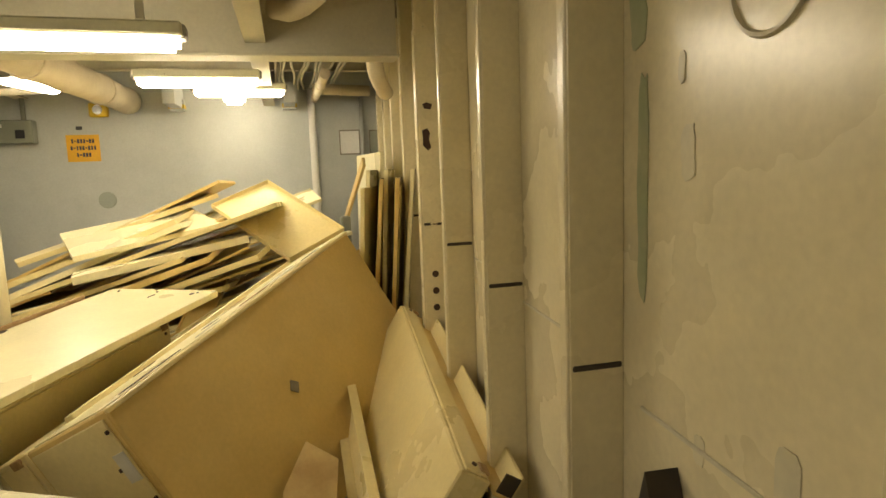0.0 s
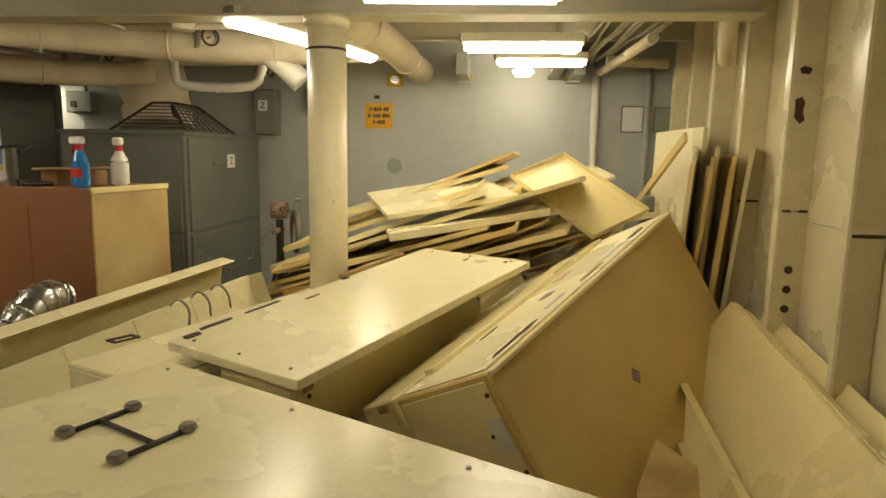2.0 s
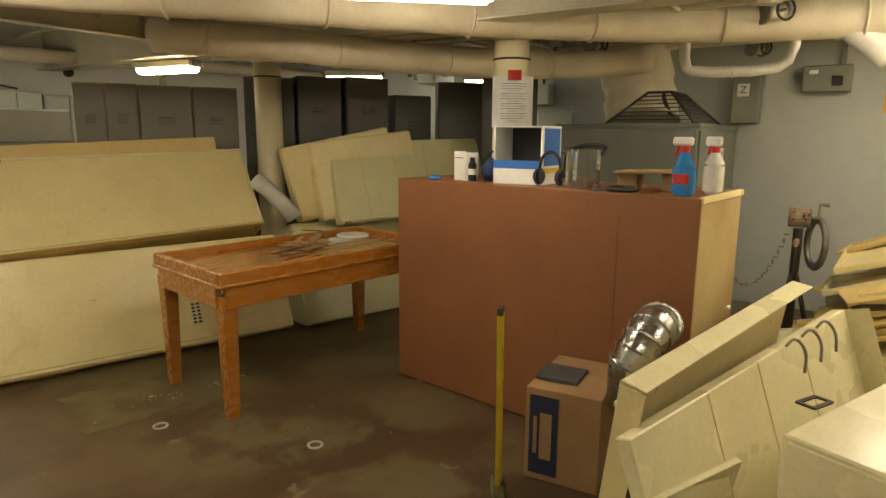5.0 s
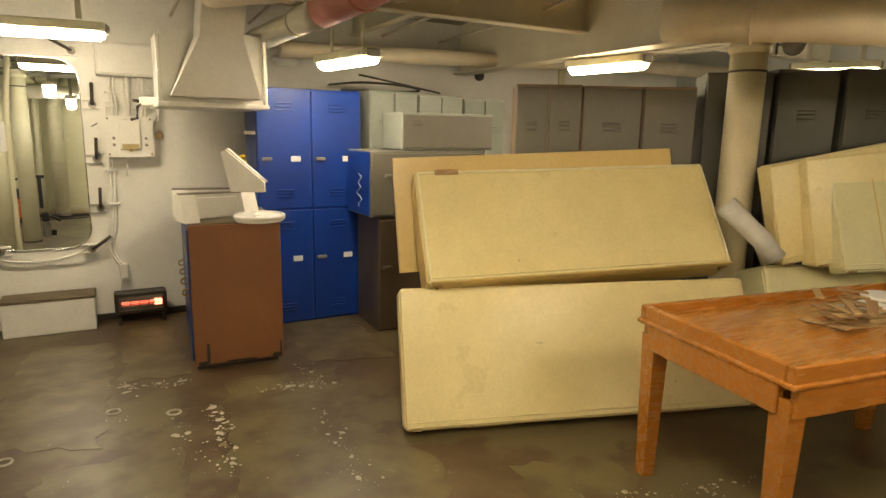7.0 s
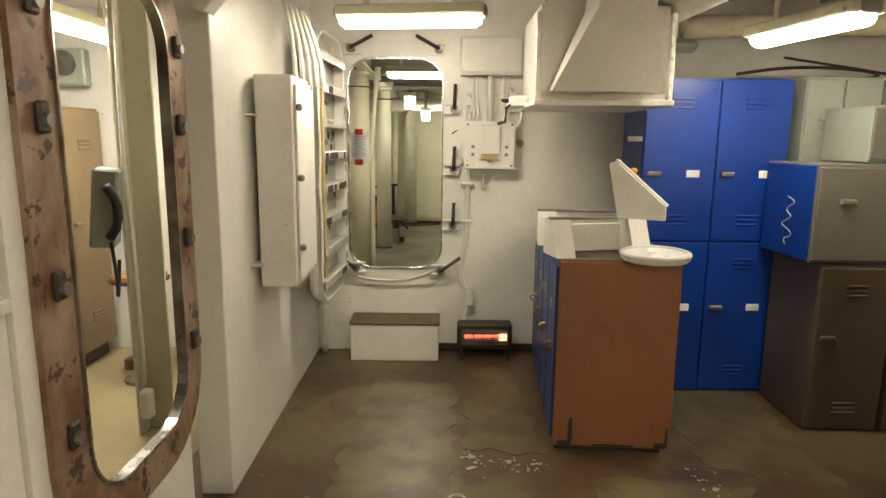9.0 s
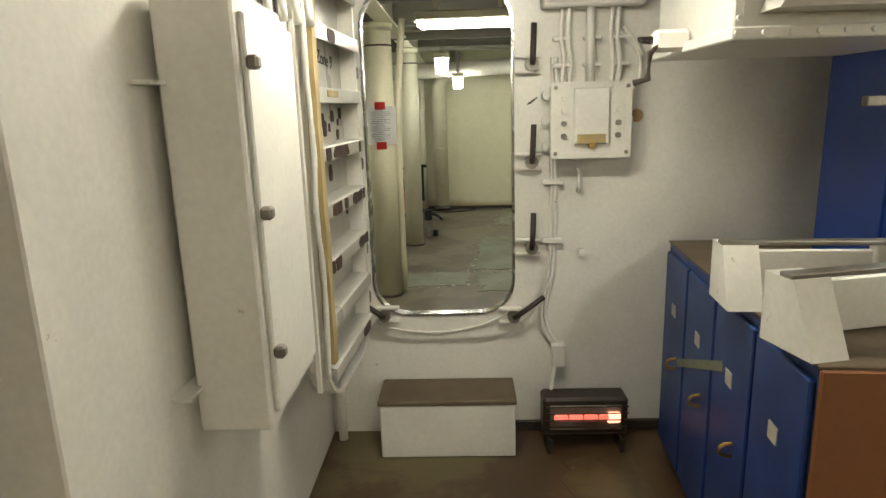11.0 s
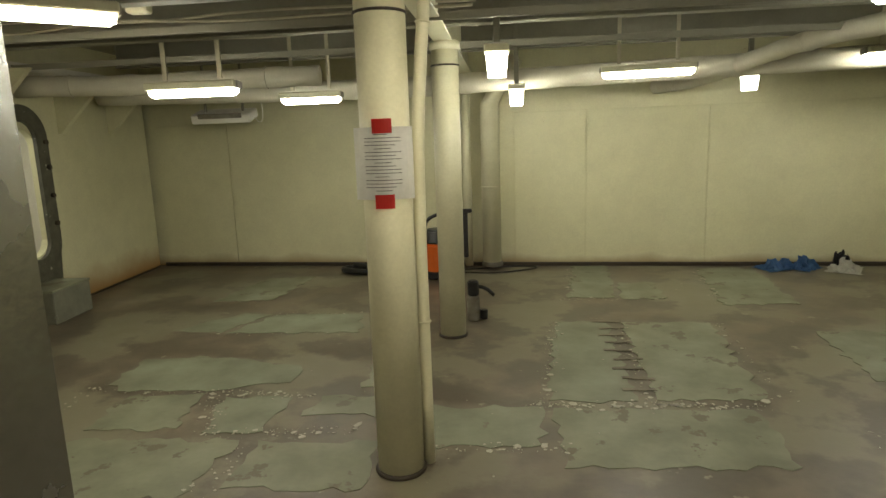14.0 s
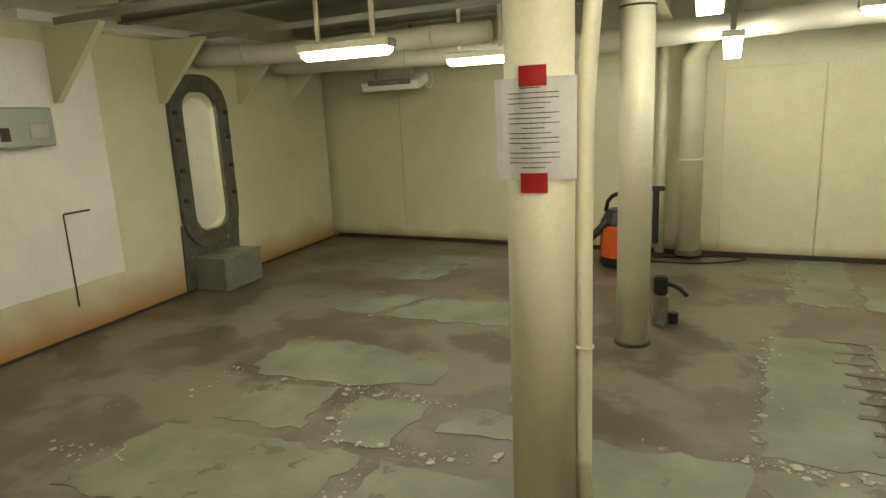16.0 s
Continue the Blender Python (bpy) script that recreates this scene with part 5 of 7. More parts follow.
# brown cabinet with loose brackets on top
th = thing("cabinet", "red brown painted steel cabinet with blue doors at its side", "cabinet", basis((1.125, 4.745, 0), (1, -0.075, 0), (0.075, 1, 0)))
part("body", box(0.49, 1.22, 0.85, (0.245, 0.62, 0.465), 0.006), BLUE_W, th)
part("back_panel", box(0.525, 0.012, 0.86, (0.26, 0.003, 0.46), 0.004), BROWN, th, "red brown painted back panel")
for k, (bx, bz, bw, bh) in enumerate(((0.075, 0.11, 0.02, 0.13), (0.05, 0.045, 0.07, 0.022), (0.48, 0.047, 0.06, 0.03), (0.505, 0.09, 0.012, 0.10), (0.27, 0.04, 0.20, 0.012))):
    q_ = worn_blot(bw, bh, 300 + k)
    q_.transform(basis((bx, -0.0035, bz), (1, 0, 0), (0, 0, 1)))
    part("grime_stain", q_, DARK, th, "dark grime at the foot")
part("plinth", box(0.48, 1.2, 0.04, (0.25, 0.62, 0.02), 0.004), DARK, th)
for j in range(4):
    d_ = part("door", box(0.016, 0.285, 0.80, (-0.006, 0.16 + 0.303 * j, 0.46), 0.004), BLUE_W, th)
    part("pull_ring", pipe([(-0.012, 0.10 + 0.303 * j, 0.49), (-0.045, 0.10 + 0.303 * j, 0.485), (-0.05, 0.10 + 0.303 * j, 0.455), (-0.012, 0.10 + 0.303 * j, 0.45)], 0.006, 8, smooth=1), BRASS, d_, "dull brass pull")
    part("tag_frame", box(0.004, 0.05, 0.045, (-0.015, 0.16 + 0.303 * j, 0.66), 0.001), GLUE, d_, "yellowed tag")
part("green_scratch", box(0.003, 0.5, 0.03, (-0.0155, 0.75, 0.58), 0.0, (-22, 0, 0)), PATCH, th, "green paint scrawl across the doors")
part("top_plate", box(0.52, 1.23, 0.008, (0.256, 0.62, 0.894), 0.002), TREAD, th, "dark grimy top")


def bracket(m, w, d, h, label):
    """A white sheet metal bracket: sloped end cheeks, back web and a flat shelf."""
    th = thing("bracket", label, "bracket", m, "white brackets")
    for x in (0, w - 0.09):
        b = slab([(0, 0), (d, 0), (d, h), (d * 0.45, h)], 0.09)
        b.transform(basis((x, 0, 0), (0, 1, 0), (0, 0, 1)))
        part("cheek", b, WHITE_P, th)
    part("web", box(w, 0.02, h * 0.8, (w / 2, d - 0.01, h * 0.42), 0.003), WHITE_P, th)
    part("shelf_bar", box(w, 0.04, 0.012, (w / 2, d * 0.6, h + 0.004), 0.002), DULL_STEEL, th)
    return th


bracket(pose(1.11, 4.76, 0.898, 0, 0, 12), 0.46, 0.16, 0.16, "white bracket lying on the cabinet")
bracket(pose(1.08, 5.10, 0.898, 0, 0, -5), 0.5, 0.16, 0.16, "white bracket lying on the cabinet")
th = thing("bracket", "white triangular bracket propped on the others", "bracket", pose(1.40, 4.86, 1.07, 0, 0, -25))
b = slab([(0, 0), (0.20, 0.0), (0.20, 0.06), (-0.02, 0.25), (-0.05, 0.24)], 0.035)
b.transform(basis((0, 0, 0), (1, 0, 0), (0, 0, 1)))
part("plate", b, WHITE_P, th)
part("edge", box(0.30, 0.05, 0.01, (0.09, 0.02, 0.157), 0.002, (0, 41, 0)), WHITE_P, th)
th = thing("clamp", "yellow and black spring clamp on the brackets", "clamp", pose(1.46, 4.98, 1.26))
part("jaw", box(0.10, 0.03, 0.03, (0, 0, 0), 0.01, (0, -20, 0)), YELLOW, th, "bright yellow jaw")
part("grip", box(0.025, 0.03, 0.09, (0.035, 0, -0.05), 0.008, (0, 15, 0)), YELLOW, th)
part("spring", drum(0.02, 0.04, (-0.03, 0, 0.0), (90, 0, 0), 12), BLACK, th)
part("leg", box(0.012, 0.012, 0.2, (0.02, 0.01, -0.15), 0.003), DULL_STEEL, th)
th = thing("toilet_lid", "white oval plastic lid lying on the cabinet", "lid", pose(1.53, 4.73, 0.918, 3, 0, 0))
d_ = drum(0.15, 0.03, seg=36, bevel=0.01)
bmesh.ops.scale(d_, vec=(1.0, 0.82, 1), verts=d_.verts)
part("disc", d_, PORC, th)
r_ = ring(0.142, 0.012, (0, 0, 0.012), seg=36)
bmesh.ops.scale(r_, vec=(1.0, 0.82, 1), verts=r_.verts)
part("rim", r_, PORC, th)

# ---- side room through the rusty oval doorway ----
for k in range(2):
    locker("locker", basis((-1.55, 5.24 - 0.79 * k, 0.1), (0.02, 1, 0), (-1, 0.02, 0)), 0.78, 0.45, 1.47, 2, 1, TAN_L, "tan steel locker in the side room", "side room lockers")
    single("locker_plinth", box(0.4, 0.74, 0.098, (-1.78, 5.64 - 0.79 * k, 0.049), 0.004), DARK, "dark plinth under a tan locker", "plinth")
th = thing("frame_post", "pale green angle post inside the doorway", "post", pose(-0.82, 4.90, 0))
part("web", box(0.012, 0.10, 2.2, (0, 0, 1.1), 0.002), PILLAR_2, th)
part("flange", box(0.15, 0.012, 2.2, (0.05, 0.05, 1.1), 0.002), PILLAR_2, th)
part("cable", pipe([(0.03, -0.03, 0.25), (0.03, -0.04, 1.0), (0.02, -0.05, 1.4), (0.03, -0.03, 2.1)], 0.01, 8, smooth=1), WHITE_P, th)
part("socket", box(0.05, 0.06, 0.14, (0.04, -0.04, 0.16), 0.008), WHITE_P, th)
th = thing("telephone_box", "grey sound-powered telephone box with black handset", "telephone", pose(-0.86, 4.80, 0.98, 0, 0, 20))
part("case", box(0.10, 0.18, 0.34, (0, 0, 0.12), 0.01, (0, 6, 0)), PANEL_G, th)
part("handset", pipe([(0.02, -0.12, 0.22), (0.06, -0.14, 0.16), (0.06, -0.14, 0.06), (0.02, -0.12, 0.0)], 0.02, 10, smooth=1), BLACK, th)
part("cord", pipe([(0.02, -0.1, -0.02), (0.03, -0.08, -0.2), (0.02, -0.04, -0.3), (0.03, 0.02, -0.12)], 0.008, 8, smooth=2), BLACK, th)
th = thing("speaker", "grey bulkhead loudspeaker in the side room", "loudspeaker", pose(-1.70, 6.04, 1.82, 0, 0, -90))
part("case", box(0.08, 0.24, 0.22, (0, 0, 0), 0.01), GREEN_L, th)
part("cone", drum(0.075, 0.02, (0.045, 0, 0.02), (0, 90, 0), 20), DULL_STEEL, th)
th = thing("stool", "small stool with a yellow plywood seat", "stool", pose(-1.12, 5.56, 0))
part("seat", drum(0.15, 0.03, (0, 0, 0.62), seg=24, bevel=0.008), WOOD, th)
part("rim", ring(0.15, 0.012, (0, 0, 0.605), seg=24), DARK, th)
part("post", drum(0.02, 0.6, (0, 0, 0.3)), DULL_STEEL, th)
part("base", drum(0.12, 0.02, (0, 0, 0.01), seg=20), DULL_STEEL, th)
single("deck_angle", box(0.14, 0.06, 0.07, (-1.25, 5.72, 0.035), 0.006), RUST, "rusty angle bracket on the deck", "bracket")

th = thing("wall_frame", "dark edged metal frame on the bulkhead behind the open door", "frame", basis((-0.219, 5.40, 1.345), (0, 1, 0), (0, 0, 1)))
part("frame", frame_ring(outline(0.26, 0.25, 0.006, 2), outline(0.238, 0.228, 0.004, 2), 0.006), DULL_STEEL, th)
part("sheet", box(0.225, 0.215, 0.004, (0, 0, 0.003)), PILLAR_2, th)


# ---- cream lockers, doors and panels ----
def tray(name, m, w, l, lip, mat, label, group="", t=0.004, inward=1, category="panel", bolts=0):
    """A sheet steel panel with folded edges: x along w, y along l, the lip folds towards -z."""
    th = thing(name, label, category, m, group)
    part("sheet", box(w, l, t, (w / 2, l / 2, 0), 0.0015), mat, th)
    for s, (sx, sy, cx, cy) in enumerate(((w, t, w / 2, t / 2), (w, t, w / 2, l - t / 2), (t, l - 0.01, t / 2, l / 2), (t, l - 0.01, w - t / 2, l / 2))):
        part("lip", box(sx, sy, lip, (cx, cy, -lip / 2 - t / 2), 0.0012), mat, th)
    for k in range(bolts):
        part("rivet", drum(0.006, 0.006, (0.05 + (w - 0.1) * (k % 2), 0.08 + (l - 0.16) * (k // 2) / max(1, bolts // 2 - 1), t / 2 + 0.002), seg=8), DULL_STEEL, th)
    return th


def locker_body(m, w, l, d, mat, label, group="", end=None, category="locker", holes=True):
    """A closed locker carcass lying down: x along w, y along l, depth d towards -z, seams and clips at its ends."""
    th = thing("locker", label, category, m, group)
    part("carcass", box(w, l, d, (w / 2, l / 2, -d / 2), 0.006), mat, th)
    part("end_panel", box(w - 0.02, 0.008, d - 0.03, (w / 2, -0.003, -d / 2), 0.003), end or mat, th)
    part("end_panel", box(w - 0.02, 0.008, d - 0.03, (w / 2, l + 0.003, -d / 2), 0.003), end or mat, th)
    part("side_panel", box(0.008, l - 0.03, d - 0.03, (-0.003, l / 2, -d / 2), 0.003), end or mat, th)
    part("seam", box(w - 0.01, 0.006, 0.012, (w / 2, 0.03, 0.002), 0.002), mat, th)
    if holes:
        for x in (0.05, w - 0.05):
            part("bolt_hole", drum(0.008, 0.012, (x, -0.006, -0.05), (90, 0, 0), 10), OXIDE, th)
            part("clip", box(0.05, 0.012, 0.03, (x, -0.006, -0.018), 0.003), STRIP, th, "rusty clip")
    return th


# stacked lockers between the doorway and the table
L1 = basis((1.90, 3.41, 0.05), (1.835, -0.575, 0.005), (0.07, 0.28, 0.63))
th = locker_body(L1, 1.93, 0.68, 0.11, CREAM, "cream steel locker lying on its side, leaning back", "stacked lockers")
part("louvre_panel", box(0.07, 0.16, 0.006, (1.28, 0.20, 0.004), 0.001), CREAM_L, th)
lv = bmesh.new()
for k in range(6):
    for s in (-1, 1):
        box(0.02, 0.014, 0.004, (1.28 + 0.016 * s, 0.14 + 0.024 * k, 0.008), into=lv)
part("slots", lv, DARK, th, "dark square slots")
for x0_ in (0.25, 1.3):
    single("wood_block", box(0.25, 0.12, 0.05, (0, 0, 0.025), 0.004), STRIP, "scrap wood block under the locker", "block", pose(2.1 + x0_, 3.48 - 0.31 * x0_, 0, 0, 0, -17))
L2 = basis((2.106, 3.60, 0.70), (1.65, -0.472, 0.058), (0.095, 0.337, 0.555))
th = locker_body(L2, 1.72, 0.635, 0.20, CREAM, "cream steel locker lying on another locker", "stacked lockers", CREAM_D)
part("ledge", box(1.69, 0.012, 0.05, (0.86, 0.0, 0.012), 0.004), CREAM_D, th)
for k in range(2):
    part("edge_lip", box(1.70, 0.014, 0.014, (0.86, 0.012 + 0.61 * k, 0.006), 0.004), CREAM_L, th)
    part("edge_lip", box(0.014, 0.60, 0.014, (0.012 + 1.696 * k, 0.317, 0.006), 0.004), CREAM_L, th)
part("tan_tape", box(0.13, 0.03, 0.003, (0.17, 0.62, 0.0135), 0.001), STRIP, th, "strip of tan tape")
part("red_tag", box(0.10, 0.012, 0.012, (0.17, 0.642, -0.01), 0.002), RED, th, "red tag on the upper edge")
L3 = basis((2.10, 3.93, 0.69), (1.579, -0.497, 0.076), (0.005, 0.14, 0.6))
tray("metal_tray", L3, 1.66, 0.63, 0.05, CREAM_D, "cream locker door leaning behind the lockers", "locker doors")
L4 = basis((4.17, 2.74, 0.76), (1.37, -0.50, 0.035), (0.033, 0.212, 0.579))
th = locker_body(L4, 1.44, 0.62, 0.12, CREAM_G, "greenish cream locker leaning on a stack", "stacked lockers")
for k in range(4):
    part("panel_joint", box(0.006, 0.56, 0.002, (0.25 + 0.3 * k, 0.31, 0.0022)), CREAM_D, th)
for k in range(2):
    locker_body(basis((4.10 - 0.11 * k, 2.86 + 0.12 * k, 0.77 - 0.01 * k), (1.22, -0.42, 0.14 + 0.1 * k), (-0.13 - 0.08 * k, 0.15, 0.56)), 0.9, 0.58 - 0.03 * k, 0.11, CREAM, "cream locker leaning beside a pillar", "stacked lockers")
locker_body(basis((3.86, 2.80, 0.03), (1.80, -0.55, 0), (0.06, 0.25, 0.70)), 1.7, 0.76, 0.34, CREAM_G, "cream steel locker on the deck behind the table", "stacked lockers")
single("cloth_bag", pipe([(3.76, 3.20, 1.08), (3.80, 3.12, 1.0), (3.87, 3.04, 0.90), (3.93, 3.0, 0.80)], 0.085, 12, wobble=0.7), CLOTH_W, "crumpled whitish cloth bag hanging by a pillar", "bag")

# wooden work table with a raised rim
TB = basis((2.555, 2.0, 0), (1, -0.15, 0), (0.15, 1, 0))
tw, tl, thh = 1.45, 0.75, 0.755
th = thing("table", "varnished oak work table with a raised rim", "table", TB)
part("tabletop", box(tw - 0.02, tl - 0.02, 0.02, (tw / 2, tl / 2, thh - 0.045), 0.003), WOOD, th)
for sx, sy, cx, cy in ((tw, 0.03, tw / 2, 0.015), (tw, 0.03, tw / 2, tl - 0.015), (0.03, tl - 0.06, 0.015, tl / 2), (0.03, tl - 0.06, tw - 0.015, tl / 2)):
    part("rim", box(sx, sy, 0.065, (cx, cy, thh - 0.0325), 0.006), WOOD, th)
    part("apron", box(sx - (0.05 if sx > 0.1 else 0), sy - (0.05 if sy > 0.1 else 0), 0.11, (cx, cy, thh - 0.125), 0.004), WOOD, th)
    part("moulding", box(sx + 0.018, sy + 0.018, 0.02, (cx, cy, thh - 0.068), 0.006), WOOD, th)
for x in (0.05, tw - 0.05):
    for y in (0.05, tl - 0.05):
        lg = part("leg", drum(0.038, thh - 0.12, (x, y, (thh - 0.12) / 2), (0, 0, 45), 4, 0.055), WOOD, th)
        part("foot_cap", box(0.05, 0.05, 0.03, (x, y, 0.015), 0.004), DARK, lg)
rnd = random.Random(11)
for k in range(16):
    a = rnd.uniform(0, 180)
    single("scrap_strip", box(rnd.uniform(0.10, 0.26), rnd.uniform(0.02, 0.045), 0.008, (0, 0, 0), 0.002), STRIP if k % 3 else CARDB, "torn wood and cardboard strip on the table", "scrap", TB @ pose(rnd.uniform(0.55, 0.9), rnd.uniform(0.3, 0.52), thh - 0.028 + 0.006 * k, rnd.uniform(-6, 6), rnd.uniform(-8, 8), a), "scrap strips")
single("paper_sheet", box(0.22, 0.16, 0.003, (0, 0, 0), 0.001), PAPER, "folded paper sheet on the table", "paper", TB @ pose(1.05, 0.52, thh - 0.032, 0, 0, 10))
single("dish", drum(0.11, 0.015, seg=28, bevel=0.005), PAPER, "white flat dish on the table", "dish", TB @ pose(1.28, 0.60, thh - 0.027))

# red brown cabinet, painted carcass with a cream end
CB = basis((3.385, 0.08, 0), (0.17, 1.66, 0), (-1, 0.1, 0))
th = thing("cabinet", "large red brown painted steel cabinet with a cream end", "cabinet", CB)
part("carcass", box(1.64, 0.56, 1.16, (0.82, -0.29, 0.585), 0.006), BROWN, th)
part("front_panel", box(1.66, 0.012, 1.16, (0.82, -0.002, 0.585), 0.004), BROWN, th)
part("end_panel", box(0.012, 0.56, 1.16, (-0.004, -0.29, 0.585), 0.004), END_P, th, "cream end panel with brown overspray")
part("end_cap", box(0.02, 0.565, 0.03, (-0.008, -0.29, 1.155), 0.004), CREAM, th)
part("panel_crease", box(0.006, 0.004, 0.62, (0.33, 0.005, 0.78)), BROWN, th)
for z in (0.62, 0.3):
    part("clip", box(0.02, 0.03, 0.012, (-0.012, -0.5, z), 0.002), PAPER, th)

# on the cabinet
TOP = 1.165
def at_cab(a, b, z=TOP, turn=0):
    return CB @ pose(a, b, z, 0, 0, turn)


th = thing("spray_bottle", "blue window cleaner spray bottle with red trigger", "bottle", at_cab(0.09, -0.07, TOP, 170))
b = drum(0.05, 0.13, (0, 0, 0.065), seg=20, bevel=0.012)
bmesh.ops.scale(b, vec=(1, 0.62, 1), verts=b.verts)
part("body", b, BLUE_LIQ, th, "translucent blue body")
part("neck", drum(0.036, 0.055, (0, 0, 0.155), seg=16, r2=0.016), BLUE_LIQ, th)
part("collar", drum(0.018, 0.025, (0, 0, 0.19), seg=14), RED, th, "red collar")
part("head", box(0.085, 0.03, 0.035, (-0.012, 0, 0.222), 0.008), PAPER, th, "white spray head")
part("trigger", box(0.012, 0.014, 0.055, (-0.035, 0, 0.185), 0.004, (0, 18, 0)), RED, th, "red trigger")
part("label", box(0.07, 0.066, 0.055, (0, 0, 0.07), 0.01), RED, th, "red and blue label")
th = thing("spray_bottle", "clear spray bottle with white and red trigger head", "bottle", at_cab(0.03, -0.26, TOP, 150))
b = drum(0.042, 0.13, (0, 0, 0.065), seg=20, bevel=0.012)
part("body", b, PORC, th)
part("shoulder", drum(0.042, 0.05, (0, 0, 0.152), seg=20, r2=0.016), PORC, th)
part("collar", drum(0.018, 0.025, (0, 0, 0.187), seg=14), RED, th)
part("head", box(0.08, 0.03, 0.04, (-0.01, 0, 0.222), 0.008), PAPER, th)
part("trigger", box(0.012, 0.014, 0.05, (-0.032, 0, 0.188), 0.004, (0, 18, 0)), RED, th)
th = thing("carton", "open white and blue carton with black sheet standing in for shade inside", "carton", at_cab(0.94, -0.22, TOP, 8) @ Matrix.Diagonal((1.35, 1.2, 1.15, 1)))
for sx, sy, sz, cx, cy, cz, mt in ((0.19, 0.006, 0.25, 0, -0.10, 0.125, PAPER), (0.006, 0.20, 0.25, 0.095, 0, 0.125, PAPER), (0.006, 0.20, 0.25, -0.095, 0, 0.125, PAPER), (0.19, 0.20, 0.006, 0, 0, 0.247, PAPER), (0.19, 0.20, 0.006, 0, 0, 0.003, PAPER), (0.19, 0.006, 0.085, 0, 0.10, 0.043, PAPER)):
    part("wall", box(sx, sy, sz, (cx, cy, cz), 0.001), mt, th)
# black sheet before the white back wall stands in for the carton's inner shade
part("inside", box(0.178, 0.02, 0.236, (0, -0.07, 0.125)), BLACK, th, "black sheet standing in for shade inside")
part("blue_band", box(0.192, 0.008, 0.035, (0, 0.101, 0.085)), BLUE_PR, th)
part("blue_side", box(0.004, 0.16, 0.16, (-0.099, 0.0, 0.16)), BLUE_PR, th, "blue printed side")
part("yellow_band", box(0.005, 0.18, 0.02, (-0.0995, 0.0, 0.06)), YELLOW, th)
th = thing("carton", "small white booklet carton standing on the cabinet", "carton", at_cab(1.30, -0.12, TOP, -20))
part("board", box(0.11, 0.012, 0.155, (0, 0, 0.078), 0.002), PAPER, th)
part("back_board", box(0.012, 0.08, 0.15, (-0.05, -0.04, 0.075), 0.002), PAPER, th)
part("printed_lines", box(0.08, 0.002, 0.004, (0, 0.008, 0.12)), INK, th)
th = thing("bottle", "small dark bottle with a printed label", "bottle", at_cab(1.21, -0.11, TOP))
part("body", drum(0.022, 0.10, (0, 0, 0.05), seg=14, bevel=0.005), BLACK, th)
part("label", drum(0.0225, 0.03, (0, 0, 0.05), seg=14), PAPER, th)
part("cap", drum(0.014, 0.025, (0, 0, 0.112), seg=12), BLACK, th)
th = thing("blue_bag", "crumpled navy blue bag on the cabinet", "bag", at_cab(1.13, -0.2, TOP))
b = bmesh.new()
bmesh.ops.create_icosphere(b, subdivisions=3, radius=0.07)
for v_ in b.verts:
    v_.co *= 1 + 0.22 * noise.noise(v_.co * 22)
    v_.co.z = max(-0.05, v_.co.z)
b.transform(pose(0, 0, 0.055))
part("body", b, material("navy_fabric", (0.02, 0.035, 0.13), 0.8, second=(0.012, 0.02, 0.08), scale=20, bump=0.2), th)
part("strap", pipe([(-0.04, 0, 0.11), (-0.02, 0, 0.16), (0.03, 0, 0.155), (0.04, 0, 0.11)], 0.006, 8, smooth=1), NAVY, th)
single("tape_roll", ring(0.025, 0.012, (0, 0, 0.012), seg=18), BLUE_PR, "roll of blue tape on the cabinet", "tape", at_cab(1.42, -0.05))
th = thing("ear_muffs", "black ear muffs lying on the cabinet", "ear muffs", at_cab(0.74, -0.11, TOP))
for s in (-1, 1):
    part("cup", drum(0.04, 0.035, (s * 0.06, 0, 0.045), (0, 90, 0), 18, bevel=0.01), BLACK, th)
part("band", pipe([(-0.06, 0, 0.07), (-0.05, 0, 0.14), (0, 0, 0.17), (0.05, 0, 0.14), (0.06, 0, 0.07)], 0.008, 8, smooth=2), BLACK, th)
th = thing("face_shield", "clear face shield with black head band", "face shield", at_cab(0.58, -0.14, TOP))
sh = bmesh.new()
for i in range(13):
    a = radians(-75 + 150 * i / 12)
    for z in (0.0, 0.17):
        sh.verts.new((0.10 * math.sin(a), 0.10 * math.cos(a), z + 0.01))
vs = list(sh.verts)
for i in range(12):
    sh.faces.new((vs[2 * i], vs[2 * i + 2], vs[2 * i + 3], vs[2 * i + 1]))
bmesh.ops.solidify(sh, geom=sh.faces[:], thickness=0.002)
part("visor", sh, CLEAR, th, "clear curved visor")
part("head_band", pipe([(-0.10, 0.02, 0.16), (-0.08, -0.08, 0.19), (0, -0.11, 0.20), (0.08, -0.08, 0.19), (0.10, 0.02, 0.16)], 0.010, 8, smooth=2), BLACK, th)
th = thing("wood_plate", "thin wooden board lying on small blocks", "board", at_cab(0.29, -0.25, TOP, 6))
part("board", box(0.30, 0.20, 0.012, (0, 0, 0.085), 0.003, (0, 2, 0)), STRIP, th)
for s in (-1, 1):
    part("block", box(0.09, 0.10, 0.078, (s * 0.1, 0, 0.039), 0.004), CARDB, th)
single("cable_coil", ring(0.06, 0.012, (0, 0, 0.012), seg=22), BLACK, "coil of black cable on the cabinet", "cable", at_cab(0.36, -0.09))
single("small_jar", drum(0.032, 0.03, (0, 0, 0.015), seg=16, r2=0.018), DARK, "small dark conical cup", "cup", at_cab(0.46, -0.05))

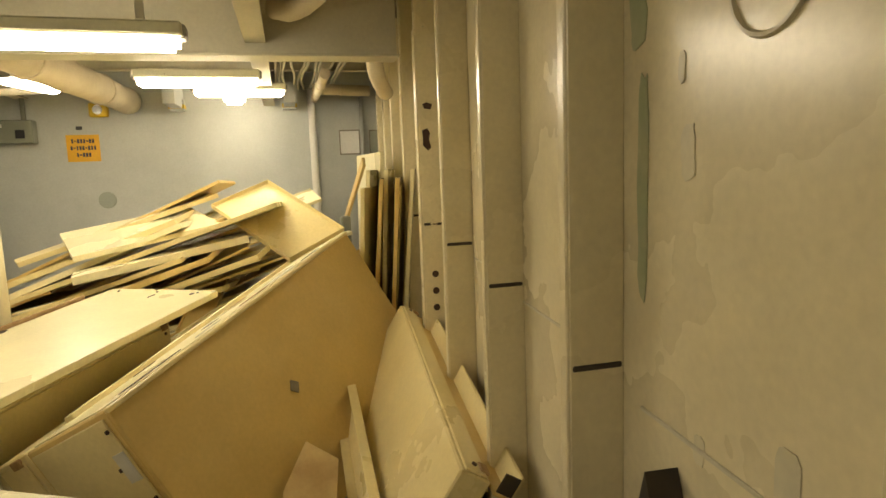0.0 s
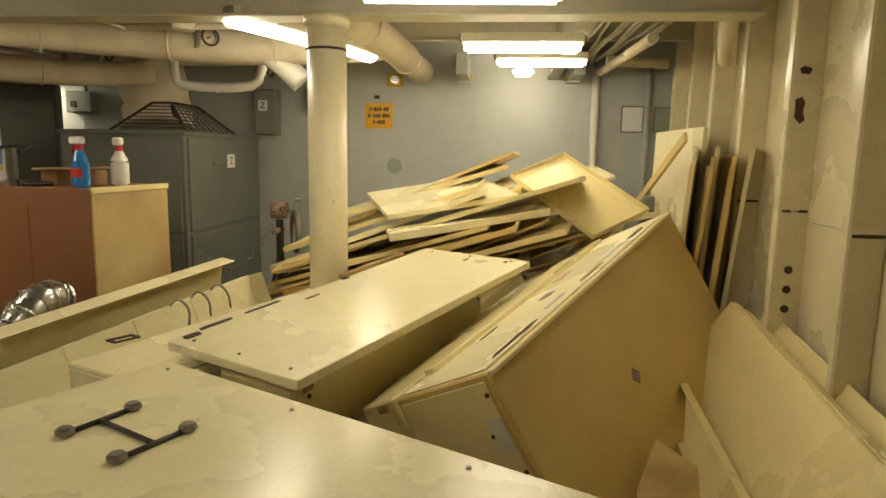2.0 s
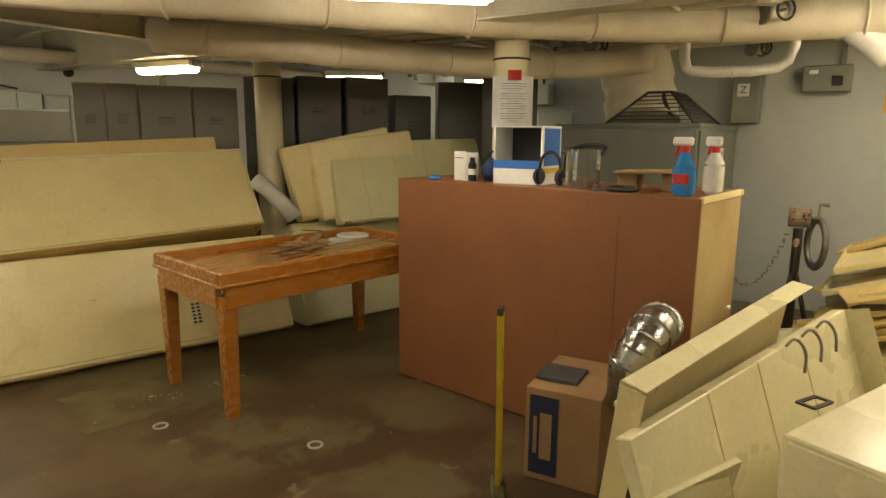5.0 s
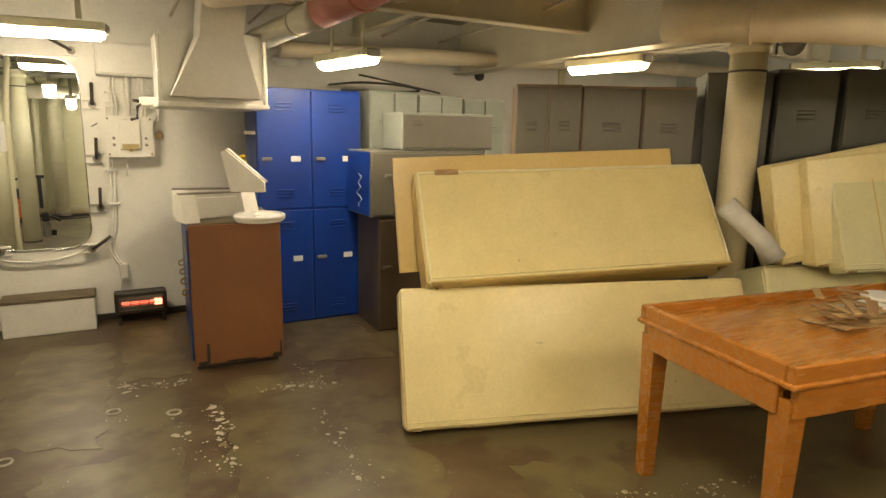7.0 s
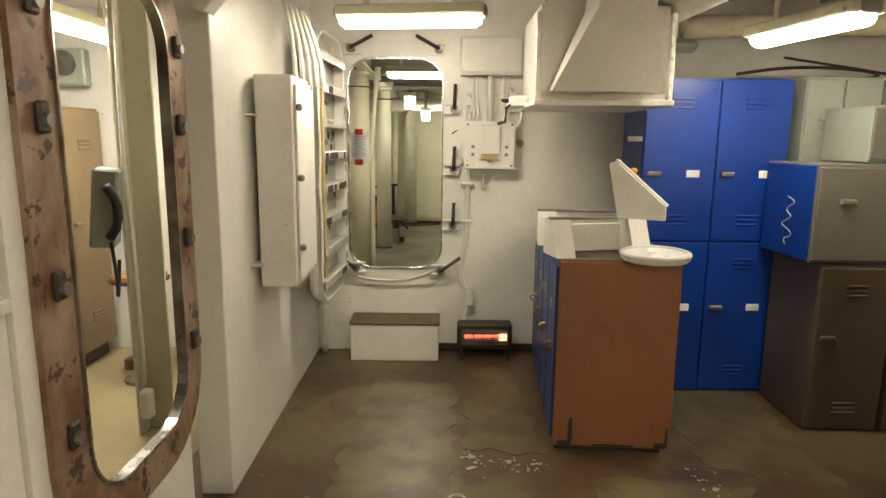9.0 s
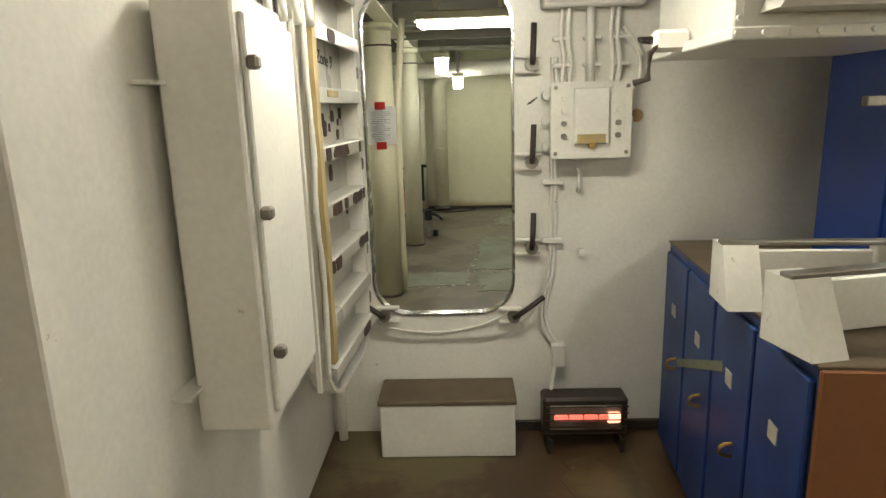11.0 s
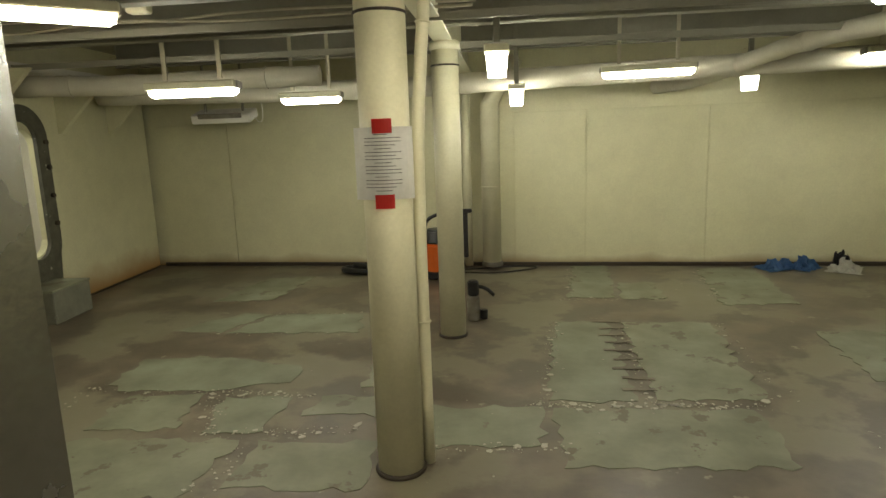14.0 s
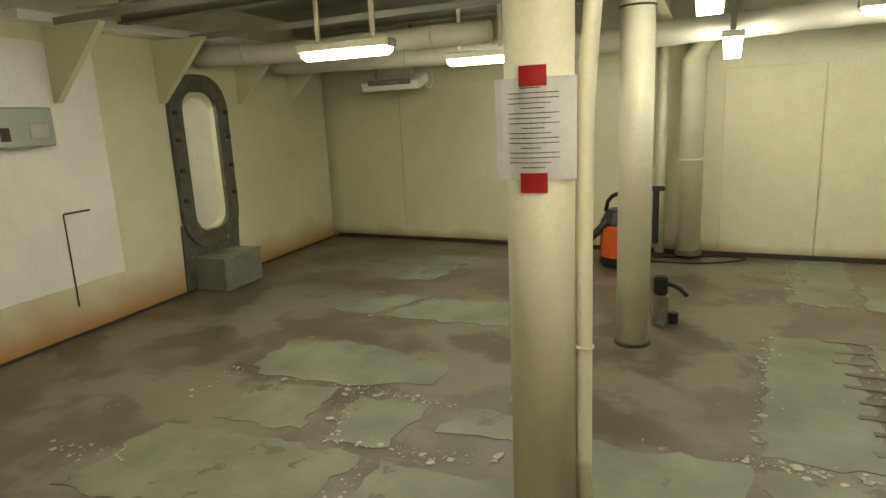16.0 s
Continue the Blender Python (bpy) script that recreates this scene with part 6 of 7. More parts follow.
# yellow folding rule standing on the deck, carton, flexible duct
th = thing("level_stick", "upright yellow spirit level with a dark base", "spirit level", pose(2.79, 0.62, 0, 0, 0, 20))
part("stick", box(0.05, 0.02, 0.74, (-0.02, 0, 0.40), 0.003, (0, -4, 0)), material("scuffed_yellow", (0.55, 0.42, 0.02), 0.4, second=(0.4, 0.3, 0.02), scale=12, bump=0.05, chips=(0.1, 0.08, 0.03), chip_amount=0.2), th)
part("base", box(0.13, 0.06, 0.045, (0.0, 0, 0.025), 0.01, (0, -8, 12)), material("mossy_base", (0.12, 0.11, 0.03), 0.7, second=(0.06, 0.055, 0.02), scale=30, bump=0.2), th)
part("end_cap", box(0.052, 0.022, 0.03, (-0.047, 0, 0.77), 0.004, (0, -4, 0)), DARK, th)
th = thing("carton", "brown cardboard carton with a navy printed panel", "carton", basis((2.97, 0.60, 0), (0.03, -0.30, 0), (1, 0.1, 0)))
part("body", box(0.31, 0.42, 0.40, (0.155, 0.21, 0.20), 0.004), CARDB, th)
part("printed_panel", box(0.12, 0.004, 0.34, (0.08, -0.002, 0.20)), NAVY, th, "navy printed panel")
part("print_bar", box(0.05, 0.003, 0.2, (0.09, -0.0045, 0.2)), CARDB, th, "pale block of unreadable print")
part("print_bar", box(0.015, 0.003, 0.16, (0.045, -0.0045, 0.2)), CARDB, th)
part("flap", box(0.30, 0.2, 0.004, (0.155, 0.1, 0.403), 0, (4, 0, 0)), CARDB, th)
part("dark_top", box(0.18, 0.16, 0.02, (0.1, 0.16, 0.415), 0.004), INK, th)
th = thing("duct_elbow", "short galvanised sheet metal elbow with raised seams", "duct elbow")
ELB = [(3.03 + 0.13 * (1 - math.cos(radians(a))) , 0.20 - 0.05 * math.sin(radians(a)), 0.56 + 0.13 * math.sin(radians(a))) for a in range(0, 121, 20)]
ELB = [(3.03, 0.20, 0.40)] + ELB
part("bend", pipe(ELB, 0.082, 20), FOIL, th)
for a, b_ in zip(ELB[1:], ELB[2:]):
    c = ring(0.083, 0.006, seg=22, sec=6)
    c.transform(Matrix.Translation(Vector(a)) @ (Vector(b_) - Vector(a)).to_track_quat("Z", "Y").to_matrix().to_4x4())
    part("seam", c, FOIL, th)
part("mouth", ring(0.084, 0.008, (0, 0, 0), seg=22, sec=6), STEEL, th).matrix_basis = Matrix.Translation(Vector(ELB[-1])) @ (Vector(ELB[-1]) - Vector(ELB[-2])).to_track_quat("Z", "Y").to_matrix().to_4x4()

# ---- the heap in the foreground ----
P1 = basis((2.366, -1.253, 0.69), (1.376, -0.714, 0.14), (0.25, 0.575, 0.0))
th = tray("metal_tray", P1, 1.57, 0.63, 0.028, CREAM_L, "cream locker door lying flat on the heap", "locker doors", bolts=6)
for k, (bx, by, bw, bh) in enumerate(((0.08, 0.60, 0.07, 0.04), (0.2, 0.63, 0.16, 0.025), (0.42, 0.63, 0.2, 0.02), (0.62, 0.55, 0.09, 0.014), (0.9, 0.62, 0.05, 0.03), (1.5, 0.1, 0.03, 0.02), (1.45, 0.3, 0.06, 0.01))):
    q_ = worn_blot(bw, bh, 80 + k)
    q_.transform(pose(bx, by, 0.0022))
    part("rust_blot", q_, OXIDE, th, "dark rust blot")
part("hinge_strip", box(0.5, 0.012, 0.02, (1.15, 0.655, 0.006), 0.003), STRIP, th, "rusty hinge strip")
P0 = basis((1.965, -0.45, 0.664), (0.588, -0.30, 0.0), (-0.48, -0.876, 0.0))
P0 = basis(P0 @ Vector((0, 1.80, 0)), P0.to_3x3() @ Vector((1, 0, 0)), P0.to_3x3() @ Vector((0, -1, 0)))
th = tray("metal_tray", P0, 0.66, 1.80, 0.03, CREAM_L, "cream locker door lying flat with a dark latch linkage", "locker doors", bolts=8)


def on_p0(a, b, z=0.0):
    return P0.inverted() @ Vector((a, b - 0.012, 0.664 + z))


q = [on_p0(x, y) for x, y in ((2.166, -0.862), (2.004, -0.792), (2.067, -1.066), (1.902, -0.99))]
mid0, mid1 = q[0].lerp(q[1], 0.5), q[2].lerp(q[3], 0.5)
for a, b_ in ((q[0], q[1]), (q[2], q[3]), (mid0, mid1)):
    part("latch_rod", pipe([a + Vector((0, 0, 0.008)), b_ + Vector((0, 0, 0.008))], 0.007, 8), DARK, th, "dark latch linkage rod")
for p in q:
    part("latch_pad", drum(0.022, 0.02, (p.x, p.y, 0.014), seg=14, bevel=0.006), DULL_STEEL, th, "grey rubber latch pad")
lb = basis((1.20, -1.92, 0.625), (0.62, -0.28, 0), (0.48, 0.876, 0))
locker_body(lb, 0.5, 1.45, 0.60, CREAM, "cream locker lying under a loose door", "heap lockers")
locker_body(basis((2.62, -0.36, 0.612), (0.93, -0.40, 0.03), (0.30, 0.75, 0.0)) @ pose(0, -0.44, 0), 1.55, 0.46, 0.58, CREAM_L, "cream locker lying on its side in the heap", "heap lockers")
locker_body(basis((2.50, -1.20, 0.62), (0.93, -0.40, 0.06), (0.36, 0.85, 0.0)), 1.35, 0.34, 0.55, CREAM, "cream locker lying under the flat door", "heap lockers")
fr = thing("ring_pull", "dark square handle ring on a locker", "handle", pose(2.86, -0.40, 0.628, 0, 2, -24))
part("ring", frame_ring(outline(0.11, 0.06, 0.006, 2), outline(0.085, 0.035, 0.004, 2), 0.006), DARK, fr)

# long open troughs beside the carton
T1 = basis((2.535, 0.045, 0.515), (1.494, -0.51, 0.162), (0.03, -0.16, -0.46))
th = thing("trough", "open pale cream sheet metal trough with loose wires", "trough", T1)
part("back", box(1.50, 0.50, 0.006, (0.75, 0.25, 0), 0.002), CREAM_L, th)
part("upper_flange", box(1.50, 0.006, 0.05, (0.75, 0.0, 0.025), 0.002), CREAM_L, th)
part("end", box(0.006, 0.50, 0.05, (0.0, 0.25, 0.025), 0.002), CREAM_L, th)
part("end", box(0.006, 0.50, 0.10, (1.50, 0.25, -0.05), 0.002), CREAM_L, th)
for k in range(3):
    part("crease", box(0.006, 0.44, 0.004, (0.42 + 0.33 * k, 0.22, -0.004), 0.001), CREAM, th)
for k in range(3):
    part("wire", pipe([(0.95 + 0.13 * k, 0.0, -0.01), (0.98 + 0.13 * k, -0.03, -0.04), (1.02 + 0.13 * k, 0.04, -0.05), (1.0 + 0.14 * k, 0.12, -0.03)], 0.006, 7, smooth=2), DULL_STEEL, th, "bent grey wire")
T2 = basis((2.63, 0.11, 0.655), (1.59, -0.36, 0.09), (0.02, 0.08, -0.55))
th = thing("trough", "long cream sheet metal channel on its edge", "trough", T2)
part("web", box(1.50, 0.52, 0.006, (0.75, 0.26, 0), 0.002), CREAM, th)
part("upper_flange", box(1.50, 0.006, 0.09, (0.75, 0, -0.045), 0.002), CREAM_L, th)
part("end", box(0.006, 0.50, 0.09, (0, 0.26, -0.045), 0.002), CREAM, th)
part("fold", box(1.50, 0.02, 0.012, (0.75, 0.09, 0.006), 0.003), CREAM, th)
tray("metal_tray", basis((2.48, 0.02, 0.33), (0.45, -0.22, 0.03), (0.05, 0.06, -0.34)), 0.5, 0.36, 0.02, CREAM_L, "small cream panel leaning on the trough", "locker doors")

# tilted big locker with a diamond hole, and its neighbours
n_ = Vector((-0.51, -0.73, 0.455)).normalized()
TL = Vector((2.34, -1.80, 0.756))
d1_ = Vector((1.48, -0.834, 0.327)).normalized()
BIG = basis(TL, d1_, n_)
big = thing("locker", "tilted cream steel locker with a diamond shaped hole", "locker", BIG, "heap lockers")
part("carcass", box(1.74, 0.40, 0.84, (0.87, -0.20, 0.42), 0.006), CREAM_D, big)
part("front_sheet", box(1.74, 0.010, 0.84, (0.87, 0.004, 0.42), 0.004), CREAM_D, big, "amber cream side sheet")
part("end_panel", box(0.008, 0.36, 0.80, (-0.004, -0.20, 0.42), 0.003), CREAM, big)
part("edge_fold", box(1.74, 0.022, 0.018, (0.87, 0.006, 0.006), 0.004), CREAM, big)
part("top_fold", box(1.70, 0.36, 0.006, (0.87, -0.2, -0.003), 0.002), CREAM_L, big)
for k, (bx, by, bw, bh, mt) in enumerate(((0.25, -0.05, 0.3, 0.02, OXIDE), (0.6, -0.08, 0.16, 0.03, CLOTH_W), (0.9, -0.06, 0.24, 0.03, CARDB), (1.2, -0.1, 0.3, 0.05, CLOTH_W), (1.45, -0.07, 0.2, 0.03, OXIDE), (0.45, -0.3, 0.12, 0.015, OXIDE), (1.05, -0.28, 0.14, 0.06, STRIP), (0.75, -0.2, 0.09, 0.05, DULL_STEEL))):
    q_ = worn_blot(bw, bh, 120 + k)
    q_.transform(pose(bx, by, -0.0085))
    part("torn_backing", q_, mt, big, "torn strip of old backing")
part("edge_board", box(1.5, 0.045, 0.022, (0.9, -0.36, -0.014), 0.003), CREAM, big)
part("label_patch", box(0.003, 0.05, 0.10, (-0.010, -0.05, 0.18)), CLOTH_W, big, "torn grey label")
dd = BIG.inverted() @ Vector((2.914, -2.32, 0.562))
part("diamond_hole", box(0.045, 0.004, 0.045, (dd.x, 0.012, dd.z), 0, (0, 45, 0)), DULL_STEEL, big, "diamond shaped hole showing grey")
for k in range(6):
    part("bolt_hole", drum(0.007, 0.006, (-0.010, -0.03 - 0.05 * (k % 2), 0.06 + 0.12 * k), (0, 90, 0), 8), OXIDE, big)
for k, (off, dz, mt) in enumerate(((0.42, 0.0, CREAM), (0.60, -0.05, CREAM_L), (0.79, -0.03, CREAM))):
    th = thing("locker", "tilted cream locker leaning in the heap", "locker", basis(TL - n_ * off + Vector((0.08 * k + 0.02, 0.02 * k, dz)), d1_, n_), "heap lockers")
    part("carcass", box(1.6, 0.16, 0.62, (0.8, -0.085, 0.31), 0.006), mt, th)
    part("end_panel", box(0.008, 0.13, 0.58, (-0.004, -0.085, 0.31), 0.003), mt, th)
    part("clip", box(0.012, 0.05, 0.03, (-0.008, -0.05, 0.02), 0.003), STRIP, th)
th = single("torn_board", slab([(0, 0), (0.26, 0.02), (0.30, 0.16), (0.2, 0.22), (0.12, 0.20), (0.05, 0.24), (0.0, 0.1)], 0.006), TAN_BOARD, "torn tan board scrap in the heap", "board", basis((2.20, -2.40, 0.10), (0.55, -0.12, 0.38), (-0.15, 0.5, -0.15)) @ Matrix.Diagonal((1.9, 0.9, 1.5, 1)))
# low lockers leaning on the ship's side
LN = basis((3.60, -2.98, 0.655), (-1.60, 0.13, -0.115), (0.05, 0.36, -0.60))
th = locker_body(LN, 1.62, 0.78, 0.10, CREAM, "cream locker panel leaning on the side frames", "heap lockers")
for k, (jx, jy, jl) in enumerate(((0.62, 0.50, 0.42), (0.95, 0.36, 0.70))):
    part("panel_joint", box(0.007, jl, 0.002, (jx, jy, 0.0015), 0, (0, 0, 8)), OXIDE, th, "dark open joint")
th = thing("batten", "long cream channel strip along a leaning panel", "batten", LN @ pose(0.0, -0.05, 0.02), "leaning battens")
part("web", box(1.64, 0.075, 0.012, (0.82, 0.03, 0.045), 0.003), CREAM, th)
part("side", box(1.64, 0.010, 0.06, (0.82, 0.07, 0.02), 0.003), CREAM_D, th)
part("dark_end", box(0.006, 0.06, 0.05, (1.64, 0.03, 0.018), 0.001), DARK, th)
for k in range(2):
    th = thing("batten", "long cream channel strip leaning in the heap", "batten", LN @ pose(0.05 + 0.1 * k, 0.66 + 0.12 * k, 0.05 - 0.03 * k, 0, 0, -2 + 3 * k), "leaning battens")
    part("web", box(1.5, 0.085, 0.012, (0.75, 0.03, 0.03), 0.003), CREAM, th)
    part("side", box(1.5, 0.010, 0.05, (0.75, 0.075, 0.01), 0.003), CREAM_D, th)
tray("metal_tray", basis((3.35, -2.60, 0.47), (-1.0, 0.02, -0.12), (-0.02, 0.16, -0.36)), 1.1, 0.14, 0.04, CREAM, "narrow cream panel leaning in the heap", "locker doors")
th = single("rubber_wedge", slab([(0, 0), (0.12, 0), (0.115, 0.06), (0.10, 0.10), (0.03, 0.12), (0.0, 0.10)], 0.06), DARK, "dark worn wooden wedge against the plating", "wedge", basis((1.40, -2.93, 0.0), (-0.4, 0.02, 0), (0, 0, 1)) @ pose(0, 0, 0))
th.matrix_basis = basis((1.42, -2.95, 0.0), (-1, 0.05, -0.1), (-0.1, 0.0, 1)) @ Matrix.Diagonal((1.1, 7.6, 1.0, 1))
single("timber_offcut", slab([(0, 0), (0.05, 0), (0.055, 1.1), (0.035, 1.12)], 0.03), STRIP, "grey brown timber offcut leaning on the plating", "timber", basis((1.38, -2.90, 0.02), (-1, 0.0, -0.42), (-0.42, -0.02, 1)))

# ---- the pile of loose panels ----
rnd = random.Random(42)
for k in range(34):
    f = k / 33.0
    w = rnd.uniform(0.42, 0.85)
    l = rnd.uniform(1.35, 1.95)
    x = rnd.uniform(4.05, 5.15) + 0.25 * f
    y_lo = rnd.uniform(-0.55, -0.10) - 0.25 * f
    z_lo = 0.06 + 0.62 * f + rnd.uniform(-0.02, 0.02)
    slope = 0.10 + 0.30 * f + rnd.uniform(-0.05, 0.05)
    yaw = rnd.uniform(-0.22, 0.22)
    m_ = basis((x, y_lo, z_lo), (math.cos(yaw), math.sin(yaw), rnd.uniform(-0.06, 0.10)), (math.sin(yaw), -math.cos(yaw), slope))
    m_ = basis(m_ @ Vector((0, 0, 0)), m_.to_3x3() @ Vector((0, 1, 0)), m_.to_3x3() @ Vector((1, 0, 0)))
    m_ = m_ @ pose(0, 0, 0, 180, 0, 0) @ pose(0, -w, 0)
    tray("metal_sheet", m_, l, w, rnd.choice((0.018, 0.024, 0.03)), rnd.choice((CREAM, CREAM, CREAM_L, CREAM_D)), "cream sheet metal panel in the pile", "loose panels")
for k in range(12):
    x, y = rnd.uniform(4.0, 4.5), rnd.uniform(-2.5, -1.5)
    m_ = basis((x, y, rnd.uniform(0.12, 0.72)), (rnd.uniform(0.6, 1), rnd.uniform(-0.5, 0.2), rnd.uniform(0.0, 0.3)), (0.3, -1, rnd.uniform(0.2, 0.5)))
    tray("metal_sheet", m_, rnd.uniform(0.7, 1.3), rnd.uniform(0.08, 0.3), 0.022, rnd.choice((CREAM, CREAM_L, CREAM_D)), "narrow cream panel in the pile", "loose panels")
for k in range(46):
    f = k / 45.0
    y = -0.15 - 1.75 * rnd.random()
    z = 0.10 + (0.42 + 0.24 * (-y)) * f
    m_ = basis((4.02 + 0.42 * rnd.random() + 0.2 * f, y, z), (rnd.uniform(-0.12, 0.25), -1, rnd.uniform(0.12, 0.42)), (1, rnd.uniform(-0.1, 0.2), rnd.uniform(-0.12, 0.08)))
    tray("metal_sheet", m_, rnd.uniform(0.5, 1.15), rnd.uniform(0.16, 0.42), rnd.choice((0.008, 0.012, 0.018)), rnd.choice((CREAM, CREAM_L, CREAM_D, CREAM_D)), "thin cream sheet metal strip in the pile", "loose panels", t=0.003)
PK = Vector((4.94, -2.23, 1.355))
tray("metal_sheet", basis(PK, Vector((4.46, -2.70, 1.03)) - PK, Vector((4.58, -2.11, 1.135)) - PK), 0.74, 0.46, 0.03, CREAM, "cream panel propped up at the top of the pile", "loose panels")
tray("metal_sheet", basis((4.36, -1.14, 0.985), (0.30, -0.80, 0.13), (0.75, 0.25, 0.09)), 0.85, 0.80, 0.028, CREAM_L, "wide cream panel on top of the pile", "loose panels")
tray("metal_sheet", basis((4.72, -0.72, 0.93), (0.42, -0.95, 0.30), (0.9, 0.3, 0.0)), 1.30, 0.30, 0.028, CREAM, "long cream panel on top of the pile", "loose panels")
tray("metal_sheet", basis((4.10, -1.20, 0.90), (0.25, -0.95, 0.16), (0.75, 0.1, 0.0)), 0.95, 0.3, 0.04, CREAM_L, "cream panel on the pile's front", "loose panels")

# panels standing against the ship's side
for k in range(9):
    x = 4.02 + 0.05 * (k * 3 % 5)
    m_ = basis((x - 0.1, -2.70 - 0.035 * k, 0.02), (0.93, -0.30 + 0.05 * (k % 3), 0.0), (0.06 + 0.02 * (k % 2), -0.08 - 0.012 * (k % 4), 1.0))
    tray("metal_sheet", m_, 0.42 + 0.05 * (k % 3), 1.30 + 0.05 * (k * 2 % 3), 0.02, (CREAM, CREAM_L, CREAM_D)[k % 3], "cream panel standing against the side frames", "standing panels")
BAT_A, BAT_B = Vector((5.16, -2.76, 1.02)), Vector((4.26, -2.82, 1.47))
single("batten", box((BAT_B - BAT_A).length, 0.02, 0.06, ((BAT_B - BAT_A).length / 2, 0, 0), 0.003), CREAM_D, "yellow cream batten leaning on the panels", "batten", basis(BAT_A, BAT_B - BAT_A, (0.0, 1, 0)))
tray("metal_sheet", basis((5.22, -2.85, 0.02), (-1, -0.05, 0), (0, -0.025, 1)), 0.90, 1.51, 0.02, CREAM_L, "wide cream panel standing against the side frames", "standing panels")
single("grey_box", box(0.10, 0.06, 0.24, (4.60, -2.72, 1.0), 0.01), MACHINE, "grey metal box on a standing panel", "box")

# ---- east bulkhead ----
th = thing("bulkhead_sign", "amber sign plate with dark stencilled lines", "sign", basis((EAST - 0.003, -0.64, 1.705), (0, -1, 0), (0, 0, 1)))
part("plate", box(0.265, 0.235, 0.005, (0, 0, 0.003), 0.001), ORANGE_S, th)
rnd = random.Random(21)
for i, (n_bars, wide) in enumerate(((8, 0.19), (9, 0.21), (5, 0.12))):
    step = wide / n_bars
    for k in range(n_bars):
        tall = 0.012 if k % 4 == 1 else 0.036
        part("stencil_bar", box(step * rnd.uniform(0.55, 0.85), tall, 0.002, (-wide / 2 + step * (k + 0.5), 0.062 - 0.06 * i, 0.0068)), INK, th)
th = thing("alarm_light", "yellow bulkhead emergency lamp with round lens", "lamp", basis((EAST, -0.80, 2.03), (0, -1, 0), (0, 0, 1)))
part("case", box(0.15, 0.12, 0.07, (0, 0, 0.035), 0.01), YELLOW, th)
part("lens", drum(0.04, 0.03, (0, 0.0, 0.08), seg=18, bevel=0.008), STEEL, th)
single("small_tag", box(0.008, 0.05, 0.03, (EAST - 0.004, -0.62, 1.88), 0.001), INK, "small dark tag on the bulkhead", "tag")
th = thing("breaker_box", "grey switch box on the bulkhead", "switch box", basis((EAST, -0.13, 1.85), (0, -1, 0), (0, 0, 1)))
part("case", box(0.33, 0.20, 0.12, (0, 0, 0.06), 0.01), PANEL_G, th)
part("window", box(0.07, 0.07, 0.01, (0.07, -0.02, 0.122), 0.002), BLACK, th)
part("name_plate", box(0.06, 0.03, 0.006, (-0.09, 0.05, 0.122), 0.001), PAPER, th)
part("conduit", drum(0.02, 0.3, (0.09, 0.24, 0.06), (90, 0, 0), 12), PANEL_G, th)
th = thing("breaker_box", "tall grey switch box with a number plate", "switch box", basis((EAST, 0.42, 1.72), (0, -1, 0), (0, 0, 1)))
part("case", box(0.21, 0.42, 0.14, (0, 0, 0.07), 0.01), PANEL_G, th)
part("number_plate", box(0.09, 0.10, 0.006, (-0.02, 0.06, 0.142), 0.001), PAPER, th)
lettering("Z", 0.08, pose(-0.02, 0.06, 0.147), INK, th)
th = thing("breaker_box", "pale grey controller box on the bulkhead", "switch box", basis((EAST, 2.30, 1.80), (0, -1, 0), (0, 0, 1)))
part("case", box(0.27, 0.20, 0.12, (0, 0, 0.06), 0.01), GREEN_L, th)
part("window", box(0.06, 0.06, 0.01, (-0.05, -0.02, 0.122), 0.002), BLACK, th)
part("conduit", pipe([(0.05, 0.1, 0.06), (0.05, 0.16, 0.06), (-0.1, 0.2, 0.06), (-0.25, 0.22, 0.05)], 0.012, 8, smooth=1), DARK, th)
th = thing("breaker_box", "pale grey box below the controller", "switch box", basis((EAST, 2.12, 1.56), (0, -1, 0), (0, 0, 1)))
part("case", box(0.36, 0.16, 0.06, (0, 0, 0.03), 0.006), GREEN_L, th)
for y, hgt in ((-2.98, 0.23), (-3.27, 0.22)):
    th = thing("wall_notice", "pale framed notice on the grey bulkhead", "notice", basis((EAST, y, 1.70), (0, -1, 0), (0, 0, 1)), "notices")
    part("frame", frame_ring(outline(0.20, hgt + 0.01, 0.004, 1), outline(0.18, hgt - 0.015, 0.004, 1), 0.01), DULL_STEEL, th)
    part("sheet", box(0.185, hgt - 0.01, 0.004, (0, 0, 0.003)), GREEN_L if y < -3.1 else PAPER, th)
single("round_plate", drum(0.075, 0.012, (EAST - 0.006, -0.79, 1.24), (0, 90, 0), 22, bevel=0.003), GREEN_L, "round grey plate on the bulkhead", "plate")

# big grey machine cabinet with a wire cage on top
MX, MY = 4.98, 0.45
th = thing("machine_cabinet", "large grey steel machine cabinet with two tiers of doors", "cabinet", pose(MX, MY, 0))
part("body", box(1.35, 0.95, 1.47, (0.675, 0.475, 0.735), 0.01), MACHINE, th)
for j in range(2):
    part("side_door", box(1.28, 0.014, 0.69, (0.675, -0.006, 0.38 + 0.72 * j), 0.005), MACHINE, th)
    part("front_door", box(0.014, 0.88, 0.69, (-0.006, 0.475, 0.38 + 0.72 * j), 0.005), MACHINE, th)
part("top_edge", box(1.38, 0.98, 0.03, (0.675, 0.475, 1.475), 0.006), MACHINE, th)
part("number_plate", box(0.14, 0.006, 0.11, (0.72, -0.016, 1.27), 0.001), PAPER, th)
lettering("Z", 0.08, basis((0.72, -0.021, 1.27), (1, 0, 0), (0, 0, 1)), INK, th)
part("latch", box(0.10, 0.02, 0.02, (0.45, -0.02, 1.25), 0.004), DULL_STEEL, th)
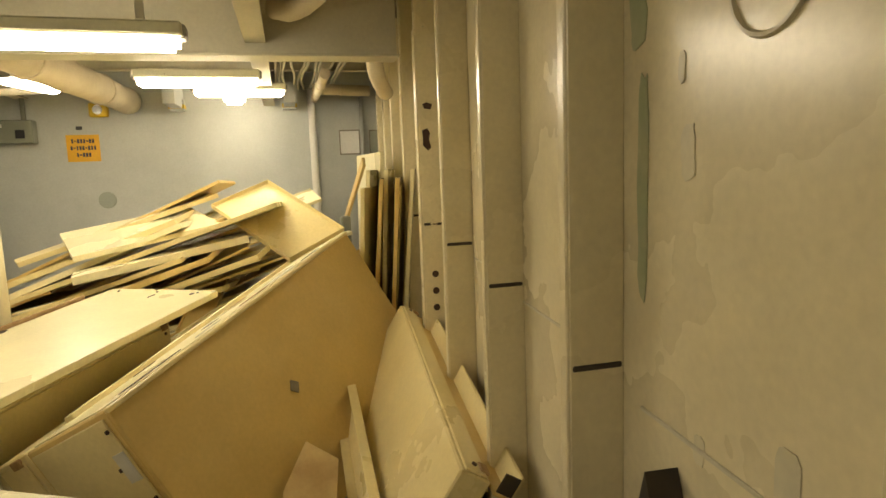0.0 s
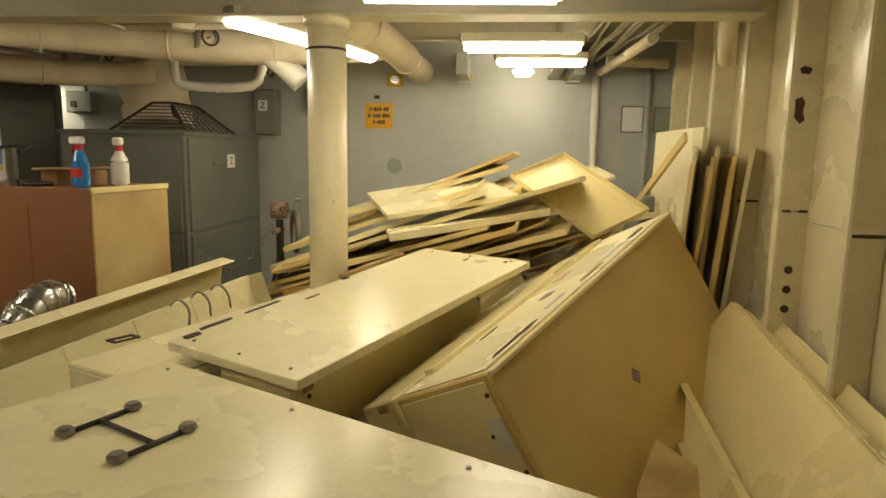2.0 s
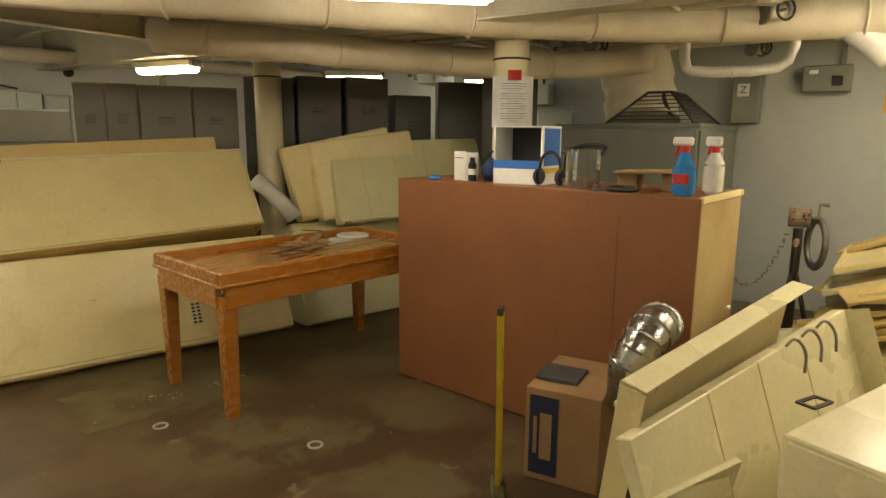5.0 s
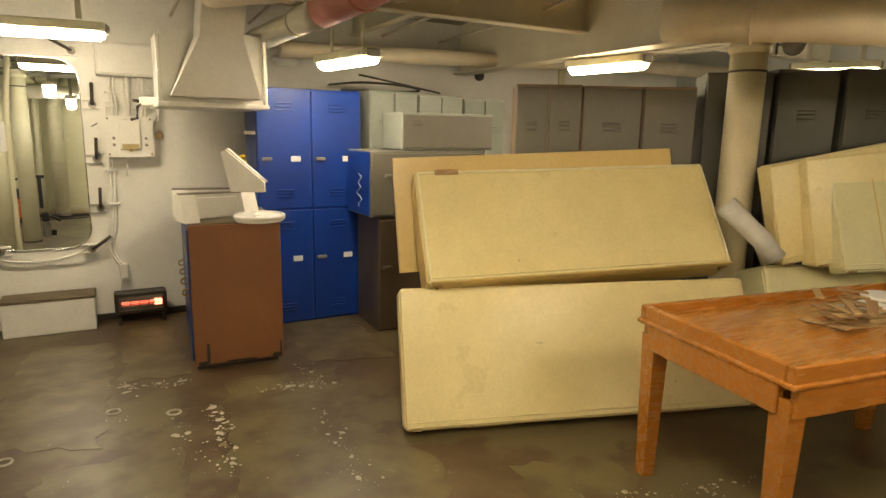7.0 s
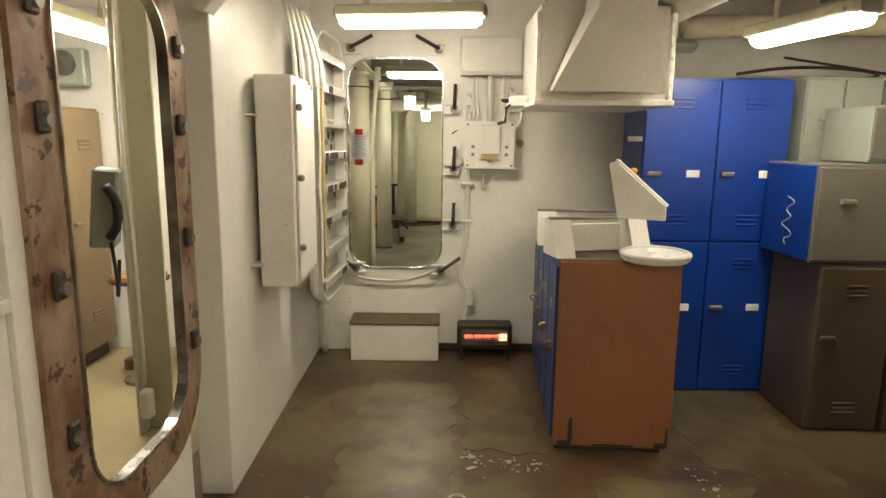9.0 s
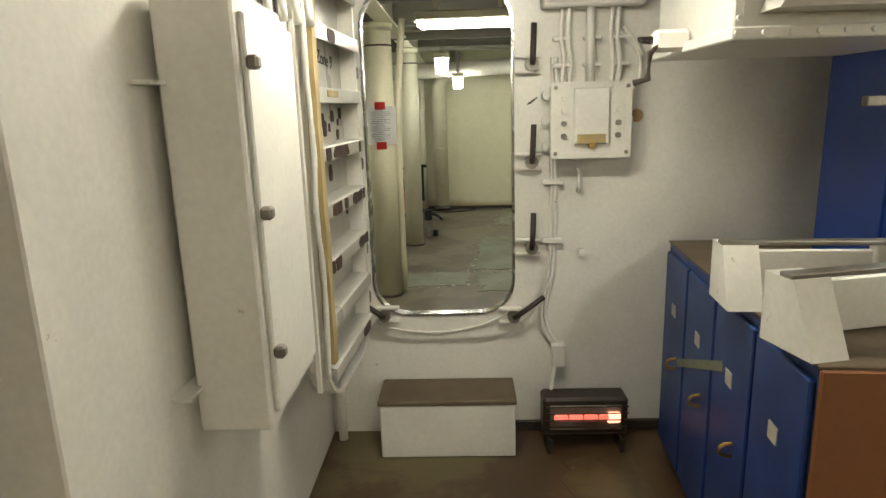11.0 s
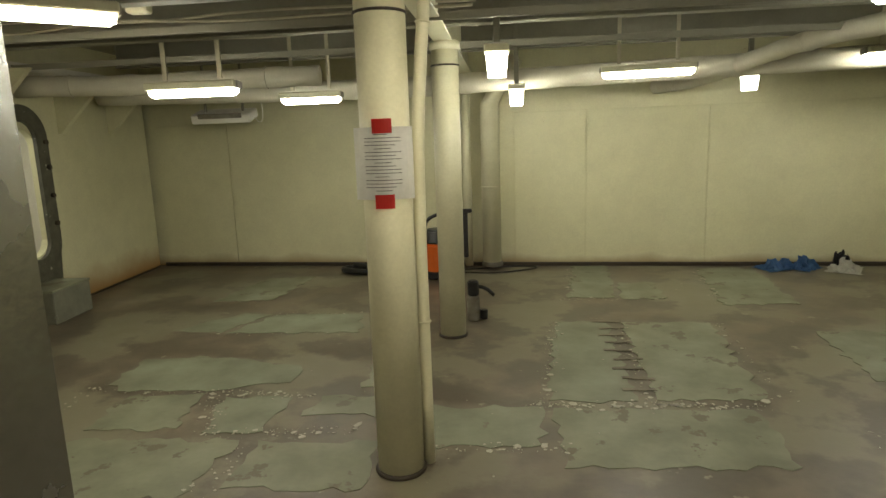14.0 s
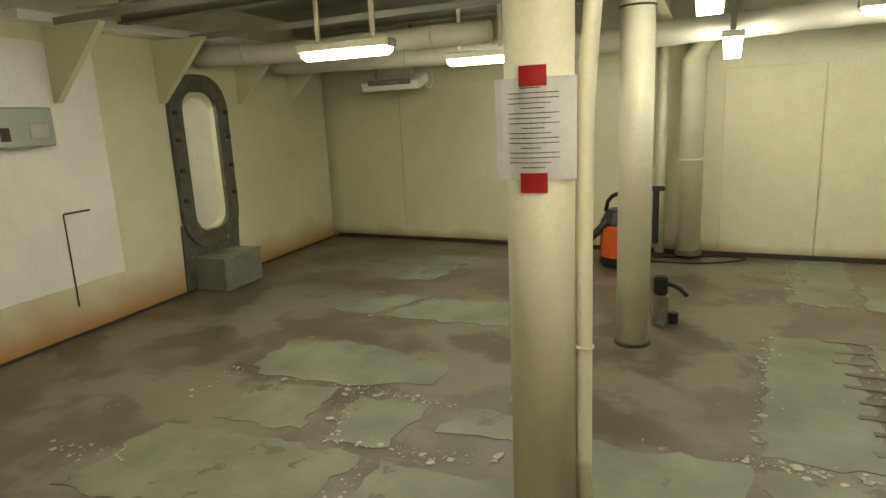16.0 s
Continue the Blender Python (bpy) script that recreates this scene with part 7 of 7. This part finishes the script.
th = thing("wire_cage", "dark wire mesh cage on the machine cabinet", "cage", pose(MX + 0.55, MY + 0.35, 1.49))
for s in (-1, 1):
    part("wire", pipe([(s * 0.42, -0.3, 0), (s * 0.2, -0.08, 0.22), (s * 0.2, 0.08, 0.22), (s * 0.42, 0.3, 0)], 0.010, 6), DARK, th)
part("wire", pipe([(-0.2, -0.08, 0.22), (0.2, -0.08, 0.22)], 0.010, 6), DARK, th)
for k in range(9):
    f = k / 8
    part("wire", pipe([(-0.42 + 0.22 * f, -0.3 + 0.22 * f, 0.22 * f), (0.42 - 0.22 * f, -0.3 + 0.22 * f, 0.22 * f)], 0.004, 5), DARK, th)
    part("wire", pipe([(-0.42 + 0.84 * f, -0.3, 0), (-0.2 + 0.4 * f, -0.08, 0.22)], 0.004, 5), DARK, th)
    part("wire", pipe([(-0.42 + 0.22 * f, -0.3 + 0.22 * f, 0.22 * f), (-0.42 + 0.22 * f, 0.3 - 0.22 * f, 0.22 * f)], 0.004, 5), DARK, th)
part("wheel", ring(0.09, 0.015, (0.05, 0, 0.16), (70, 0, 0)), DARK, th, "dark valve handwheel")
th = thing("chain_winch", "rusty hand winch standing by the machine cabinet", "winch", pose(5.25, -0.14, 0) @ Matrix.Diagonal((1, 1, 1.36, 1)))
part("post", drum(0.028, 0.62, (0, 0, 0.31), seg=14), DARK, th)
for a_ in (20, 140, 260):
    part("leg", pipe([(0, 0, 0.45), (0.16 * math.cos(radians(a_)), 0.16 * math.sin(radians(a_)), 0.0)], 0.014, 8), DARK, th)
part("head", drum(0.045, 0.12, (0, 0, 0.67), (90, 0, 0), 16), RUST, th)
part("crank", pipe([(0, -0.06, 0.67), (0, -0.10, 0.67), (0.05, -0.10, 0.73), (0.05, -0.15, 0.73)], 0.010, 8), DULL_STEEL, th)
part("wheel", ring(0.11, 0.02, (0.06, -0.1, 0.55), (90, 0, 30)), DULL_STEEL, th)
part("arm", box(0.22, 0.03, 0.03, (-0.03, 0, 0.56), 0.006), RUST, th)
ch = bmesh.new()
for k in range(26):
    f = k / 25
    ring(0.014, 0.004, (5.24 - 0.7 * f, -0.08 + 0.25 * f, 0.80 - 0.75 * f * (1 - f) * 1.2 - 0.08 * f), (90 if k % 2 else 0, 0, 20), 8, 5, into=ch)
single("chain", ch, DULL_STEEL, "steel chain hanging from the winch", "chain")

# notices taped to pillars
def notice(px, py, r, z0, facing, tapes, label):
    """A sheet wrapped on a pillar, lines of print, red tape."""
    th = thing("paper_notice", label, "notice", pose(px, py, z0, 0, 0, facing), "paper notices")
    def curved(a0, a1, zlo, zhi, off, n=12):
        b = bmesh.new()
        rows = []
        for i in range(n + 1):
            a = radians(a0 + (a1 - a0) * i / n)
            flare = off + 0.026 * max(0, abs(math.degrees(a)) - 36) / 26
            rows.append([b.verts.new(((r + flare) * math.sin(a), -(r + flare) * math.cos(a), z)) for z in (zlo, zhi)])
        for p, q_ in zip(rows, rows[1:]):
            b.faces.new((p[0], q_[0], q_[1], p[1]))
        bmesh.ops.solidify(b, geom=b.faces[:], thickness=0.0008)
        return b
    part("sheet", curved(-62, 62, 0, 0.279, 0.004), PAPER, th, "white printed sheet")
    rn = random.Random(3)
    for k in range(17):
        a = 40 if k % 4 else 18
        part("print_line", curved(-a, a if k % 3 else a * 0.7, 0.25 - 0.0135 * k, 0.2522 - 0.0135 * k, 0.0055, 8), INK, th)
    for zt in tapes:
        part("tape", curved(-20, 22, zt - 0.03, zt + 0.025, 0.007, 6), RED, th, "strip of red tape")
    return th


notice(-0.208, 8.28, 0.10, 1.19, 3, (0.285, -0.005), "white printed notice taped with red tape to a pillar")
notice(4.02, 1.27, 0.10, 1.45, -52, (0.285,), "white printed notice taped with red tape to a pillar")

# ---- far room ----
step_box(basis(LW @ Vector((4.45, 0.0, 0.17)), LW.to_3x3() @ Vector((-1, 0, 0)), LW.to_3x3() @ Vector((0, 0, 1))), 0.50, 0.32, 0.29, PATCH, material("patched_grey_paint", (0.2, 0.2, 0.15), 0.6, second=(0.13, 0.13, 0.1), scale=9, bump=0.1, chips=(0.5, 0.49, 0.4), chip_amount=0.25, chip_scale=9), "grey patched steel step box below an oval doorway")
th = thing("wall_gauge_box", "grey indicator box with red display on the ship's side", "indicator box", basis(LW @ Vector((2.82, 1.43, 0.008)), LW.to_3x3() @ Vector((1, 0, 0)), (0, 0, 1)))
part("case", box(0.42, 0.24, 0.12, (0, 0, 0.06), 0.01), GREEN_L, th)
for k in range(2):
    part("grille", box(0.12, 0.10, 0.006, (0.10, -0.02 + 0.0 * k, 0.122), 0.002), WHITE_P, th)
part("red_display", box(0.06, 0.08, 0.006, (-0.12, -0.04, 0.122), 0.002), OXIDE, th)
wl = bmesh.new()
box(0.006, 0.64, 0.008, (3.07, 0.53, 0.011), into=wl)
box(0.2, 0.012, 0.010, (3.175, 0.853, 0.011), into=wl)
single("wall_trim_strip", wl, DARK, "dark bent strip on the ship's side", "strip", LW)
th = thing("shop_vacuum", "orange and black shop vacuum cleaner", "vacuum cleaner", pose(-0.44, 12.05, 0))
part("tank", drum(0.19, 0.30, (0, 0, 0.22), seg=28, r2=0.205, bevel=0.02), ORANGE, th, "orange tank")
part("base", drum(0.20, 0.07, (0, 0, 0.05), seg=28, bevel=0.01), BLACK, th)
part("lid", drum(0.205, 0.13, (0, 0, 0.44), seg=28, r2=0.14, bevel=0.02), BLACK, th, "black motor head")
part("handle", pipe([(-0.15, 0, 0.48), (-0.13, 0, 0.60), (0.0, 0, 0.66), (0.15, 0.0, 0.64)], 0.018, 10, smooth=1), BLACK, th)
part("upright", box(0.05, 0.04, 0.5, (0.27, 0.02, 0.45), 0.008), BLACK, th)
part("upright_grip", box(0.12, 0.05, 0.04, (0.28, 0.02, 0.68), 0.01), BLACK, th)
for k in range(4):
    part("caster", drum(0.03, 0.03, (0.17 * math.cos(1.57 * k + 0.7), 0.17 * math.sin(1.57 * k + 0.7), 0.03), (90, 0, 0), 12), BLACK, th)
single("vacuum_hose", pipe([(-0.55, 11.95, 0.42), (-0.75, 11.9, 0.2), (-1.0, 12.05, 0.04), (-1.5, 12.2, 0.04), (-1.55, 12.35, 0.04), (-1.2, 12.4, 0.04), (-0.95, 12.25, 0.04), (-1.15, 12.1, 0.09), (-1.4, 12.3, 0.085)], 0.034, 10, smooth=2), BLACK, "black ribbed vacuum hose lying on the deck", "hose")
single("power_cord", pipe([(-0.25, 12.2, 0.01), (0.1, 12.15, 0.008), (0.45, 12.3, 0.008), (0.62, 12.45, 0.008), (0.35, 12.52, 0.008), (0.0, 12.4, 0.008), (-0.2, 12.3, 0.02)], 0.007, 6, smooth=2), BLACK, "black power cord looped on the deck", "cord")
th = thing("floor_tool", "small black and steel hand tool standing behind a pillar", "tool", pose(-0.01, 10.50, 0))
part("body", drum(0.05, 0.20, (0, 0, 0.10), seg=16, bevel=0.01), DULL_STEEL, th)
part("motor", drum(0.045, 0.12, (0, 0, 0.26), seg=14, bevel=0.01), BLACK, th)
part("grip", pipe([(0.0, 0, 0.28), (0.10, 0, 0.26), (0.16, 0, 0.20)], 0.015, 8, smooth=1), BLACK, th)
part("knob", drum(0.03, 0.07, (0.08, 0, 0.05), seg=12), BLACK, th)


def rag(x, y, w, d, h, mat, seed, label):
    """A crumpled cloth lying on the deck."""
    b = bmesh.new()
    n = 18
    vs_ = [[b.verts.new(((i / n - 0.5) * w, (j / n - 0.5) * d, 0)) for j in range(n + 1)] for i in range(n + 1)]
    for i in range(n + 1):
        for j in range(n + 1):
            v_ = vs_[i][j]
            e = max(0.0, 1 - (2 * i / n - 1) ** 2) * max(0.0, 1 - (2 * j / n - 1) ** 2)
            v_.co.z = 0.012 + h * e * (0.65 + 0.9 * noise.noise(Vector((i * 0.35 + seed, j * 0.35, seed))))
            v_.co.x += 0.03 * noise.noise(Vector((i * 0.5, j * 0.5, seed + 5)))
            v_.co.y += 0.04 * noise.noise(Vector((i * 0.5, j * 0.5, seed + 9)))
    for i in range(n):
        for j in range(n):
            b.faces.new((vs_[i][j], vs_[i + 1][j], vs_[i + 1][j + 1], vs_[i][j + 1]))
    bmesh.ops.solidify(b, geom=b.faces[:], thickness=0.006)
    return single("cloth", b, mat, label, "cloth", pose(x, y, 0.0, 0, 0, seed * 20))


structure("wall_panel_white", box(3.3, 1.62, 0.006, (1.85, 1.16, 0.003), 0.002), WHITE_P, "white painted sheet on the ship's side", LW)
rag(2.98, 12.24, 0.42, 0.26, 0.10, CLOTH_B, 1, "crumpled blue cloth on the deck")
rag(3.22, 12.22, 0.30, 0.22, 0.13, CLOTH_B, 2, "crumpled blue cloth on the deck")
rag(3.55, 12.12, 0.38, 0.28, 0.12, CLOTH_W, 3, "crumpled white cloth on the deck")
rag(3.55, 12.20, 0.22, 0.18, 0.18, BLACK, 4, "black cloth on a white one")


# ---- deck patches left by stripped tiles ----
def ragged(x0, y0, x1, y1, seed, amp=0.035, step=0.09):
    rn = random.Random(seed)
    cor = [(x0, y0), (x1, y0), (x1, y1), (x0, y1)]
    pts = []
    for (ax, ay), (bx, by) in zip(cor, cor[1:] + cor[:1]):
        n = max(2, int(math.hypot(bx - ax, by - ay) / step))
        for i in range(n):
            f = i / n
            pts.append((ax + (bx - ax) * f + rn.uniform(-amp, amp) * (ay != by), ay + (by - ay) * f + rn.uniform(-amp, amp) * (ax != bx)))
    return pts


def ragged_poly(cor, seed, amp=0.03, step=0.06):
    """A many-sided patch with broken edges."""
    rn = random.Random(seed)
    pts = []
    for (ax, ay), (bx, by) in zip(cor, cor[1:] + cor[:1]):
        ln = math.hypot(bx - ax, by - ay)
        n = max(2, int(ln / step))
        for i in range(n):
            f, o = i / n, rn.uniform(-amp, amp) * (0.3 if i == 0 else 1)
            pts.append((ax + (bx - ax) * f - o * (by - ay) / ln, ay + (by - ay) * f + o * (bx - ax) / ln))
    return pts


def patch(cor, seed, mat, label, thick=0.003):
    structure("floor_patch", slab(ragged_poly(cor, seed), thick), mat, label)


TILE = "patch of green deck tile left on the deck"
for i, (mat, cor) in enumerate((
        (PALE_T, [(-2.37, 10.22), (-1.95, 10.18), (-1.72, 10.70), (-1.98, 10.72)]), (PALE_T, [(-1.89, 10.16), (-0.85, 10.19), (-0.95, 10.66), (-1.68, 10.66)]),
        (PALE_T, [(-2.18, 9.14), (-1.98, 9.06), (-1.44, 9.09), (-1.05, 9.22), (-1.07, 9.48), (-1.79, 9.66), (-2.21, 9.60)]),
        (PATCH, [(-1.92, 8.57), (-1.44, 8.60), (-1.5, 9.05), (-1.94, 8.99)]), (PALE_T, [(-1.28, 8.57), (-0.97, 8.59), (-0.955, 8.99), (-1.36, 9.0)]), (PATCH, [(-0.83, 8.765), (-0.3, 8.8), (-0.32, 9.02), (-0.79, 9.02)]),
        (PALE_T, [(0.48, 8.99), (0.95, 9.0), (1.0, 10.45), (0.61, 10.43)]), (PATCH, [(1.05, 9.02), (1.62, 9.05), (1.75, 10.4), (1.1, 10.42)]), (PATCH, [(0.78, 11.15), (1.18, 11.15), (1.32, 12.5), (0.96, 12.5)]),
        (PATCH, [(1.24, 11.1), (1.6, 11.1), (1.62, 11.7), (1.3, 11.7)]), (PALE_T, [(-0.25, 8.45), (0.42, 8.5), (0.44, 8.92), (-0.2, 8.9)]), (PATCH, [(0.5, 8.3), (1.5, 8.35), (1.5, 8.9), (0.5, 8.9)]),
        (PATCH, [(-2.15, 7.9), (-1.1, 8.0), (-1.05, 8.5), (-2.1, 8.45)]), (PATCH, [(-0.95, 8.08), (-0.35, 8.1), (-0.35, 8.5), (-0.95, 8.5)]), (PATCH, [(-2.45, 11.1), (-1.9, 11.15), (-1.8, 12.1), (-2.3, 12.05)]),
        (PATCH, [(2.0, 10.9), (2.6, 10.9), (2.75, 12.3), (2.2, 12.3)]), (PATCH, [(2.3, 9.3), (3.0, 9.3), (3.1, 10.2), (2.4, 10.2)]), (PATCH, [(-0.6, 9.15), (-0.38, 9.15), (-0.36, 9.75), (-0.6, 9.75)]), (PATCH, [(0.3, 7.2), (1.3, 7.25), (1.25, 7.9), (0.35, 7.85)]),
        (PATCH, [(-1.9, 6.9), (-0.6, 6.95), (-0.6, 7.7), (-1.8, 7.7)]))):
    patch(cor, i, mat, TILE)
GREENISH = "worn olive strip of deck coating"
for i, cor in enumerate(([(1.13, 3.6), (1.05, 2.2), (1.62, 2.2), (1.95, 3.2), (1.72, 3.8), (1.9, 4.5), (1.25, 4.5)], [(1.78, 4.6), (2.3, 4.45), (2.35, 5.45), (1.85, 5.45)], [(0.15, 4.15), (0.62, 3.95), (0.7, 5.5), (0.2, 5.6)],
                         [(0.72, 4.75), (1.08, 4.7), (1.08, 5.9), (0.78, 5.85)], [(0.2, 2.6), (0.9, 2.5), (0.95, 3.8), (0.4, 3.8)], [(0.1, 1.0), (1.0, 0.9), (1.0, 2.3), (0.15, 2.4)], [(2.1, 2.45), (2.6, 2.35), (2.65, 2.9), (2.2, 3.0)])):
    patch(cor, 60 + i, OLIVE, GREENISH, 0.0025)
rnd = random.Random(9)
gl = bmesh.new()
LINES = (((-2.3, 9.05), (-1.5, 9.04), 14, 0.9), ((-1.5, 9.06), (-0.9, 9.02), 34, 1.3), ((-1.42, 8.98), (-1.25, 8.58), 20, 1.2), ((-1.28, 8.55), (-0.5, 8.62), 30, 1.2), ((-1.9, 10.14), (-0.85, 10.17), 12, 0.7),
         ((-1.7, 10.68), (-0.95, 10.68), 12, 0.8), ((0.46, 8.95), (0.6, 10.4), 46, 1.0), ((0.35, 8.93), (1.6, 8.96), 60, 1.4), ((1.02, 9.0), (1.08, 10.4), 44, 0.9), ((0.76, 11.1), (0.95, 12.45), 24, 0.9), ((0.7, 11.1), (1.6, 11.08), 20, 0.9),
         ((-2.4, 8.1), (-2.0, 8.2), 14, 1.3), ((-0.3, 8.44), (0.5, 8.46), 26, 1.0), ((-2.25, 8.5), (-2.2, 9.2), 10, 0.8), ((-1.02, 8.0), (-1.0, 8.5), 12, 1.0), ((1.7, 9.0), (1.8, 10.4), 16, 0.8), ((2.0, 10.85), (2.15, 12.3), 20, 0.9),
         ((0.7, 4.68), (1.05, 4.58), 34, 1.0), ((1.15, 4.2), (1.12, 3.5), 34, 1.0), ((1.4, 4.3), (1.85, 4.2), 34, 0.9), ((1.72, 4.55), (1.75, 4.3), 14, 1.0), ((1.62, 3.9), (1.6, 2.8), 30, 0.8), ((2.4, 2.6), (3.1, 2.4), 26, 0.8), ((0.9, 4.3), (1.1, 3.2), 18, 0.8), ((0.2, 3.0), (0.9, 4.6), 10, 0.7))
spots = [(x0 + (x1 - x0) * f + rnd.gauss(0, 0.03), y0 + (y1 - y0) * f + rnd.gauss(0, 0.03), g) for (x0, y0), (x1, y1), n_f, g in LINES for f in (rnd.random() for _ in range(int(2.2 * n_f)))]
spots += [(rnd.uniform(-2.3, 2.4), rnd.uniform(7.2, 12.2), 0.6) for _ in range(60)] + [(rnd.uniform(0.0, 3.0), rnd.uniform(0.5, 5.4), 0.55) for _ in range(40)]
for x, y, g in spots:
    s = min(0.035, 0.0055 * g * math.exp(rnd.gauss(0, 0.7)))
    n = rnd.randint(5, 8)
    q_ = slab([(s * rnd.uniform(0.5, 1.2) * math.cos(6.283 * j / n), s * rnd.uniform(0.4, 1.0) * math.sin(6.283 * j / n)) for j in range(n)], 0.002)
    q_.transform(pose(x, y, 0.0036, 0, 0, rnd.uniform(0, 360)))
    join(gl, q_)
single("adhesive_flecks", gl, GLUE, "pale flecks of old adhesive on the deck", "debris", kind="stuff")
for x, y in ((0.676, 4.34), (0.95, 4.2), (0.75, 3.4), (0.25, 4.0), (2.35, 2.25), (2.65, 1.5), (1.2, 3.1)):
    structure("deck_fitting", ring(0.032, 0.006, (x, y, 0.003), seg=20, sec=6), GLUE, "pale worn ring of a deck socket")
for k in range(9):
    s = slab(ragged(-0.09, -0.018, 0.09, 0.018, 50 + k, 0.006, 0.03), 0.002)
    s.transform(pose(0.98 + 0.03 * (k % 2), 9.15 + 0.16 * k, 0.0048, 0, 0, rnd.uniform(-8, 8)))
    structure("floor_stain", s, FLOOR_2, "dark ladder-like stain on the deck")
